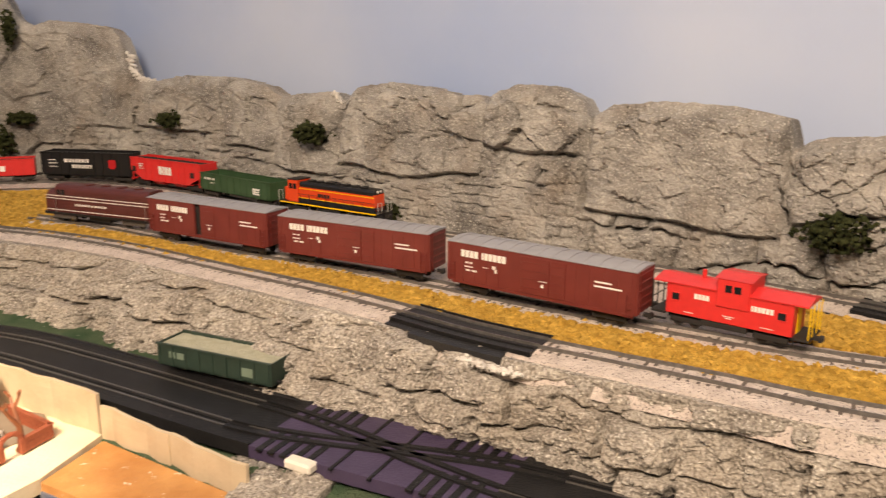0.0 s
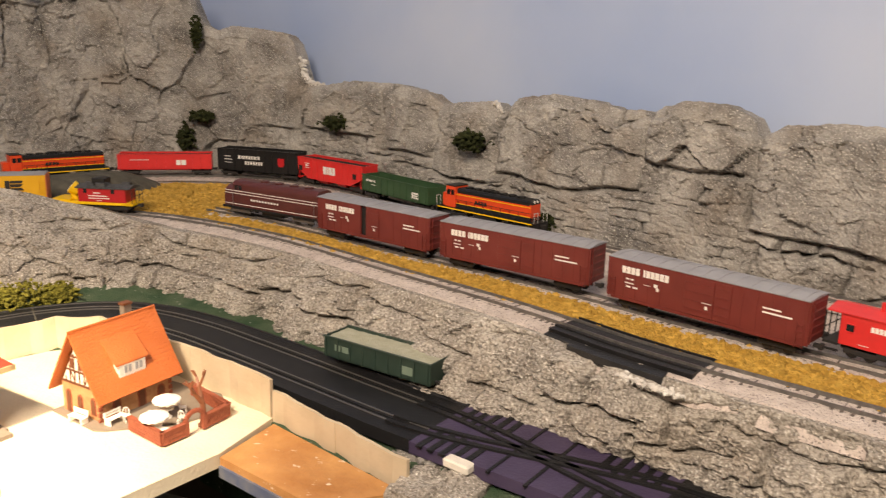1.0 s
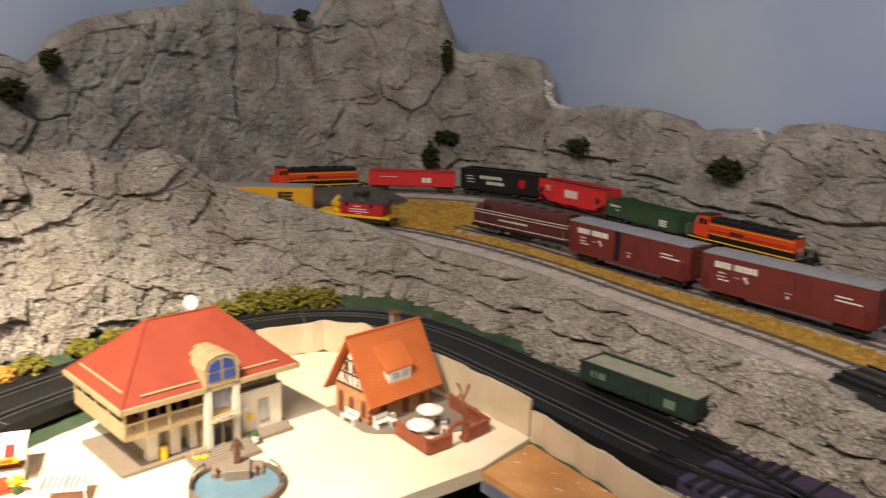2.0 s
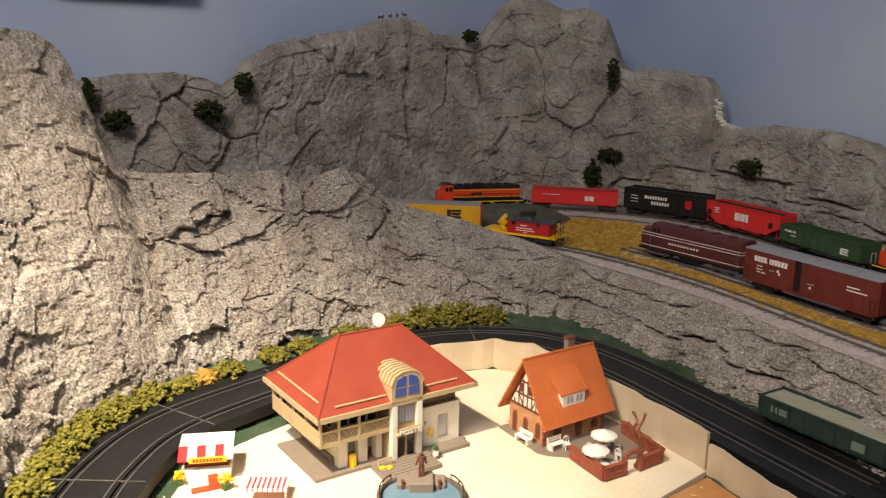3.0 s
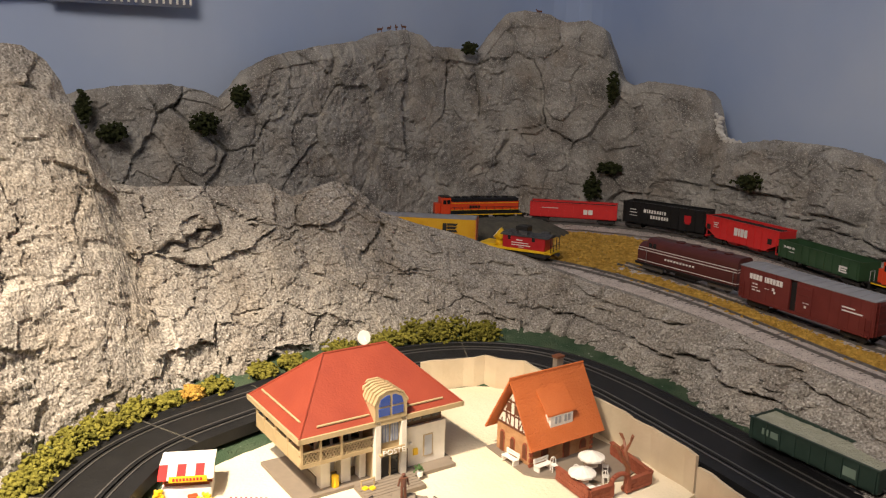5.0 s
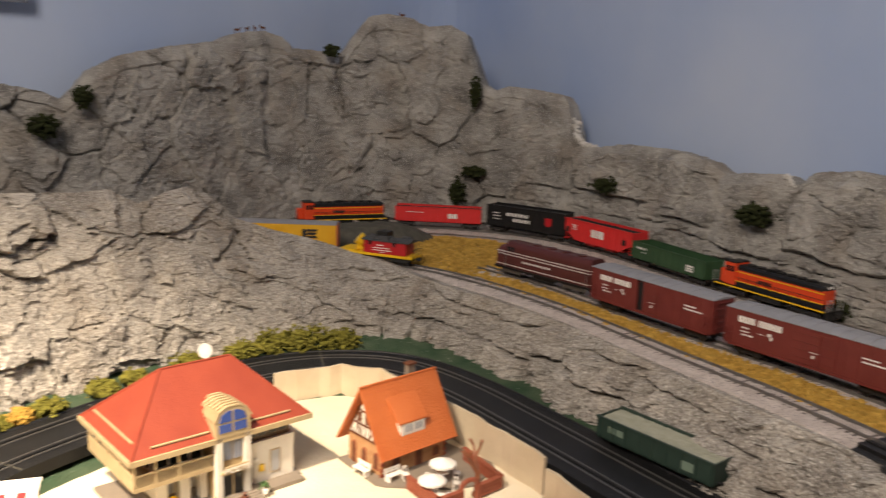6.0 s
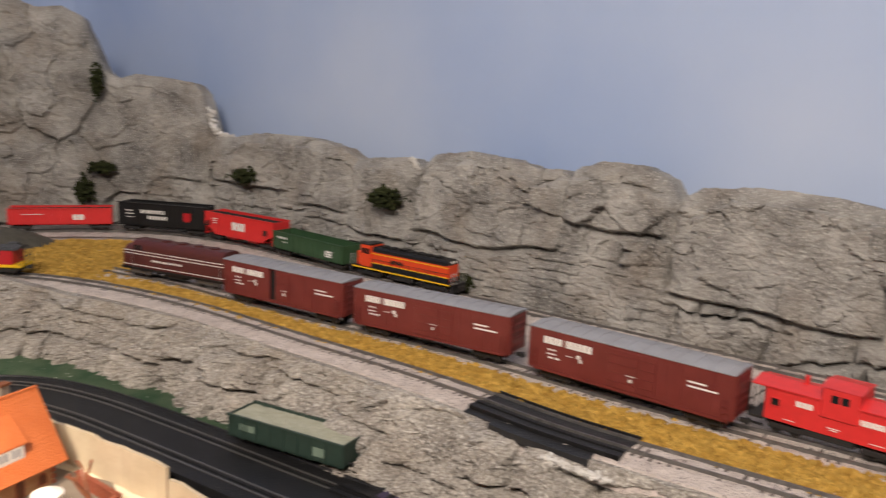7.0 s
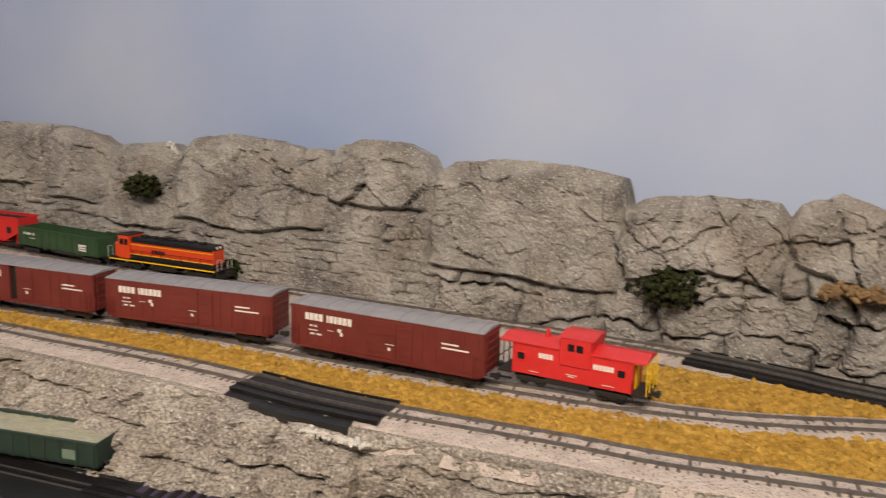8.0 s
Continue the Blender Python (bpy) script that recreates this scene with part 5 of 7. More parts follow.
def open_car(m, name, label, material, length, height, hopper=False, load=False):
    t = thing(name, m, label, "freight car", "open cars of the coal train")
    L, W, z0, z1 = length / 2, 0.0165, 0.0105, height
    th = 0.0012
    if hopper:
        for y in (-1, 1):
            bm = bmesh.new()
            o = [(-L, z1), (L, z1), (L, z0 + 0.013), (L - 0.026, z0), (-L + 0.026, z0), (-L, z0 + 0.013)]
            a = [bm.verts.new((x, y * W, z)) for x, z in o]
            b = [bm.verts.new((x, y * (W - th), z)) for x, z in o]
            bm.faces.new(a)
            bm.faces.new(b[::-1])
            for k in range(6):
                bm.faces.new((a[k], a[(k + 1) % 6], b[(k + 1) % 6], b[k]))
            bmesh.ops.recalc_face_normals(bm, faces=bm.faces)
            part("side", bm, material, t)
        for s in (-1, 1):
            bm = bmesh.new()
            prism(bm, [(-W + th, z0 + 0.013), (W - th, z0 + 0.013), (W - th, z1), (-W + th, z1)], min(s * L, s * (L - th)), max(s * L, s * (L - th)))
            part("end", bm, material, t)
            bm = bmesh.new()
            vs = [bm.verts.new(p) for p in ((s * L, -W + th, z0 + 0.014), (s * L, W - th, z0 + 0.014), (s * (L - 0.03), W - th, z0), (s * (L - 0.03), -W + th, z0))]
            bm.faces.new(vs)
            bmesh.ops.solidify(bm, geom=list(bm.faces), thickness=0.001)
            part("slope_sheet", bm, material, t)
            part("end_strut", boxes((min(s * (L - 0.004), s * (L - 0.003)), max(s * (L - 0.004), s * (L - 0.003)), -W, -W + 0.001, 0.009, z0 + 0.014), (min(s * L, s * (L - 0.0012)), max(s * L, s * (L - 0.0012)), -W, W, 0.009, 0.0115)), material, t)
        for x in (-0.022, 0.022):
            bm = bmesh.new()
            prism(bm, [(-W + 0.002, z0 + 0.001), (W - 0.002, z0 + 0.001), (0.007, 0.0045), (-0.007, 0.0045)], x - 0.01, x + 0.01)
            part("discharge_bay", bm, material, t)
        part("floor", boxes((-L + 0.02, L - 0.02, -W + th, W - th, z0, z0 + 0.001)), material, t)
    else:
        part("floor", boxes((-L, L, -W, W, z0, z0 + 0.0015)), material, t)
        for y in (-1, 1):
            part("side", boxes((-L, L, min(y * W, y * (W - th)), max(y * W, y * (W - th)), z0, z1)), material, t)
        for s in (-1, 1):
            part("end", boxes((min(s * L, s * (L - th)), max(s * L, s * (L - th)), -W + th, W - th, z0, z1)), material, t)
    n = 11
    for k in range(n):
        x = -L + 0.004 + k * (2 * L - 0.008) / (n - 1)
        part("side_rib", boxes((x - 0.0006, x + 0.0006, -W - 0.0009, -W, z0 + (0.011 if hopper and abs(x) > L - 0.02 else 0.001), z1 - 0.0005)), material, t)
    part("top_chord", boxes((-L, L, -W - 0.0011, -W + th, z1 - 0.0006, z1 + 0.0008), (-L, L, W - th, W + 0.0011, z1 - 0.0006, z1 + 0.0008)), material, t)
    if load:
        bm = bmesh.new()
        rows = []
        for k in range(31):
            x = -L + 0.002 + k * (2 * L - 0.004) / 30
            rows.append([Vector((x, y, z1 - 0.0035 + 0.003 * (1 - abs(y) / W) + 0.0012 * noise.noise(Vector((x * 300, y * 300, 1))))) for y in [W * 0.92 * (j / 5 - 1) for j in range(11)]])
        sheet(bm, rows)
        bmesh.ops.recalc_face_normals(bm, faces=bm.faces)
        part("coal_load", bm, M_COAL, t, "black coal load")
    part("underframe", boxes((-L, L, -0.006, 0.006, 0.008, z0)), M_UNDER, t)
    bogie(t, -L + 0.018)
    bogie(t, L - 0.018)
    coupler(t, L, 1)
    coupler(t, -L, -1)
    return t, L, W


g, L_, W_ = open_car(back_pose(0.166), "gondola_car", "dark green open gondola with white lettering", M_GREENCAR, 0.150, 0.0345)
lettering(g, -L_ + 0.012, -W_ - 0.0011, 0.026, 0.003, [0.6, 0.6, -0.4, 0.6, 0.6, 0.6, 0.6, -0.6, 0.6, 0.6], M_WHITE, 0.2, label="small white lettering")
bars(g, [(-L_ + 0.024, -L_ + 0.034, 0.0215, 0.0225)], -W_ - 0.0011, M_WHITE)
bars(g, [(L_ - 0.033, L_ - 0.030, 0.016, 0.0245), (L_ - 0.0295, L_ - 0.019, 0.022, 0.0245), (L_ - 0.0295, L_ - 0.020, 0.019, 0.021), (L_ - 0.0295, L_ - 0.019, 0.016, 0.018)], -W_ - 0.0011, M_WHITE, "emblem")
g, L_, W_ = open_car(back_pose(0.328), "hopper_car", "bright red open hopper with white block letters", M_RED, 0.150, 0.043, True, True)
lettering(g, -0.012, -W_ - 0.0011, 0.022, 0.012, [0.62, 0.3, 0.55, 0.5], M_WHITE, 0.1, label="large white block letters")
bars(g, [(-L_ + 0.018, -L_ + 0.03, 0.034, 0.0352), (-L_ + 0.02, -L_ + 0.027, 0.0305, 0.0325), (-L_ + 0.019, -L_ + 0.03, 0.0275, 0.0285)], -W_ - 0.0011, M_WHITE)
# shade at the hopper's ends, painted on as flat black rectangles
bars(g, [(L_ - 0.02, L_ - 0.012, 0.022, 0.030), (-L_ + 0.004, -L_ + 0.012, 0.022, 0.030)], -W_ - 0.0011, M_DKLETTER_SHADE, "end_shadow_plate")
g, L_, W_ = open_car(back_pose(0.490), "hopper_car", "black hopper with white lettering and red shield, coal loaded", M_BLACK, 0.150, 0.046, False, True)
lettering(g, -0.035, -W_ - 0.0011, 0.031, 0.0055, [0.85, 0.3, 0.6, 0.6, 0.6, 0.6, 0.6, 0.3, 0.6], M_WHITE, 0.3, label="white spaced lettering")
lettering(g, -0.022, -W_ - 0.0011, 0.022, 0.0055, [0.6, 0.6, 0.6, 0.6, 0.6, 0.6, 0.5], M_WHITE, 0.3, label="white spaced lettering")
bars(g, [(-L_ + 0.014, -L_ + 0.026, 0.0335, 0.035), (-L_ + 0.014, -L_ + 0.028, 0.0285, 0.030), (-L_ + 0.014, -L_ + 0.028, 0.0235, 0.0245)], -W_ - 0.0011, M_WHITE)
bars(g, [(L_ - 0.036, L_ - 0.024, 0.0245, 0.036), (L_ - 0.034, L_ - 0.026, 0.022, 0.0245)], -W_ - 0.0011, M_CARRED, "shield")
g, L_, W_ = open_car(back_pose(0.652), "gondola_car", "bright red open gondola with a white line emblem", M_RED, 0.150, 0.0355, False, True)
lettering(g, 0.018, -W_ - 0.0011, 0.018, 0.0085, [0.8, 0.9], M_WHITE, 0.15, label="white rounded emblem shapes")
bars(g, [(-L_ + 0.02, -L_ + 0.05, 0.0265, 0.0275)], -W_ - 0.0011, M_WHITE)
road_switcher(back_pose(0.825), "orange and black diesel locomotive coupled behind the gondola")

# -- the green wagon parked on the slot road --


def green_wagon():
    m = by_corners((-0.101, 0.828), (0.019, 0.796), 0.036)
    m = Matrix.Translation((0, 0, SLOT_Z - RAIL_Z + 0.0012)) @ m
    t = thing("open_wagon", m, "dark green open wagon with a pale gravel load", "freight car")
    L, W, z0, z1 = 0.0625, 0.0175, 0.0065, 0.0265
    part("floor", boxes((-L, L, -W, W, z0, z0 + 0.0015)), M_GREENDK, t)
    for y in (-1, 1):
        part("side", boxes((-L, L, min(y * W, y * (W - 0.0013)), max(y * W, y * (W - 0.0013)), z0, z1), bevel=0.0003), M_GREENDK, t)
        for k in range(9):
            x = -L + 0.003 + k * (2 * L - 0.006) / 8
            part("side_stake", boxes((x - 0.0009, x + 0.0009, min(y * W, y * (W + 0.0011)), max(y * W, y * (W + 0.0011)), z0, z1 - 0.001)), M_GREENDK, t)
    for s in (-1, 1):
        part("end", boxes((min(s * L, s * (L - 0.0013)), max(s * L, s * (L - 0.0013)), -W + 0.0013, W - 0.0013, z0, z1)), M_GREENDK, t)
    part("top_rail", boxes((-L - 0.0006, L + 0.0006, -W - 0.0012, -W + 0.0012, z1 - 0.001, z1 + 0.0006), (-L - 0.0006, L + 0.0006, W - 0.0012, W + 0.0012, z1 - 0.001, z1 + 0.0006)), M_GREENDK, t)
    bm = bmesh.new()
    sheet(bm, [[Vector((-L + 0.0015 + i * (2 * L - 0.003) / 40, y, z1 - 0.0016 + 0.0008 * noise.noise(Vector((i * 0.7, y * 300, 2))))) for y in [(W - 0.0014) * (j / 6 - 1) for j in range(13)]] for i in range(41)])
    bmesh.ops.recalc_face_normals(bm, faces=bm.faces)
    part("gravel_load", bm, M_LOAD, t, "pale grey-green gravel load")
    bars(t, [(-L + 0.014, -L + 0.021, z0 + 0.008, z0 + 0.014), (-L + 0.023, -L + 0.031, z0 + 0.008, z0 + 0.014), (L - 0.031, L - 0.018, z0 + 0.0045, z0 + 0.0125)], -W - 0.0004, M_PALEPAINT, "faded_marking")
    part("underframe", boxes((-L + 0.004, L - 0.004, -0.012, 0.012, 0.003, z0)), M_BLACK, t)
    for x in (-L + 0.02, L - 0.02):
        for y in (-0.0085, 0.0085):
            part("wheel", cyls(((x, y - 0.0014, 0.004), (x, y + 0.0014, 0.004), 0.004), n=14), M_RAILDARK, t)
    for s in (-1, 1):
        for y in (-0.009, 0.009):
            part("buffer", cyls(((s * L, y, z0 + 0.002), (s * (L + 0.004), y, z0 + 0.002), 0.0016), n=10), M_BLACK, t)


M_PALEPAINT = plain("faded_green_white", (0.16, 0.22, 0.17), 0.6)
green_wagon()

# ---- planting ----


def ico():
    bm = bmesh.new()
    bmesh.ops.create_icosphere(bm, subdivisions=1, radius=1.0)
    vs = [v.co.copy() for v in bm.verts]
    fs = [[v.index for v in f.verts] for f in bm.faces]
    bm.free()
    return vs, fs


ICO_V, ICO_F = ico()


class Pile:
    """Gathers many small torn pieces of foam into one mesh."""

    def __init__(self):
        self.v, self.f = [], []

    def add(self, c, r, rnd, flat=1.0):
        sx, sy, sz = rnd.uniform(0.7, 1.3), rnd.uniform(0.7, 1.3), rnd.uniform(0.6, 1.1) * flat
        off = Vector((rnd.uniform(-9, 9), rnd.uniform(-9, 9), rnd.uniform(-9, 9)))
        base = len(self.v)
        for p in ICO_V:
            k = r * (1 + 0.75 * noise.noise(p * 1.9 + off))
            self.v.append((p.x * sx * k + c[0], p.y * sy * k + c[1], p.z * sz * k + c[2]))
        self.f.extend([base + i for i in f] for f in ICO_F)

    def make(self, name, material, parent=None, label=""):
        me = bpy.data.meshes.new(name)
        me.from_pydata(self.v, [], self.f)
        me.materials.append(material)
        ob = new(name, me)
        if parent:
            ob.parent = parent
        if label:
            ob["label"] = label
        return ob


def foam_bush(name, centre, rx, ry, rz, n, size, material, label, category="bush", seed=1, group=""):
    rnd = random.Random(seed)
    pile = Pile()
    for _ in range(n):
        while True:
            d = Vector((rnd.uniform(-1, 1), rnd.uniform(-1, 1), rnd.uniform(-1, 1)))
            if 0.2 < d.length < 1:
                break
        lump = 1 + 0.65 * noise.noise(d * 2.3 + Vector((seed, 0, 0)))
        pile.add((centre[0] + d.x * rx * lump, centre[1] + d.y * ry * lump, centre[2] + d.z * rz * lump), size * rnd.uniform(0.6, 1.4), rnd)
    return tagged(pile.make(name, material), label, category, group)


def wall_point(s, z, out=0.006):
    path = smooth_path(WALL, 0.0036)
    run = 0.0
    for i in range(1, len(path)):
        run += (path[i] - path[i - 1]).length
        if run >= s:
            n = side_of(path[i - 3:i + 4])[3]
            p = path[i] + n * out
            return (p.x, p.y, z)


WALL_BUSHES = [(2.079, 1.435, 0.012, 0.026), (2.074, 1.290, 0.022, 0.010), (2.109, 1.250, 0.016, 0.022), (2.352, 1.497, 0.014, 0.010), (2.86, 1.374, 0.020, 0.016), (2.806, 1.414, 0.014, 0.016), (2.985, 1.361, 0.020, 0.013), (3.024, 1.396, 0.010, 0.022),
               (1.787, 1.296, 0.024, 0.012), (1.489, 1.297, 0.026, 0.014), (0.82, 1.256, 0.034, 0.018), (1.349, 1.207, 0.016, 0.010)]
for k, (s, z, r, h) in enumerate(WALL_BUSHES):
    foam_bush("bush", wall_point(s, z, 0.008), r * 0.95, r * 0.95, h, int(120 + 12000 * r), 0.0023, M_BUSH, "dark green foam bush wedged in a rock crevice", seed=k + 3, group="dark bushes on the cliff")
foam_bush("dry_bush", wall_point(0.655, 1.274, 0.006), 0.04, 0.02, 0.006, 260, 0.003, M_DRY, "dry tan foam brush on a rock ledge", seed=40)

MOSS = [(-0.440, 0.302, 0.015), (-0.466, 0.325, 0.016), (-0.490, 0.350, 0.018), (-0.512, 0.380, 0.020), (-0.528, 0.415, 0.019), (-0.540, 0.455, 0.017), (-0.545, 0.515, 0.013), (-0.544, 0.490, 0.013), (-0.546, 0.545, 0.015), (-0.551, 0.605, 0.017), (-0.552, 0.645, 0.015), (-0.546, 0.71, 0.020), (-0.536, 0.775, 0.020),
        (-0.527, 0.815, 0.026), (-0.505, 0.852, 0.028), (-0.478, 0.885, 0.022)]
for k, (x, y, r) in enumerate(MOSS):
    foam_bush("moss_clump", (x, y, 1.128 + 0.25 * r), r, r, r * 0.58, 520, 0.0019, M_MOSS if k != 6 else M_TURF, "olive yellow foam moss at the foot of the rock" if k != 6 else "tan foam moss at the foot of the rock", "moss", seed=60 + k, group="moss along the road")


def turf(name, spots, label, seed):
    rnd = random.Random(seed)
    pile = Pile()
    for x, y, h in spots:
        pile.add((x, y, SHELF_Z + 0.0022 + h * 0.35), h * rnd.uniform(0.7, 1.3), rnd)
    tagged(pile.make(name, M_TURF), label, "grass", kind="stuff")


def inside(p, poly):
    x, y = p
    c = False
    for (x0, y0), (x1, y1) in zip(poly, poly[1:] + poly[:1]):
        if (y0 > y) != (y1 > y) and x < (x1 - x0) * (y - y0) / (y1 - y0) + x0:
            c = not c
    return c


def turf_strip():
    rnd = random.Random(11)
    a = smooth_path(FRONT, 0.004)
    b = smooth_path(SIDING, 0.004)
    spots = []
    for p in b:
        if not -0.36 < p.x < 1.0:
            continue
        q = min(a, key=lambda v: abs(v.x - p.x + 0.02) + (0 if v.y > 0.5 else 9))
        for _ in range(64):
            f = rnd.uniform(0.17, 0.78)
            w = q.lerp(p, f) + Vector((rnd.gauss(0, 0.003), rnd.gauss(0, 0.003), 0))
            spots.append((w.x, w.y, rnd.uniform(0.0013, 0.0034)))
    return spots


def turf_field(poly, n, seed):
    rnd = random.Random(seed)
    xs, ys = [p[0] for p in poly], [p[1] for p in poly]
    out = []
    while len(out) < n:
        p = (rnd.uniform(min(xs), max(xs)), rnd.uniform(min(ys), max(ys)))
        if inside(p, poly):
            out.append((*p, rnd.uniform(0.0014, 0.0034)))
    return out


turf("ochre_grass", turf_strip(), "ochre foam grass strip between the two tracks", 1)
turf("ochre_grass_field", turf_field([(-0.70, 1.08), (-0.62, 1.062), (-0.52, 1.072), (-0.42, 1.072), (-0.36, 1.066), (-0.40, 1.13), (-0.36, 1.16), (-0.40, 1.22), (-0.45, 1.29), (-0.53, 1.30), (-0.60, 1.27), (-0.68, 1.20)], 5200, 5), "ochre foam grass field beside the ash heap", 2)
turf("ochre_grass_verge", turf_field([(0.425, 0.838), (0.47, 0.905), (0.52, 0.88), (0.60, 0.835), (0.70, 0.775), (0.9, 0.70), (1.0, 0.64), (1.0, 0.69), (0.75, 0.772), (0.62, 0.792), (0.53, 0.798), (0.47, 0.815)], 4200, 6), "ochre foam grass verge behind the siding", 3)


def ash_heap():
    bm = bmesh.new()
    rows = []
    m = Matrix.Translation((-0.672, 1.148, 0)) @ Matrix.Rotation(radians(62), 4, "Z")
    for i in range(49):
        row = []
        for j in range(25):
            u, v = i / 24 - 1, j / 12 - 1
            q = m @ Vector((u * 0.145, v * 0.062, 0))
            h = max(0.0, 1 - u * u * (1 + 0.3 * u) - v * v)
            z = SHELF_Z - 0.004 + 0.034 * min(1.0, 1.15 * h ** 0.8) + 0.002 * noise.noise(q * 60)
            row.append(Vector((q.x, q.y, z)))
        rows.append(row)
    sheet(bm, rows)
    bmesh.ops.recalc_face_normals(bm, faces=bm.faces)
    tagged(obj("ash_mound", bm, M_DIRT), "low dark grey-brown ash mound between the tracks", "mound")


ash_heap()

# ---- bridge decks ----


def girder(pts, x0, x1, lo, hi, label):
    path = [p for p in smooth_path(pts, 0.006) if x0 < p.x < x1]
    t = thing("girder_bridge", Matrix.Identity(4), label, "bridge", "plastic girder bridges")
    z = RAIL_Z - 0.0016
    part("deck", ribbon(bmesh.new(), path, [(lo, z - 0.010), (lo, z), (hi, z), (hi, z - 0.010)]), M_BRIDGE, t)
    for o in (lo, hi - 0.003):
        part("girder", ribbon(bmesh.new(), path, [(o, z - 0.004), (o, z + 0.0003), (o + 0.003, z + 0.0003), (o + 0.003, z - 0.004)]), M_BRIDGE, t)
    k = len(path)
    for a, b, o in ((0, k * 3 // 5, 0.0), (k // 4, k * 9 // 10, -0.005)):
        part("side_plate", ribbon(bmesh.new(), path[a:b], [(lo + o - 0.006, z - 0.011), (lo + o - 0.006, z - 0.004), (lo + 0.001, z - 0.003), (lo + 0.001, z - 0.011)]), M_BRIDGE, t)
    for o in (-0.0155, 0.0155):
        if lo < o < hi:
            part("guard_strip", ribbon(bmesh.new(), path, [(o - 0.0008, z - 0.001), (o - 0.0008, z + 0.0016), (o + 0.0008, z + 0.0016), (o + 0.0008, z - 0.001)]), M_SLOT, t)
    for o in (-0.00825, 0.00825):
        part("bridge_rail", ribbon(bmesh.new(), path, [(o - 0.0007, z), (o - 0.0007, RAIL_Z + 0.0006), (o + 0.0007, RAIL_Z + 0.0006), (o + 0.0007, z)]), M_RAIL, t)


M_BRIDGE = mat("black_bridge_plastic", (0.012, 0.012, 0.013), 0.5, (0.024, 0.024, 0.026), 70.0, 0.3, 400.0)
girder(FRONT, 0.128, 0.252, -0.024, 0.019, "black plastic girder bridge under the front track")
girder(BACK, 0.515, 0.665, -0.022, 0.024, "black plastic girder bridge below the cliff")


def plaster_bits(pts, count, spread, size, seed, label):
    """Crumbs of dried plaster along a line."""
    rnd = random.Random(seed)
    pile = Pile()
    path = smooth_path(pts, 0.001)
    for _ in range(count):
        p = rnd.choice(path)
        pile.add((p.x + rnd.gauss(0, spread), p.y + rnd.gauss(0, spread), p.z + rnd.gauss(0, spread)), size * rnd.uniform(0.5, 1.4), rnd)
    return tagged(pile.make("plaster_crust", M_PLASTER), label, "plaster", "white plaster crusts")


plaster_bits([(0.186, 0.758, 1.1885), (0.206, 0.748, 1.1885), (0.234, 0.735, 1.1880)], 150, 0.0013, 0.0017, 3, "rough white plaster crumbs under the black bridge")
plaster_bits([wall_point(1.893, 1.392, -0.022), wall_point(1.887, 1.372, -0.022), wall_point(1.874, 1.354, -0.022), wall_point(1.85, 1.35, -0.022)], 190, 0.0022, 0.0027, 5, "white plaster crust on the edge of the cliff")
plaster_bits([wall_point(1.465, 1.350, -0.016), wall_point(1.455, 1.339, -0.016)], 40, 0.0016, 0.0022, 6, "white plaster crust on the edge of the cliff")

# ---- front rubble beside the fence ----


def rubble_block():
    bm = bmesh.new()
    bmesh.ops.create_cube(bm, size=1.0)
    bmesh.ops.subdivide_edges(bm, edges=bm.edges, cuts=22, use_grid_fill=True)
    for v in bm.verts:
        p = Vector((v.co.x * 0.062, v.co.y * 0.075, v.co.z * 0.075))
        n = v.co.normalized()
        d = stones(p + Vector((4, 4, 4)), p, 0.03, 0.8, 0.008, 1.0)
        v.co = p * (1 - 0.10 * abs(v.co.x * v.co.y) * 4) + n * d
    bmesh.ops.transform(bm, matrix=Matrix.Translation((0.072, 0.688, 1.077)) @ Matrix.Rotation(radians(-18), 4, "Z"), verts=bm.verts)
    tagged(obj("rock_block", bm, M_ROCK_HILL), "rough grey rock block at the end of the fence", "rock")


rubble_block()
rnd_ = random.Random(7)
pile_ = Pile()
for k in range(260):
    pile_.add((0.104 + rnd_.gauss(0, 0.0045), 0.668 + rnd_.gauss(0, 0.011), 1.05 + 0.058 * rnd_.random()), 0.0048 * rnd_.uniform(0.6, 1.2), rnd_)
tagged(pile_.make("plaster_run", M_PLASTER), "white plaster run down beside the rock block", "plaster")
pile_ = Pile()
for k in range(220):
    pile_.add((0.05 + rnd_.gauss(0, 0.018), 0.716 + rnd_.gauss(0, 0.006), 1.108 + 0.008 * rnd_.random()), 0.0042 * rnd_.uniform(0.4, 1.2), rnd_)
tagged(pile_.make("rubble", M_ROCK), "loose grey rubble under the road edge", "rubble", kind="stuff")


def track_bracket():
    t = thing("support_bracket", Matrix.Translation((0.081, 0.693, 0)) @ Matrix.Rotation(radians(-20), 4, "Z"), "off-white plastic support bracket beside the purple crossing", "bracket")
    part("arm", boxes((-0.012, 0.012, -0.006, 0.005, 1.1215, 1.129), bevel=0.0015), M_HOUSEWHITE, t)
    part("post", boxes((-0.006, 0.005, -0.004, 0.004, 1.108, 1.1225), bevel=0.001), M_HOUSEWHITE, t)


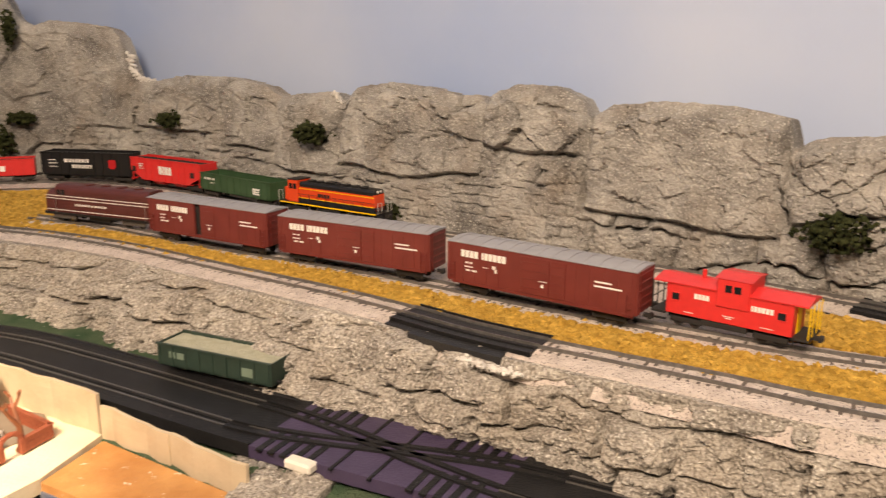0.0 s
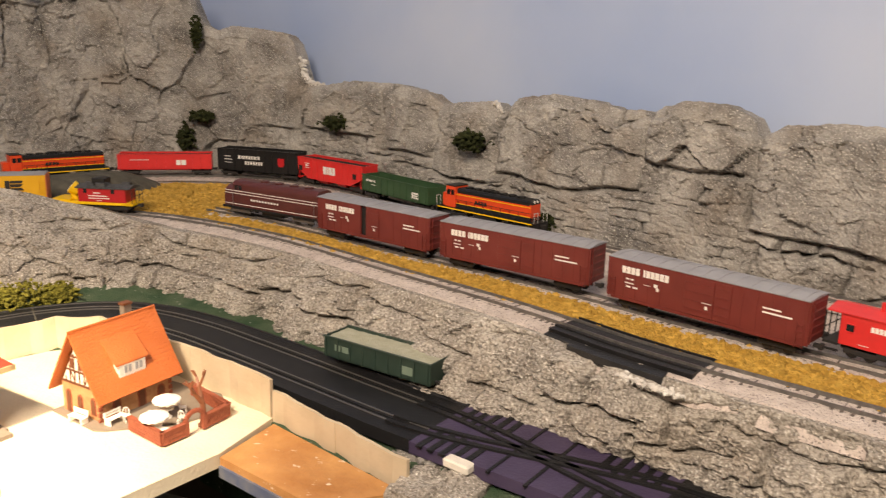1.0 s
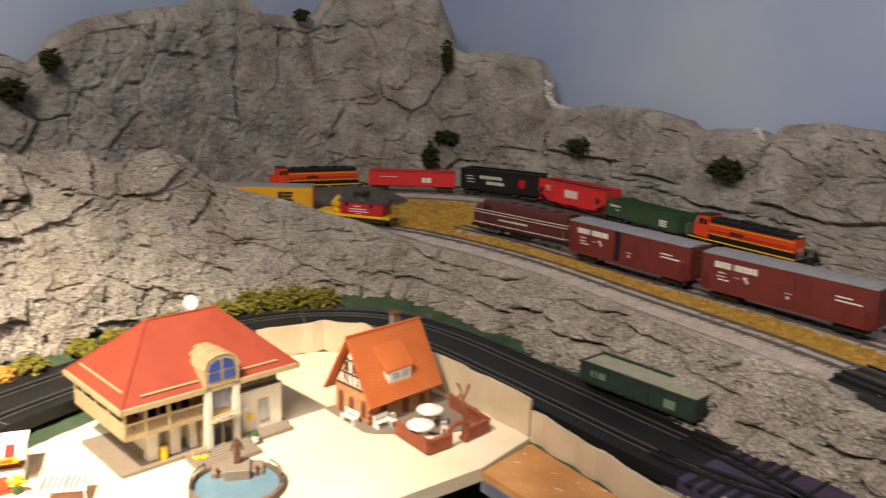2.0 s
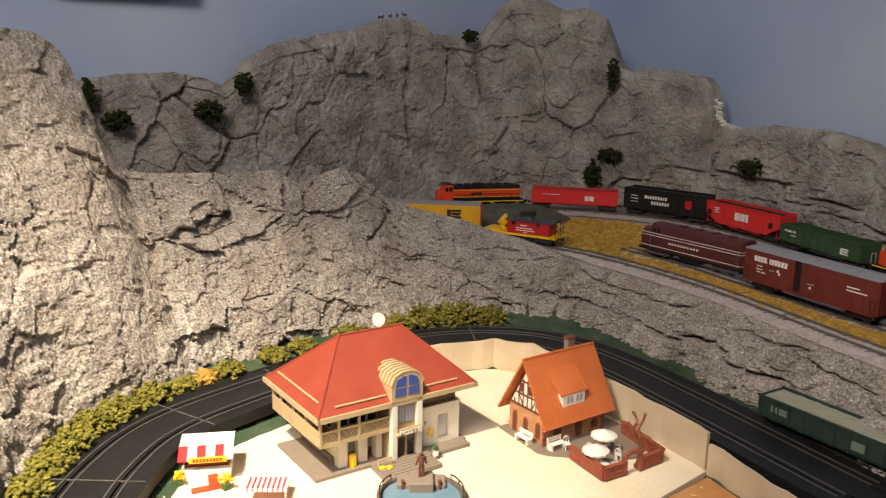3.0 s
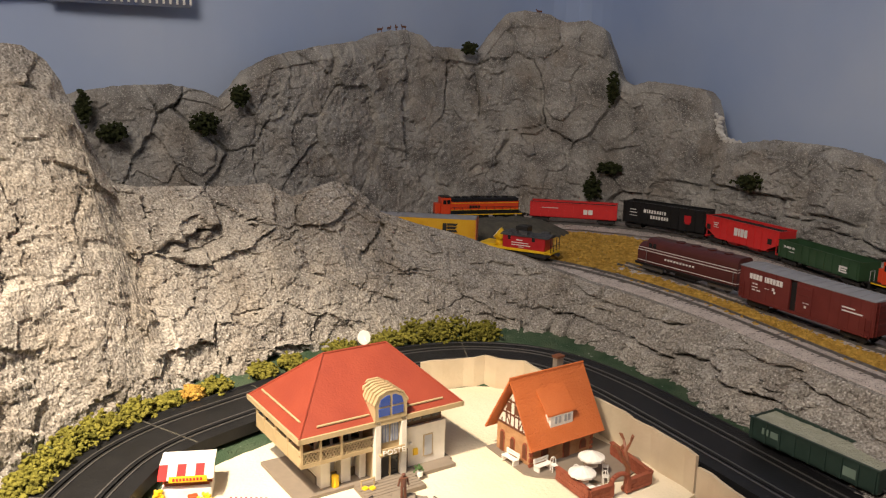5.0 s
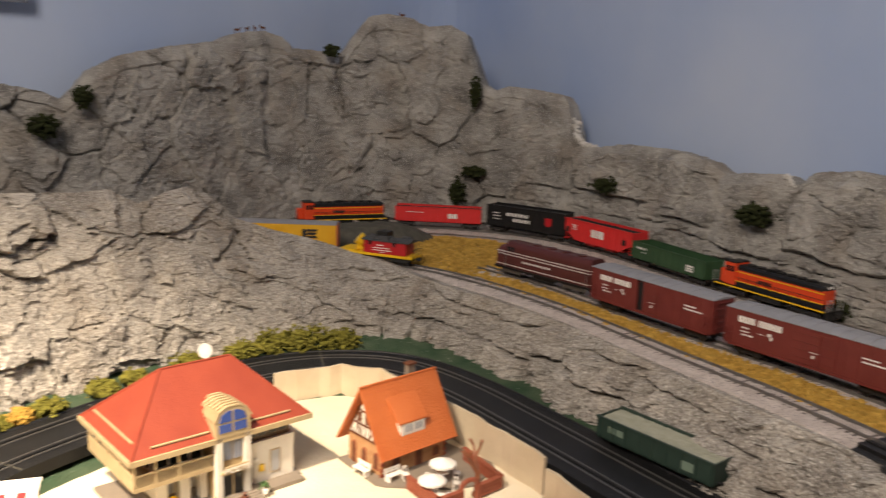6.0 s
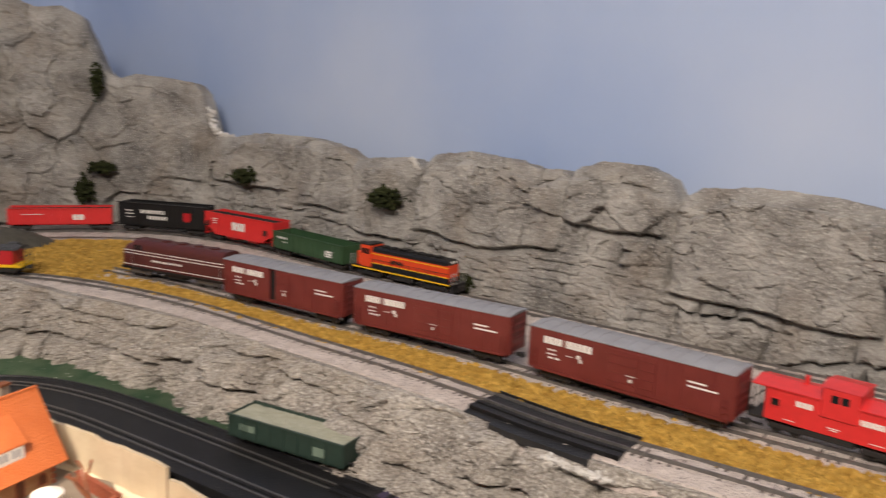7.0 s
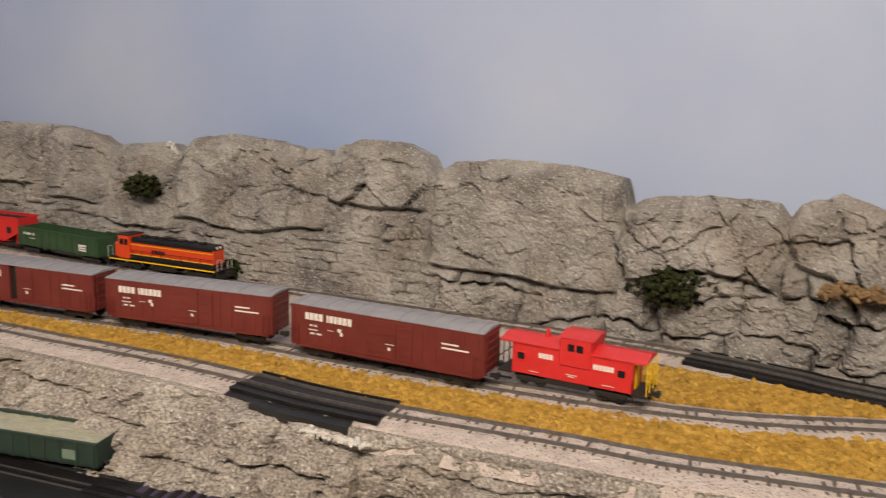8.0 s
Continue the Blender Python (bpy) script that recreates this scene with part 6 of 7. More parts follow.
track_bracket()
bm_ = bmesh.new()
cyl(bm_, (0.098, 0.796, 1.1375), (0.118, 0.789, 1.1365), 0.0028, 12)
tagged(obj("plaster_stub", bm_, M_PLASTER), "pale plaster stub lying at the rock foot", "plaster")
tagged(obj("lower_green", slab(bmesh.new(), [(0.10, 0.70), (0.13, 0.55), (0.7, 0.40), (0.7, 0.50), (0.3, 0.66)], 1.055, 1.065), M_FLOCK), "bright green flocked ground below the crossing", "grass", kind="structure")
tagged(obj("blue_edge", boxes((-0.111, 0.0, 0.0, 0.002, 1.089, 1.099)), M_BLUE), "chipped blue painted edge strip of the board", "board edge")
bpy.data.objects["blue_edge"].matrix_world = Matrix.Translation((-0.1105, 0.6645, 0)) @ Matrix.Rotation(math.atan2(-0.035, 0.101), 4, "Z") @ Matrix.Translation((0.111, 0, 0))

# ---- village ----


def house_pose(x, y, degrees, wide=1.0, deep=1.0):
    return Matrix.Translation((x, y, PLAZA_Z)) @ Matrix.Rotation(radians(degrees), 4, "Z") @ Matrix.Diagonal((wide, deep, 1, 1))


def tri_wall(bm, pts, thick, axis):
    """A wall plate from points on a plane; axis 0: (y, z) across x, axis 1: (x, z) across y."""
    at, to = thick
    make = (lambda p, d: (d, p[0], p[1])) if axis == 0 else (lambda p, d: (p[0], d, p[1]))
    a = [bm.verts.new(make(p, at)) for p in pts]
    b = [bm.verts.new(make(p, to)) for p in pts]
    bm.faces.new(a)
    bm.faces.new(b[::-1])
    n = len(pts)
    for k in range(n):
        bm.faces.new((a[k], a[(k + 1) % n], b[(k + 1) % n], b[k]))
    bmesh.ops.recalc_face_normals(bm, faces=bm.faces)
    return bm


def arch(x, z, w, h):
    pts = [(x - w / 2, z), (x + w / 2, z), (x + w / 2, z + h - w / 2)]
    pts += [(x + w / 2 * math.cos(a), z + h - w / 2 + w / 2 * math.sin(a)) for a in [math.pi * k / 6 for k in range(1, 6)]]
    pts += [(x - w / 2, z + h - w / 2)]
    return pts


def timber_inn():
    t = thing("timber_inn", house_pose(-0.2497, 0.7158, 78.3, 0.883, 0.76), "small half-timbered inn with a steep orange tile roof", "house")
    X, Y, zw, zr = 0.042, 0.033, 0.030, 0.0765
    for y in (-Y, Y):
        part("wall", boxes((-X, X, min(y, y * 0.94), max(y, y * 0.94), 0, zw)), M_BRICKTAN, t, "sandstone wall")
    for s in (-1, 1):
        part("gable_base", boxes((min(s * X, s * (X - 0.002)), max(s * X, s * (X - 0.002)), -Y + 0.002, Y - 0.002, 0, zw)), M_BRICKTAN, t)
        g = part("gable", tri_wall(bmesh.new(), [(-Y + 0.001, zw), (Y - 0.001, zw), (0.0, zr - 0.006)], (s * (X - 0.0018), s * (X - 0.0002)), 0), M_HOUSEWHITE, t, "white gable infill")
        for z0, z1 in ((zw - 0.001, zw + 0.001), (zw + 0.011, zw + 0.0125), (zw + 0.024, zw + 0.0255)):
            w = Y * (1 - (z0 - zw) / (zr - zw))
            part("beam", boxes((min(s * X, s * (X + 0.0007)), max(s * X, s * (X + 0.0007)), -w + 0.002, w - 0.002, z0, z1)), M_BROWN, g)
        for y in (-0.024, -0.016, -0.008, 0.0, 0.008, 0.016, 0.024):
            top = zw + (zr - zw) * (1 - abs(y) / Y) - 0.008
            part("beam", boxes((min(s * X, s * (X + 0.0007)), max(s * X, s * (X + 0.0007)), y - 0.0007, y + 0.0007, zw, top)), M_BROWN, g)
        for y in (-0.012, 0.012):
            bm = boxes((min(s * X, s * (X + 0.0006)), max(s * X, s * (X + 0.0006)), -0.0006, 0.0006, -0.007, 0.007))
            bmesh.ops.transform(bm, matrix=Matrix.Translation((0, y, zw + 0.0062)) @ Matrix.Rotation(radians(35 if y < 0 else -35), 4, "X"), verts=bm.verts)
            part("brace", bm, M_BROWN, g)
        for y in (-0.004, 0.012):
            part("window", boxes((min(s * X, s * (X + 0.0008)), max(s * X, s * (X + 0.0008)), y - 0.003, y + 0.003, zw + 0.014, zw + 0.0225)), M_BROWN, g)
        for y, h in ((-0.021, 0.016), (0.002, 0.015), (0.022, 0.023)):
            z = 0.006 if h < 0.02 else 0.0
            f = part("window" if h < 0.02 else "door", tri_wall(bmesh.new(), arch(y, z, 0.0085, h), (s * (X - 0.001), s * (X + 0.0008)), 0), M_BRICKRED, t, "brown arched surround")
            part("pane", tri_wall(bmesh.new(), arch(y, z + 0.001, 0.006, h - 0.0025), (s * X, s * (X + 0.0011)), 0), M_BROWN, f)
    for x, h in ((-0.024, 0.017), (0.006, 0.022), (0.030, 0.010)):
        z = 0.005 if h < 0.02 else 0.0
        f = part("window" if h < 0.02 else "door", tri_wall(bmesh.new(), arch(x, z, 0.0095, h), (-Y - 0.0008, -Y + 0.001), 1), M_BRICKRED, t, "brown arched surround")
        part("pane", tri_wall(bmesh.new(), arch(x, z + 0.001, 0.0065, h - 0.0025), (-Y - 0.0012, -Y), 1), M_BROWN, f)
    for x in (-X, X):
        for k in range(5):
            part("quoin", boxes((x - 0.0022, x + 0.0022, -Y - 0.0006, -Y + 0.002, 0.001 + k * 0.0055, 0.0045 + k * 0.0055)), M_BRICKRED, t)
    # roof: two slopes of overlapping tile courses
    ey, ez = Y + 0.012, zw - 0.008
    slope = math.atan2(zr + 0.003 - ez, ey)
    ln = math.hypot(ey, zr + 0.003 - ez)
    for s in (-1, 1):
        bm = boxes((-X - 0.009, X + 0.009, -ln, 0, -0.002, 0))
        place = Matrix.Translation((0, 0, zr + 0.003)) @ Matrix.Rotation(slope, 4, "X") if s < 0 else Matrix.Translation((0, 0, zr + 0.003)) @ Matrix.Rotation(math.pi, 4, "Z") @ Matrix.Rotation(slope, 4, "X")
        bmesh.ops.transform(bm, matrix=place, verts=bm.verts)
        r = part("roof", bm, M_ROOFORANGE, t, "orange tiled roof slope")
        for k in range(17):
            bm = boxes((-X - 0.009, X + 0.009, -ln + k * ln / 17, -ln + k * ln / 17 + 0.0006, 0, 0.0002))
            bmesh.ops.transform(bm, matrix=place, verts=bm.verts)
            part("tile_course", bm, M_ROOFORANGE, r)
    part("ridge", cyls(((-X - 0.009, 0, zr + 0.003), (X + 0.009, 0, zr + 0.003), 0.0014), n=8), M_ROOFORANGE, t)
    d = part("dormer", boxes((-0.020, 0.013, -0.0315, -0.012, 0.034, 0.0465)), M_HOUSEWHITE, t, "white shed dormer")
    bm = bmesh.new()
    prism(bm, [(-0.035, 0.0465), (-0.0345, 0.048), (-0.008, 0.0685), (-0.008, 0.066)], -0.023, 0.016)
    part("dormer_roof", bm, M_ROOFORANGE, d)
    part("dormer_front", boxes((-0.019, 0.012, -0.0345, -0.0312, 0.0335, 0.0466)), M_WHITEP, d)
    for x in (-0.0135, -0.0085, -0.0005, 0.0045):
        part("dormer_window", boxes((x, x + 0.0034, -0.0350, -0.0344, 0.0385, 0.0448)), M_CURTAIN, d)
    ch = part("chimney", boxes((0.018, 0.027, 0.006, 0.014, 0.055, 0.088)), M_PLATE, t, "grey chimney")
    part("chimney_cap", boxes((0.017, 0.028, 0.005, 0.015, 0.0865, 0.0885)), M_BROWN, ch)
    bm = bmesh.new()
    ring = [(-0.056, -0.040), (-0.050, -0.052), (0.0, -0.105), (0.02, -0.113), (0.062, -0.100), (0.070, -0.085), (0.062, 0.036), (-0.050, 0.042)]
    slab(bm, ring, 0.0, 0.0018)
    part("base_plate", bm, M_PLATE, t, "grey-brown base plate")


timber_inn()


def garden_wall():
    t = thing("garden_wall", Matrix.Identity(4), "low red brick garden wall with an arched gate", "wall")
    pts = [(-0.2034, 0.6740), (-0.1590, 0.6588), (-0.1525, 0.6820), (None, None), (-0.1475, 0.6980), (-0.1415, 0.7270), (-0.1980, 0.7520)]
    last = None
    for p in pts:
        if p[0] is None:
            last = None
            continue
        if last:
            a, b = Vector((*last, 0)), Vector((*p, 0))
            d = b - a
            m = Matrix.Translation((a.x, a.y, PLAZA_Z + 0.0018)) @ Matrix.Rotation(math.atan2(d.y, d.x), 4, "Z")
            for course in range(3):
                n = max(2, int(d.length / 0.0075))
                for k in range(n):
                    x0 = (k + (0.5 if course % 2 else 0.0)) * d.length / n
                    x1 = min(d.length, x0 + d.length / n - 0.0005)
                    if x1 - x0 < 0.001:
                        continue
                    bm = boxes((x0, x1, -0.0016, 0.0016, course * 0.0035, course * 0.0035 + 0.0032))
                    bmesh.ops.transform(bm, matrix=m, verts=bm.verts)
                    part("brick", bm, M_BRICKRED, t)
            bm = boxes((0, d.length, -0.0012, 0.0012, 0, 0.0104), (-0.0005, d.length + 0.0005, -0.0022, 0.0022, 0.0104, 0.0118))
            bmesh.ops.transform(bm, matrix=m, verts=bm.verts)
            part("coping", bm, M_BRICKRED, t)
        last = p
    bm = bmesh.new()
    for k in range(9):
        a0, a1 = math.pi * k / 9, math.pi * (k + 1) / 9
        cyl(bm, (0.009 * math.cos(a0), 0, 0.012 + 0.007 * math.sin(a0)), (0.009 * math.cos(a1), 0, 0.012 + 0.007 * math.sin(a1)), 0.0021, 8)
    box(bm, 0.007, 0.011, -0.002, 0.002, 0, 0.012)
    box(bm, -0.011, -0.007, -0.002, 0.002, 0, 0.012)
    bmesh.ops.transform(bm, matrix=Matrix.Translation((-0.1500, 0.690, PLAZA_Z + 0.0018)) @ Matrix.Rotation(radians(72), 4, "Z"), verts=bm.verts)
    part("gate_arch", bm, M_BRICKRED, t)


garden_wall()


def bare_tree():
    t = thing("bare_tree", Matrix.Translation((-0.1505, 0.702, PLAZA_Z + 0.0018)), "leafless brown plastic tree beside the garden gate", "tree")
    rnd = random.Random(21)
    bm = bmesh.new()

    def limb(p, d, r, n):
        q = p + d
        cyl(bm, p, q, r, 7, r * 0.72)
        if n:
            for _ in range(2 if n > 1 else 3):
                e = (d.normalized() + Vector((rnd.uniform(-0.8, 0.8), rnd.uniform(-0.8, 0.8), rnd.uniform(-0.1, 0.5)))).normalized()
                limb(q, e * d.length * rnd.uniform(0.55, 0.8), r * 0.68, n - 1)
    limb(Vector((0, 0, 0)), Vector((0.001, -0.001, 0.021)), 0.0032, 3)
    part("trunk", bm, M_FIGURE2, t)
    part("root_collar", cyls(((0, 0, 0), (0, 0, 0.002), 0.0045), n=10), M_FIGURE2, t)


M_FIGURE2 = plain("reddish_brown_plastic", (0.24, 0.085, 0.04), 0.5)
bare_tree()


def parasol_table(x, y, seed):
    t = thing("parasol_table", Matrix.Translation((x, y, PLAZA_Z + 0.0018)), "white round garden table under a scalloped parasol", "table", "parasol tables")
    part("pole", cyls(((0, 0, 0), (0, 0, 0.021), 0.0008), n=8), M_WHITEP, t)
    part("tabletop", cyls(((0, 0, 0.0085), (0, 0, 0.0095), 0.006), n=20), M_WHITEP, t)
    bm = bmesh.new()
    top = bm.verts.new((0, 0, 0.0225))
    ring = [bm.verts.new(((0.0115 + 0.0006 * (k % 2)) * math.cos(math.tau * k / 24), (0.0115 + 0.0006 * (k % 2)) * math.sin(math.tau * k / 24), 0.0175 - 0.0006 * (k % 2))) for k in range(24)]
    low = [bm.verts.new((v.co.x, v.co.y, v.co.z - 0.0018)) for v in ring]
    for k in range(24):
        bm.faces.new((top, ring[k], ring[(k + 1) % 24]))
        bm.faces.new((ring[k], low[k], low[(k + 1) % 24], ring[(k + 1) % 24]))
    part("canopy", bm, M_WHITEP, t)
    part("foot", cyls(((0, 0, 0), (0, 0, 0.001), 0.004), n=12), M_WHITEP, t)


parasol_table(-0.1880, 0.7035, 1)
parasol_table(-0.1765, 0.6725, 2)


def garden_chair(x, y, deg):
    t = thing("garden_chair", Matrix.Translation((x, y, PLAZA_Z + 0.0018)) @ Matrix.Rotation(radians(deg), 4, "Z"), "small white garden chair with a hoop back", "chair", "garden chairs")
    part("seat", boxes((-0.0028, 0.0028, -0.0028, 0.0028, 0.0055, 0.0062)), M_WHITEP, t)
    for a in (-0.0024, 0.0024):
        for b in (-0.0024, 0.0024):
            part("leg", cyls(((a, b, 0), (a, b, 0.0056), 0.0004), n=6), M_WHITEP, t)
    bm = bmesh.new()
    for k in range(8):
        a0, a1 = math.pi * k / 8, math.pi * (k + 1) / 8
        cyl(bm, (0.0026 * math.cos(a0), 0.0027, 0.0085 + 0.004 * math.sin(a0)), (0.0026 * math.cos(a1), 0.0027, 0.0085 + 0.004 * math.sin(a1)), 0.0004, 6)
    for x2 in (-0.0026, 0.0, 0.0026):
        cyl(bm, (x2, 0.0027, 0.006), (x2, 0.0027, 0.0088 + (0.0036 if x2 == 0 else 0)), 0.0004, 6)
    part("backrest", bm, M_WHITEP, t)


for x, y, d in ((-0.170, 0.700, 200), (-0.181, 0.716, 120), (-0.192, 0.686, 30), (-0.163, 0.680, 300)):
    garden_chair(x, y, d)


def side_table(x, y):
    t = thing("garden_table", Matrix.Translation((x, y, PLAZA_Z + 0.0018)), "plain square white garden table", "table")
    part("tabletop", boxes((-0.005, 0.005, -0.005, 0.005, 0.0082, 0.0090)), M_WHITEP, t)
    for a in (-0.004, 0.004):
        for b in (-0.004, 0.004):
            part("leg", boxes((a - 0.0005, a + 0.0005, b - 0.0005, b + 0.0005, 0, 0.0083)), M_WHITEP, t)


side_table(-0.165, 0.668)


def garden_bench(x, y, deg, label):
    t = thing("garden_bench", Matrix.Translation((x, y, PLAZA_Z + 0.0018)) @ Matrix.Rotation(radians(deg), 4, "Z"), label, "bench", "white benches")
    for k in range(3):
        part("seat_slat", boxes((-0.009, 0.009, -0.003 + k * 0.0022, -0.0012 + k * 0.0022, 0.005, 0.0056)), M_WHITEP, t)
    for k in range(2):
        part("back_slat", boxes((-0.009, 0.009, 0.0034, 0.0040, 0.0066 + k * 0.0024, 0.0084 + k * 0.0024)), M_WHITEP, t)
    for s in (-0.0075, 0.0075):
        part("leg_frame", boxes((s - 0.0006, s + 0.0006, -0.003, 0.004, 0, 0.0052), (s - 0.0006, s + 0.0006, 0.003, 0.0042, 0.005, 0.011)), M_WHITEP, t)


garden_bench(-0.252, 0.668, -10, "white slatted bench before the timbered gable")
garden_bench(-0.222, 0.679, 80, "white slatted bench beside the inn door")
garden_chair(-0.214, 0.684, 60)

# -- the post office --


def post_office():
    t = thing("post_office", house_pose(-0.3604, 0.5755, 77.4, 0.933, 0.862), "two-storey post office with a wide red hipped roof", "house")
    X, Y = 0.070, 0.033
    ez, rz = 0.058, 0.106
    core = boxes((-0.052, X, -0.038, Y, 0.003, 0.054))
    part("core_wall", core, M_HOUSEWHITE, t, "white rendered wall")
    part("plinth", boxes((-0.054, X + 0.001, -0.040, Y + 0.001, 0.003, 0.010)), M_PLATE, t)
    part("right_wall", boxes((0.030, X + 0.004, -0.056, -0.036, 0.003, 0.041)), M_HOUSEWHITE, t, "white rendered wall")
    part("upper_loggia", boxes((0.032, X + 0.002, -0.052, -0.038, 0.041, 0.0575)), M_BROWN2, t)
    for x in (0.036, 0.045, 0.054, 0.063):
        part("loggia_pane", boxes((x, x + 0.007, -0.0526, -0.0519, 0.045, 0.054)), M_GLASS, t)
    # ground floor of the veranda
    for a, b in ((-0.052, -0.040), (-0.026, -0.014), (-0.002, 0.006)):
        part("pier", boxes((a, b, -0.050, -0.038, 0.003, 0.031)), M_HOUSEWHITE, t)
    for a, b in ((-0.038, -0.028), (-0.012, -0.004)):
        w = part("window", boxes((a, b, -0.0392, -0.0378, 0.010, 0.029)), M_TAN, t)
        part("pane", boxes((a + 0.001, b - 0.001, -0.0396, -0.0391, 0.011, 0.028)), M_CURTAIN, w)
    part("balcony_floor", boxes((-0.082, 0.008, -0.062, 0.052, 0.0305, 0.033)), M_TAN, t)
    # railings with lattice
    def rail(name, x0, x1, y0, y1):
        r = part("balcony_rail", boxes((x0, x1, y0, y1, 0.043, 0.0445), (x0, x1, y0, y1, 0.0325, 0.034)), M_TAN, t, "tan lattice railing")
        long_x = (x1 - x0) > (y1 - y0)
        n = 22
        for k in range(n):
            for sg in (-1, 1):
                bm = boxes((-0.00035, 0.00035, -0.0004, 0.0004, -0.0066, 0.0066)) if long_x else boxes((-0.0004, 0.0004, -0.00035, 0.00035, -0.0066, 0.0066))
                f = (k + 0.5) / n
                c = Vector((x0 + (x1 - x0) * f, (y0 + y1) / 2, 0.0385)) if long_x else Vector(((x0 + x1) / 2, y0 + (y1 - y0) * f, 0.0385))
                bmesh.ops.transform(bm, matrix=Matrix.Translation(c) @ Matrix.Rotation(sg * radians(42), 4, "Y" if long_x else "X"), verts=bm.verts)
                part("lattice_slat", bm, M_TAN, r)
    rail("front", -0.082, 0.008, -0.062, -0.0605)
    part("side_panel", boxes((-0.082, -0.0805, -0.060, 0.052, 0.033, 0.0445)), M_TAN, t, "tan boarded side railing")
    for x in (-0.081, -0.058, -0.032):
        part("post", boxes((x - 0.0013, x + 0.0013, -0.0625, -0.0595, 0.031, 0.0575)), M_TAN, t)
    for y in (-0.03, 0.0, 0.03, 0.05):
        part("post", boxes((-0.0825, -0.0800, y - 0.0013, y + 0.0013, 0.031, 0.0575)), M_TAN, t)
    for a, b in ((-0.048, -0.034), (-0.030, -0.010), (-0.006, 0.004)):
        part("upper_window", boxes((a, b, -0.0392, -0.0378, 0.036, 0.053)), M_GLASS, t)
    for y in (-0.026, 0.0, 0.026):
        part("upper_window", boxes((-0.0534, -0.0518, y - 0.007, y + 0.007, 0.036, 0.052)), M_GLASS, t)
    # the glazed entrance bay
    bay = part("entrance_bay", boxes((0.009, 0.031, -0.062, -0.036, 0.003, 0.058)), M_TAN, t, "tan entrance bay")
    for x in (0.0085, 0.0285):
        part("bay_post", boxes((x, x + 0.0045, -0.0665, -0.060, 0.003, 0.059), bevel=0.0004), M_HOUSEWHITE, bay, "white bay post")
    for x in (0.0142, 0.0215):
        part("bay_pane", boxes((x, x + 0.006, -0.0628, -0.0618, 0.036, 0.0565)), M_CURTAIN, bay)
        for k in range(3):
            part("curtain_fold", boxes((x + 0.0008 + k * 0.002, x + 0.0014 + k * 0.002, -0.0632, -0.0627, 0.0365, 0.056)), M_WINBLUE2, bay)
    for x in (0.0142, 0.0215):
        part("door_leaf", boxes((x, x + 0.006, -0.0628, -0.0618, 0.004, 0.022)), M_GLASS, bay)
    part("door_mullion", boxes((0.0202, 0.0215, -0.0635, -0.0618, 0.003, 0.024)), M_TAN, bay)
    part("canopy", boxes((0.0110, 0.0300, -0.070, -0.062, 0.0265, 0.028)), M_TAN, bay)
    sign = part("sign_board", boxes((0.0125, 0.0295, -0.0712, -0.0698, 0.0275, 0.0335)), M_TAN, bay)
    cu = bpy.data.curves.new("sign_text", "FONT")
    cu.body, cu.size, cu.extrude, cu.align_x = "POSTE", 0.0066, 0.0003, "CENTER"
    tx = new("sign_text", cu)
    cu.materials.append(M_WHITEP)
    tx.parent = bay
    tx.matrix_local = Matrix.Translation((0.0057, -0.0722, 0.0280)) @ Matrix.Rotation(radians(90), 4, "X") @ Matrix.Diagonal((1.25, 1.0, 1.0, 1.0))
    # dormer over the bay
    d = part("dormer", tri_wall(bmesh.new(), [(0.0075, 0.058), (0.0325, 0.058), (0.0325, 0.073), (0.029, 0.080), (0.0235, 0.0835), (0.0165, 0.0835), (0.011, 0.080), (0.0075, 0.073)], (-0.067, -0.020), 1), M_TAN, t, "tan dormer with a folded roof")
    for k in range(7):
        bm = tri_wall(bmesh.new(), [(0.0068, 0.072), (0.0075, 0.073), (0.011, 0.0803), (0.0165, 0.0838), (0.0235, 0.0838), (0.029, 0.0803), (0.0325, 0.073), (0.0332, 0.072), (0.0338, 0.0735), (0.0298, 0.0815), (0.0238, 0.0848), (0.0162, 0.0848), (0.0102, 0.0815), (0.0062, 0.0735)], (-0.0675 + k * 0.006, -0.0645 + k * 0.006), 1)
        part("dormer_rib", bm, M_TAN, d)
    for pts in ([(0.0105, 0.0625), (0.0190, 0.0625), (0.0190, 0.0695), (0.0105, 0.0695)], [(0.0210, 0.0625), (0.0295, 0.0625), (0.0295, 0.0695), (0.0210, 0.0695)],
                [(0.0105, 0.0715), (0.0190, 0.0715), (0.0190, 0.0805), (0.0165, 0.0805), (0.0120, 0.0775)], [(0.0210, 0.0715), (0.0295, 0.0715), (0.0280, 0.0775), (0.0235, 0.0805), (0.0210, 0.0805)]):
        part("dormer_pane", tri_wall(bmesh.new(), pts, (-0.0677, -0.0668), 1), M_WINBLUE, d, "deep blue pane")
    # roof
    bm = bmesh.new()
    e = [bm.verts.new(p) for p in ((-0.0855, -0.065, ez), (0.0855, -0.065, ez), (0.0855, 0.065, ez), (-0.0855, 0.065, ez))]
    r0, r1 = bm.verts.new((-0.034, 0, rz)), bm.verts.new((0.034, 0, rz))
    for f in ((e[0], e[1], r1, r0), (e[2], e[3], r0, r1), (e[1], e[2], r1), (e[3], e[0], r0), (e[3], e[2], e[1], e[0])):
        bm.faces.new(f)
    bmesh.ops.recalc_face_normals(bm, faces=bm.faces)
    roof = part("roof", bm, M_ROOFRED, t, "red hipped roof")
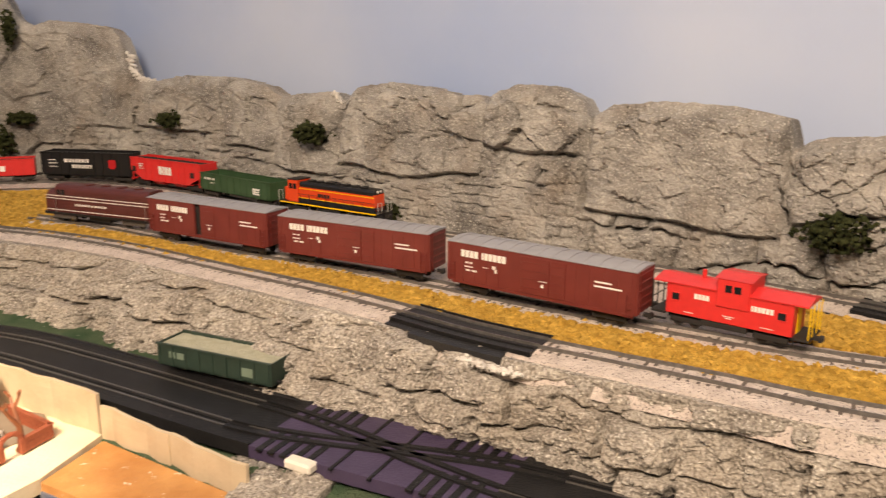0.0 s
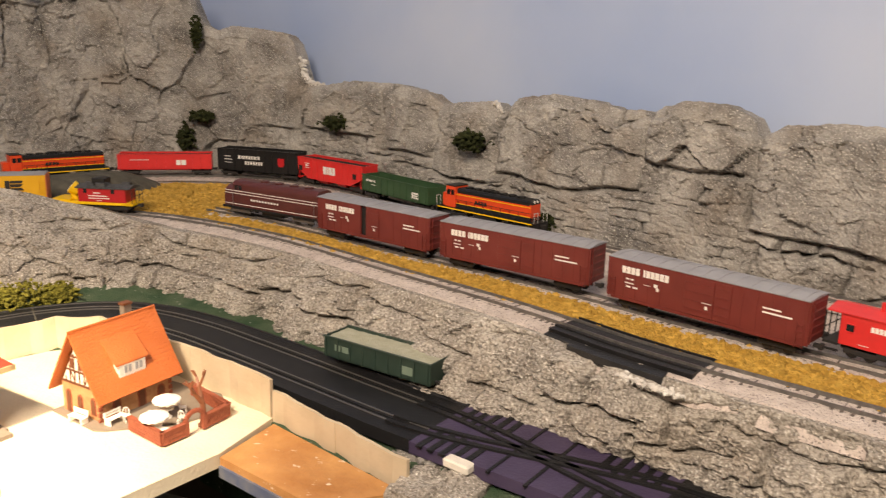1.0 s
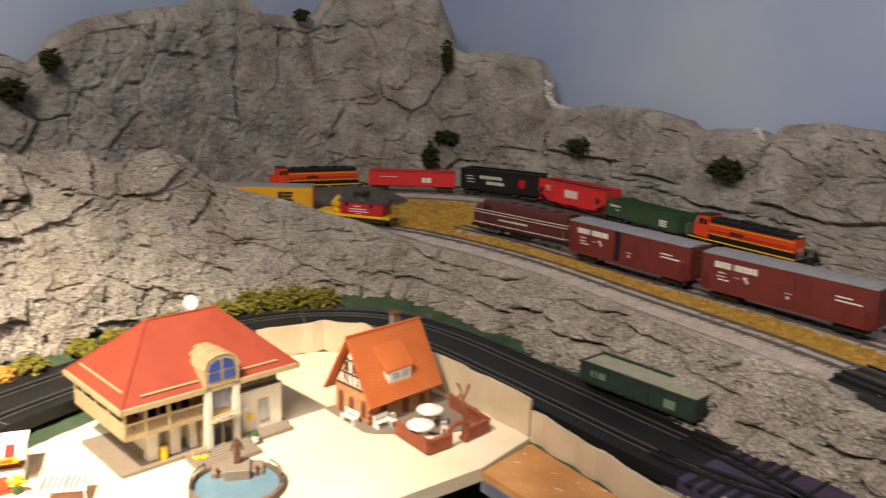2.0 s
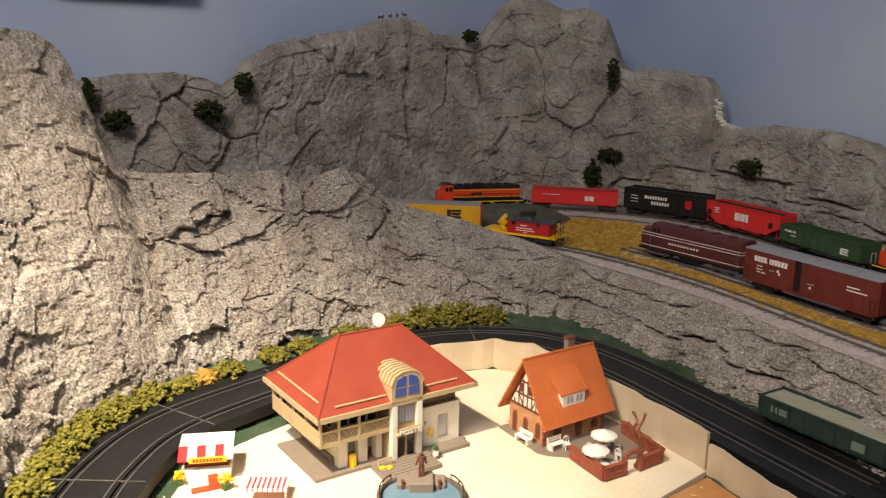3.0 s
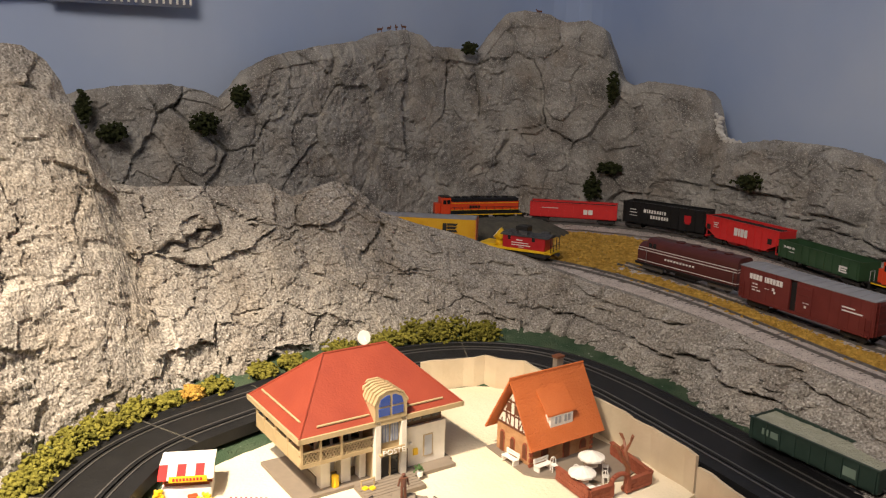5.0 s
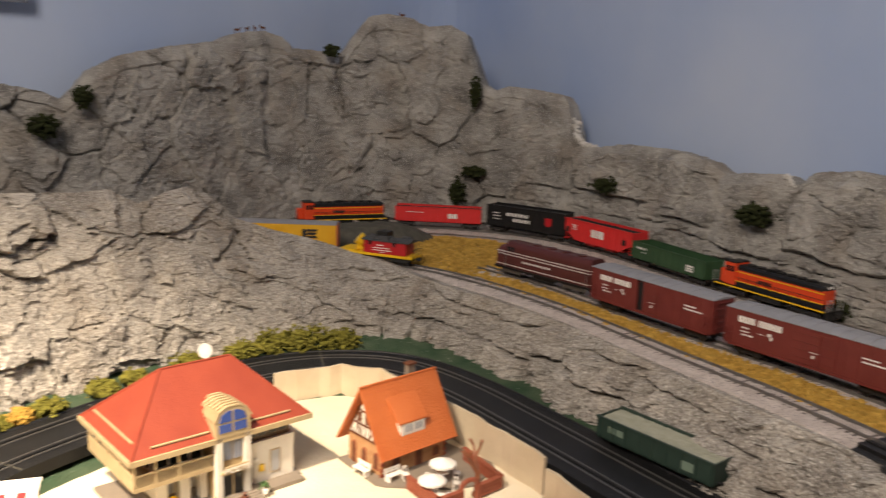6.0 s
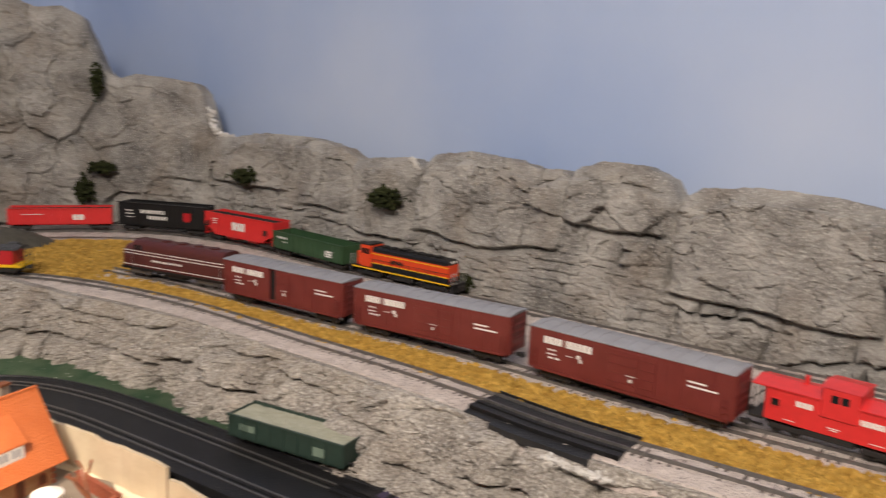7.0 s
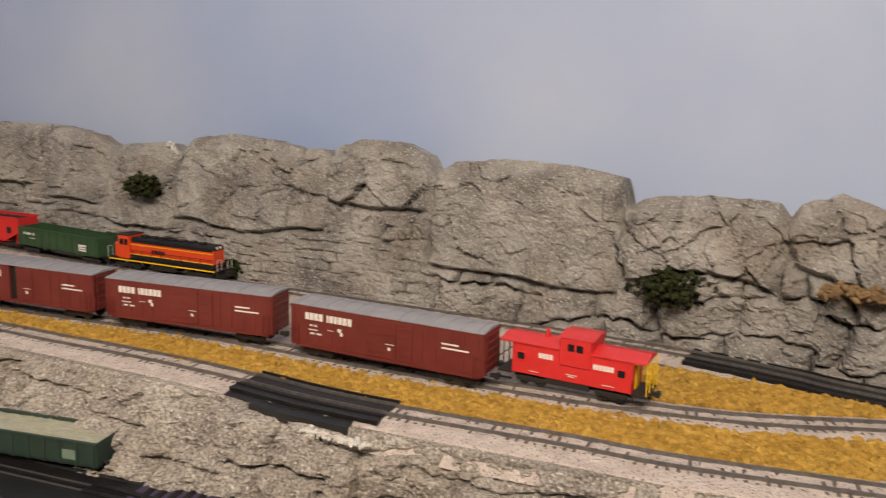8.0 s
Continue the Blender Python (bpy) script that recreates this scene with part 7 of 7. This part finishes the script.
    part("fascia", boxes((-0.0855, 0.0855, -0.0665, -0.0635, ez - 0.004, ez + 0.0004), (-0.0855, 0.0855, 0.0635, 0.0665, ez - 0.004, ez + 0.0004), (-0.087, -0.084, -0.0665, 0.0665, ez - 0.004, ez + 0.0004), (0.084, 0.087, -0.0665, 0.0665, ez - 0.004, ez + 0.0004)), M_TAN, t, "tan fascia")
    hips = bmesh.new()
    for a, b in (((-0.0855, -0.065, ez), (-0.034, 0, rz)), ((0.0855, -0.065, ez), (0.034, 0, rz)), ((-0.0855, 0.065, ez), (-0.034, 0, rz)), ((0.0855, 0.065, ez), (0.034, 0, rz)), ((-0.034, 0, rz), (0.034, 0, rz))):
        h = bmesh.new()
        cyl(h, a, b, 0.0011, 6)
        part("hip_ridge", h, M_ROOFRED, roof)
    hips.free()
    sl = (rz - ez) / 0.065
    for a, b in ((-0.066, -0.014), (0.026, 0.066)):
        part("snow_guard", cyls(((a, -0.059, ez + 0.006 * sl + 0.0012), (b, -0.059, ez + 0.006 * sl + 0.0012), 0.0010), n=6), M_TAN, roof, "tan snow guard bar")
    part("snow_guard", cyls(((-0.0775, -0.048, ez + 0.0085), (-0.0775, 0.048, ez + 0.0085), 0.0010), n=6), M_TAN, roof, "tan snow guard bar")
    dish = bmesh.new()
    cyl(dish, (0.011, 0.004, rz - 0.004), (0.011, 0.002, rz + 0.007), 0.0006, 6)
    cyl(dish, (0.011, 0.003, rz + 0.007), (0.011, 0.0015, rz + 0.0074), 0.0068, 20, 0.0066)
    cyl(dish, (0.011, 0.0015, rz + 0.0074), (0.011, -0.004, rz + 0.004), 0.0004, 6)
    part("satellite_dish", dish, M_WHITEP, t, "white satellite dish")
    # right wing openings
    dr = part("side_door", boxes((0.0325, 0.0385, -0.0568, -0.0558, 0.004, 0.022)), M_PLATE, t)
    w = part("window", boxes((0.053, 0.062, -0.0568, -0.0558, 0.010, 0.031)), M_TAN, t)
    part("pane", boxes((0.054, 0.061, -0.0572, -0.0567, 0.011, 0.030)), M_CURTAIN, w)
    part("letter_box", boxes((0.0435, 0.0475, -0.0578, -0.0558, 0.014, 0.020)), M_BRIGHTYEL, t, "yellow letter box")
    part("wall_lamp", cyls(((0.041, -0.0560, 0.026), (0.041, -0.0590, 0.026), 0.0012), n=8), M_WHITEP, t)
    part("side_box", boxes((0.0735, 0.0765, -0.052, -0.040, 0.028, 0.040)), M_HOUSEWHITE, t)
    # plates and decks
    part("base_plate", boxes((-0.086, 0.078, -0.060, 0.034, 0.0, 0.003)), M_PLATE, t, "grey-brown base plate")
    for k in range(7):
        part("deck_plank", boxes((-0.020 + k * 0.0005, 0.036, -0.098 + k * 0.0052, -0.0936 + k * 0.0052, 0.0, 0.0042)), M_PLATE, t, "")
    part("ramp", boxes((0.036, 0.076, -0.074, -0.056, 0.0, 0.0036)), M_PLATE, t)
    part("fence_rail", boxes((-0.014, 0.004, -0.0725, -0.0715, 0.010, 0.011), (-0.014, 0.004, -0.0725, -0.0715, 0.003, 0.0042), (-0.014, -0.013, -0.0728, -0.0712, 0.0, 0.0115), (0.003, 0.004, -0.0728, -0.0712, 0.0, 0.0115)), M_TAN, t)
    # the entrance bay is broad and stands left of the middle; the roof keeps its outline
    for ob in [c for c in t.children_recursive if c.name.split(".")[0] not in ("roof", "hip_ridge", "fascia", "satellite_dish", "base_plate", "snow_guard")]:
        if ob.type == "MESH":
            for v in ob.data.vertices:
                v.co.x = table([(-0.0855, -0.0855), (0.0085, -0.011), (0.033, 0.0225), (0.0855, 0.0855)], v.co.x)


M_BROWN2 = plain("dark_brown_boarding", (0.12, 0.075, 0.04), 0.6)
M_WINBLUE2 = plain("blue_grey_fold", (0.16, 0.19, 0.30), 0.5)
post_office()


def po(x, y):
    p = house_pose(-0.3604, 0.5755, 77.4, 0.933, 0.862) @ Vector((x, y, 0))
    return p.x, p.y


def small_post(x, y, r, h, m, name, label, category, group=""):
    bm = bmesh.new()
    px, py = po(x, y)
    box(bm, px - r, px + r, py - r, py + r, PLAZA_Z, PLAZA_Z + h, bevel=r * 0.3)
    return tagged(obj(name, bm, m), label, category, group)


small_post(-0.046, -0.0535, 0.0026, 0.014, M_BRIGHTYEL, "post_box", "bright yellow standing post box before the veranda", "post box")
small_post(-0.026, -0.0755, 0.0024, 0.006, M_BRIGHTYEL, "yellow_bin", "low yellow bin by the railing", "bin", "yellow bins")
small_post(-0.020, -0.0785, 0.0024, 0.006, M_BRIGHTYEL, "yellow_bin", "low yellow bin by the railing", "bin", "yellow bins")


def planter(x, y):
    px, py = po(x, y)
    t = thing("planter", Matrix.Translation((px, py, PLAZA_Z + 0.004)), "small white planter with a green shrub", "planter")
    part("pot", cyls(((0, 0, 0), (0, 0, 0.004), 0.0028), n=12), M_WHITEP, t)
    pile = Pile()
    rnd = random.Random(3)
    for _ in range(26):
        pile.add((rnd.gauss(0, 0.0018), rnd.gauss(0, 0.0018), 0.0055 + abs(rnd.gauss(0, 0.0022))), 0.0013, rnd)
    pile.make("shrub", M_PLANT, t)


planter(0.030, -0.079)

# -- fountain --


M_BASIN = mat("fountain_stone", (0.10, 0.075, 0.06), 0.8, (0.17, 0.13, 0.105), 160.0, 0.5, 400.0)


def fountain():
    t = thing("fountain", Matrix.Translation((-0.246, 0.528, PLAZA_Z)) @ Matrix.Rotation(radians(45), 4, "Z"), "round grey-brown fountain basin with blue water", "fountain")
    bm = bmesh.new()
    n = 32
    prof = [(0.036, 0.0), (0.036, 0.006), (0.033, 0.0065), (0.032, 0.002), (0.0, 0.002)]
    rings = [[bm.verts.new((r * math.cos(math.tau * k / n), r * math.sin(math.tau * k / n), z)) for k in range(n)] for r, z in prof[:-1]]
    for a, b in zip(rings, rings[1:]):
        for k in range(n):
            bm.faces.new((a[k], a[(k + 1) % n], b[(k + 1) % n], b[k]))
    bm.faces.new(rings[-1])
    bmesh.ops.recalc_face_normals(bm, faces=bm.faces)
    part("basin", bm, M_BASIN, t)
    part("water", cyls(((0, 0, 0.002), (0, 0, 0.0038), 0.0318), n=32), M_PALEBLUE, t, "pale blue water")
    part("plinth", boxes((-0.010, 0.010, 0.006, 0.028, 0.002, 0.012), (-0.020, 0.020, 0.012, 0.030, 0.002, 0.008), bevel=0.0008), M_PLATE, t)
    for s in (-1, 1):
        rl = [((0.034 * math.cos(a), 0.034 * math.sin(a), 0.011), (0.034 * math.cos(a + 0.16), 0.034 * math.sin(a + 0.16), 0.011), 0.0006) for a in [(-0.2 if s > 0 else 2.4) + 0.16 * k for k in range(6)]]
        rl += [((0.034 * math.cos(a), 0.034 * math.sin(a), 0.006), (0.034 * math.cos(a), 0.034 * math.sin(a), 0.011), 0.0005) for a in [(-0.2 if s > 0 else 2.4) + 0.32 * k for k in range(4)]]
        part("railing", cyls(*rl, n=6), M_BLACK, t, "dark curved railing")


fountain()


def figure(x, y, z, h, name, label, seed):
    """A plain standing shape."""
    bm = bmesh.new()
    for s in (-1, 1):
        cyl(bm, (s * h * 0.07, 0, 0), (s * h * 0.06, 0, h * 0.5), h * 0.055, 8)
        cyl(bm, (s * h * 0.13, 0, h * 0.8), (s * h * 0.2, h * 0.03, h * 0.5), h * 0.04, 8)
    cyl(bm, (0, 0, h * 0.48), (0, 0, h * 0.84), h * 0.10, 10, h * 0.13)
    v = bmesh.ops.create_uvsphere(bm, u_segments=10, v_segments=8, radius=h * 0.075)["verts"]
    for k in v:
        k.co.z += h * 0.93
    bmesh.ops.transform(bm, matrix=Matrix.Translation((x, y, z)) @ Matrix.Rotation(radians(60 + 30 * seed), 4, "Z"), verts=bm.verts)
    tagged(obj(name, bm, M_FIGURE), label, "statue")


p_ = bpy.data.objects["fountain"].matrix_world @ Vector((0, 0.018, 0.012))
figure(p_.x, p_.y, PLAZA_Z + 0.012, 0.022, "statue", "dark bronze-brown statue on the fountain plinth", 0)
for k, (a, b) in enumerate(((-0.015, 0.012), (0.015, 0.012))):
    bm_ = bmesh.new()
    q_ = bpy.data.objects["fountain"].matrix_world @ Vector((a, b, 0))
    cyl(bm_, (q_.x, q_.y, PLAZA_Z + 0.002), (q_.x, q_.y, PLAZA_Z + 0.010), 0.0016, 10, 0.0011)
    v_ = bmesh.ops.create_uvsphere(bm_, u_segments=10, v_segments=8, radius=0.0018)["verts"]
    for w_ in v_:
        w_.co += Vector((q_.x, q_.y, PLAZA_Z + 0.011))
    tagged(obj("fountain_spout", bm_, M_FIGURE), "small dark spout figure at the fountain rim", "statue", "fountain spouts")

# -- market stall --


def market_stall():
    t = thing("market_stall", house_pose(-0.407, 0.433, 54), "white market stall with a red and white striped awning", "stall")
    part("counter", boxes((-0.020, 0.020, -0.016, 0.016, 0, 0.011), bevel=0.0005), M_WHITEP, t)
    part("back_wall", boxes((-0.020, 0.020, 0.014, 0.016, 0.011, 0.026)), M_WHITEP, t)
    for s in (-0.019, 0.019):
        part("side_wall", boxes((s - 0.0008, s + 0.0008, -0.006, 0.014, 0.011, 0.026)), M_BRICKRED2, t)
    part("goods_shelf", boxes((-0.018, 0.018, -0.010, 0.010, 0.011, 0.0135)), M_BRICKRED2, t)
    rnd = random.Random(9)
    for k in range(9):
        x = -0.015 + k * 0.0037
        part("crate", boxes((x, x + 0.003, -0.008, -0.004, 0.0135, 0.0135 + rnd.uniform(0.0015, 0.003))), M_BRIGHTYEL if k % 3 == 0 else M_TAN, t)
    part("roof", boxes((-0.022, 0.022, -0.004, 0.020, 0.026, 0.0275)), M_WHITEP, t)
    for k in range(6):
        bm = boxes((-0.022 + k * 0.00733, -0.022 + (k + 1) * 0.00733, -0.016, 0, 0, 0.0012))
        bmesh.ops.transform(bm, matrix=Matrix.Translation((0, -0.004, 0.0265)) @ Matrix.Rotation(radians(24), 4, "X"), verts=bm.verts)
        part("awning_stripe", bm, M_RED if k % 2 == 0 else M_WHITEP, t)
    sign = part("sign", boxes((-0.013, 0.017, -0.0192, -0.0180, 0.0185, 0.0235)), M_BRIGHTYEL, t, "yellow sign board")
    part("sign_mark", boxes(*[(-0.010 + k * 0.0027, -0.0083 + k * 0.0027, -0.0196, -0.0192, 0.0198, 0.0222) for k in range(9)]), M_CARRED, sign)


M_BRICKRED2 = plain("stall_brown_red", (0.30, 0.07, 0.03), 0.6)
market_stall()


def striped_tent():
    t = thing("striped_canopy", house_pose(-0.338, 0.446, 45), "low red and white striped canopy on the square", "canopy")
    for k in range(16):
        bm = bmesh.new()
        prism(bm, [(-0.011, 0.010), (-0.009, 0.0125), (0.009, 0.0125), (0.011, 0.010), (0.010, 0.010), (0.0085, 0.0117), (-0.0085, 0.0117), (-0.010, 0.010)], -0.016 + k * 0.002, -0.014 + k * 0.002)
        part("stripe", bm, M_RED if k % 2 == 0 else M_WHITEP, t)
    for x in (-0.015, 0.015):
        for y in (-0.010, 0.010):
            part("pole", cyls(((x, y, 0), (x, y, 0.0103), 0.0005), n=6), M_WHITEP, t)


striped_tent()


def tub_tree(x, y, m, label):
    t = thing("potted_shrub", Matrix.Translation((x, y, PLAZA_Z)), label, "plant", "potted shrubs")
    part("tub", boxes((-0.003, 0.003, -0.003, 0.003, 0, 0.006), bevel=0.0004), M_PLANT, t)
    pile = Pile()
    rnd = random.Random(int(x * -1000))
    for _ in range(30):
        pile.add((rnd.gauss(0, 0.002), rnd.gauss(0, 0.002), 0.009 + rnd.gauss(0, 0.0022)), 0.0016, rnd)
    pile.make("foliage", m, t)


tub_tree(-0.405, 0.404, M_BRIGHTYEL, "yellow flowering shrub in a green tub")
tub_tree(-0.372, 0.428, M_BRIGHTYEL, "yellow flowering shrub in a green tub")
bm_ = bmesh.new()
box(bm_, -0.012, 0.012, -0.003, 0.003, 0, 0.003, bevel=0.0008)
box(bm_, 0.002, 0.010, -0.003, 0.003, 0.003, 0.012, bevel=0.0008)
bmesh.ops.transform(bm_, matrix=house_pose(-0.382, 0.416, 70), verts=bm_.verts)
tagged(obj("orange_slide", bm_, M_ORANGE), "small orange plastic slide block on the square", "toy")

# -- ridge figurines and the strip high on the sky --
for k, (s, z) in enumerate(((2.508, 1.5235), (2.490, 1.5265), (2.474, 1.5285), (2.460, 1.530), (2.222, 1.566))):
    x, y, _ = wall_point(s, z, -0.035)
    bm_ = bmesh.new()
    cyl(bm_, (-0.0045, 0, 0.005), (0.0045, 0, 0.0055), 0.0018, 8)
    for a in (-0.0035, 0.0035):
        cyl(bm_, (a, 0, 0), (a, 0, 0.005), 0.0007, 6)
    cyl(bm_, (0.0045, 0, 0.0055), (0.0062, 0, 0.0095), 0.0010, 6)
    bmesh.ops.transform(bm_, matrix=Matrix.Translation((x, y, z - 0.004)) @ Matrix.Rotation(radians(70 + 40 * k), 4, "Z"), verts=bm_.verts)
    tagged(obj("figurine", bm_, M_BROWN), "tiny dark brown figurine standing on the rock ridge", "figurine", "ridge figurines")


def sky_strip():
    t = thing("hanging_strip", Matrix.Identity(4), "dark hanging strip with white upright bars before the sky", "banner")
    path = smooth_path([(-1.055, 0.60), (-1.022, 0.70), (-0.998, 0.79)], 0.01)
    part("band", ribbon(bmesh.new(), path, [(0.0, 1.541), (0.0, 1.60), (0.003, 1.60), (0.003, 1.541)]), M_BLUE, t)
    for k, (p, n) in enumerate(zip(path, side_of(path))):
        if k % 1 == 0:
            bm = boxes((-0.0016, 0.0016, -0.001, 0.001, 1.545, 1.598))
            bmesh.ops.transform(bm, matrix=Matrix.Translation(p - n * 0.001) @ Matrix.Rotation(math.atan2(n.y, n.x) - math.pi / 2, 4, "Z"), verts=bm.verts)
            part("bar", bm, M_WHITEP, t)


sky_strip()


def deep_sky():
    path = smooth_path([(-1.125, 0.33), (-1.085, 0.50), (-1.058, 0.62), (-1.02, 0.755)], 0.012)
    rows = [[Vector((p.x + 0.006, p.y, 1.545 + 0.012 * noise.noise(p * 9) - 0.02 * max(0, 0.55 - p.y))), Vector((p.x + 0.006, p.y, 1.95))] for p in path]
    bm = sheet(bmesh.new(), rows)
    bmesh.ops.solidify(bm, geom=list(bm.faces), thickness=0.001)
    tagged(obj("painted_cloud", bm, M_SKYDEEP), "deeper blue painted patch high on the sky", "backdrop", kind="structure")


deep_sky()
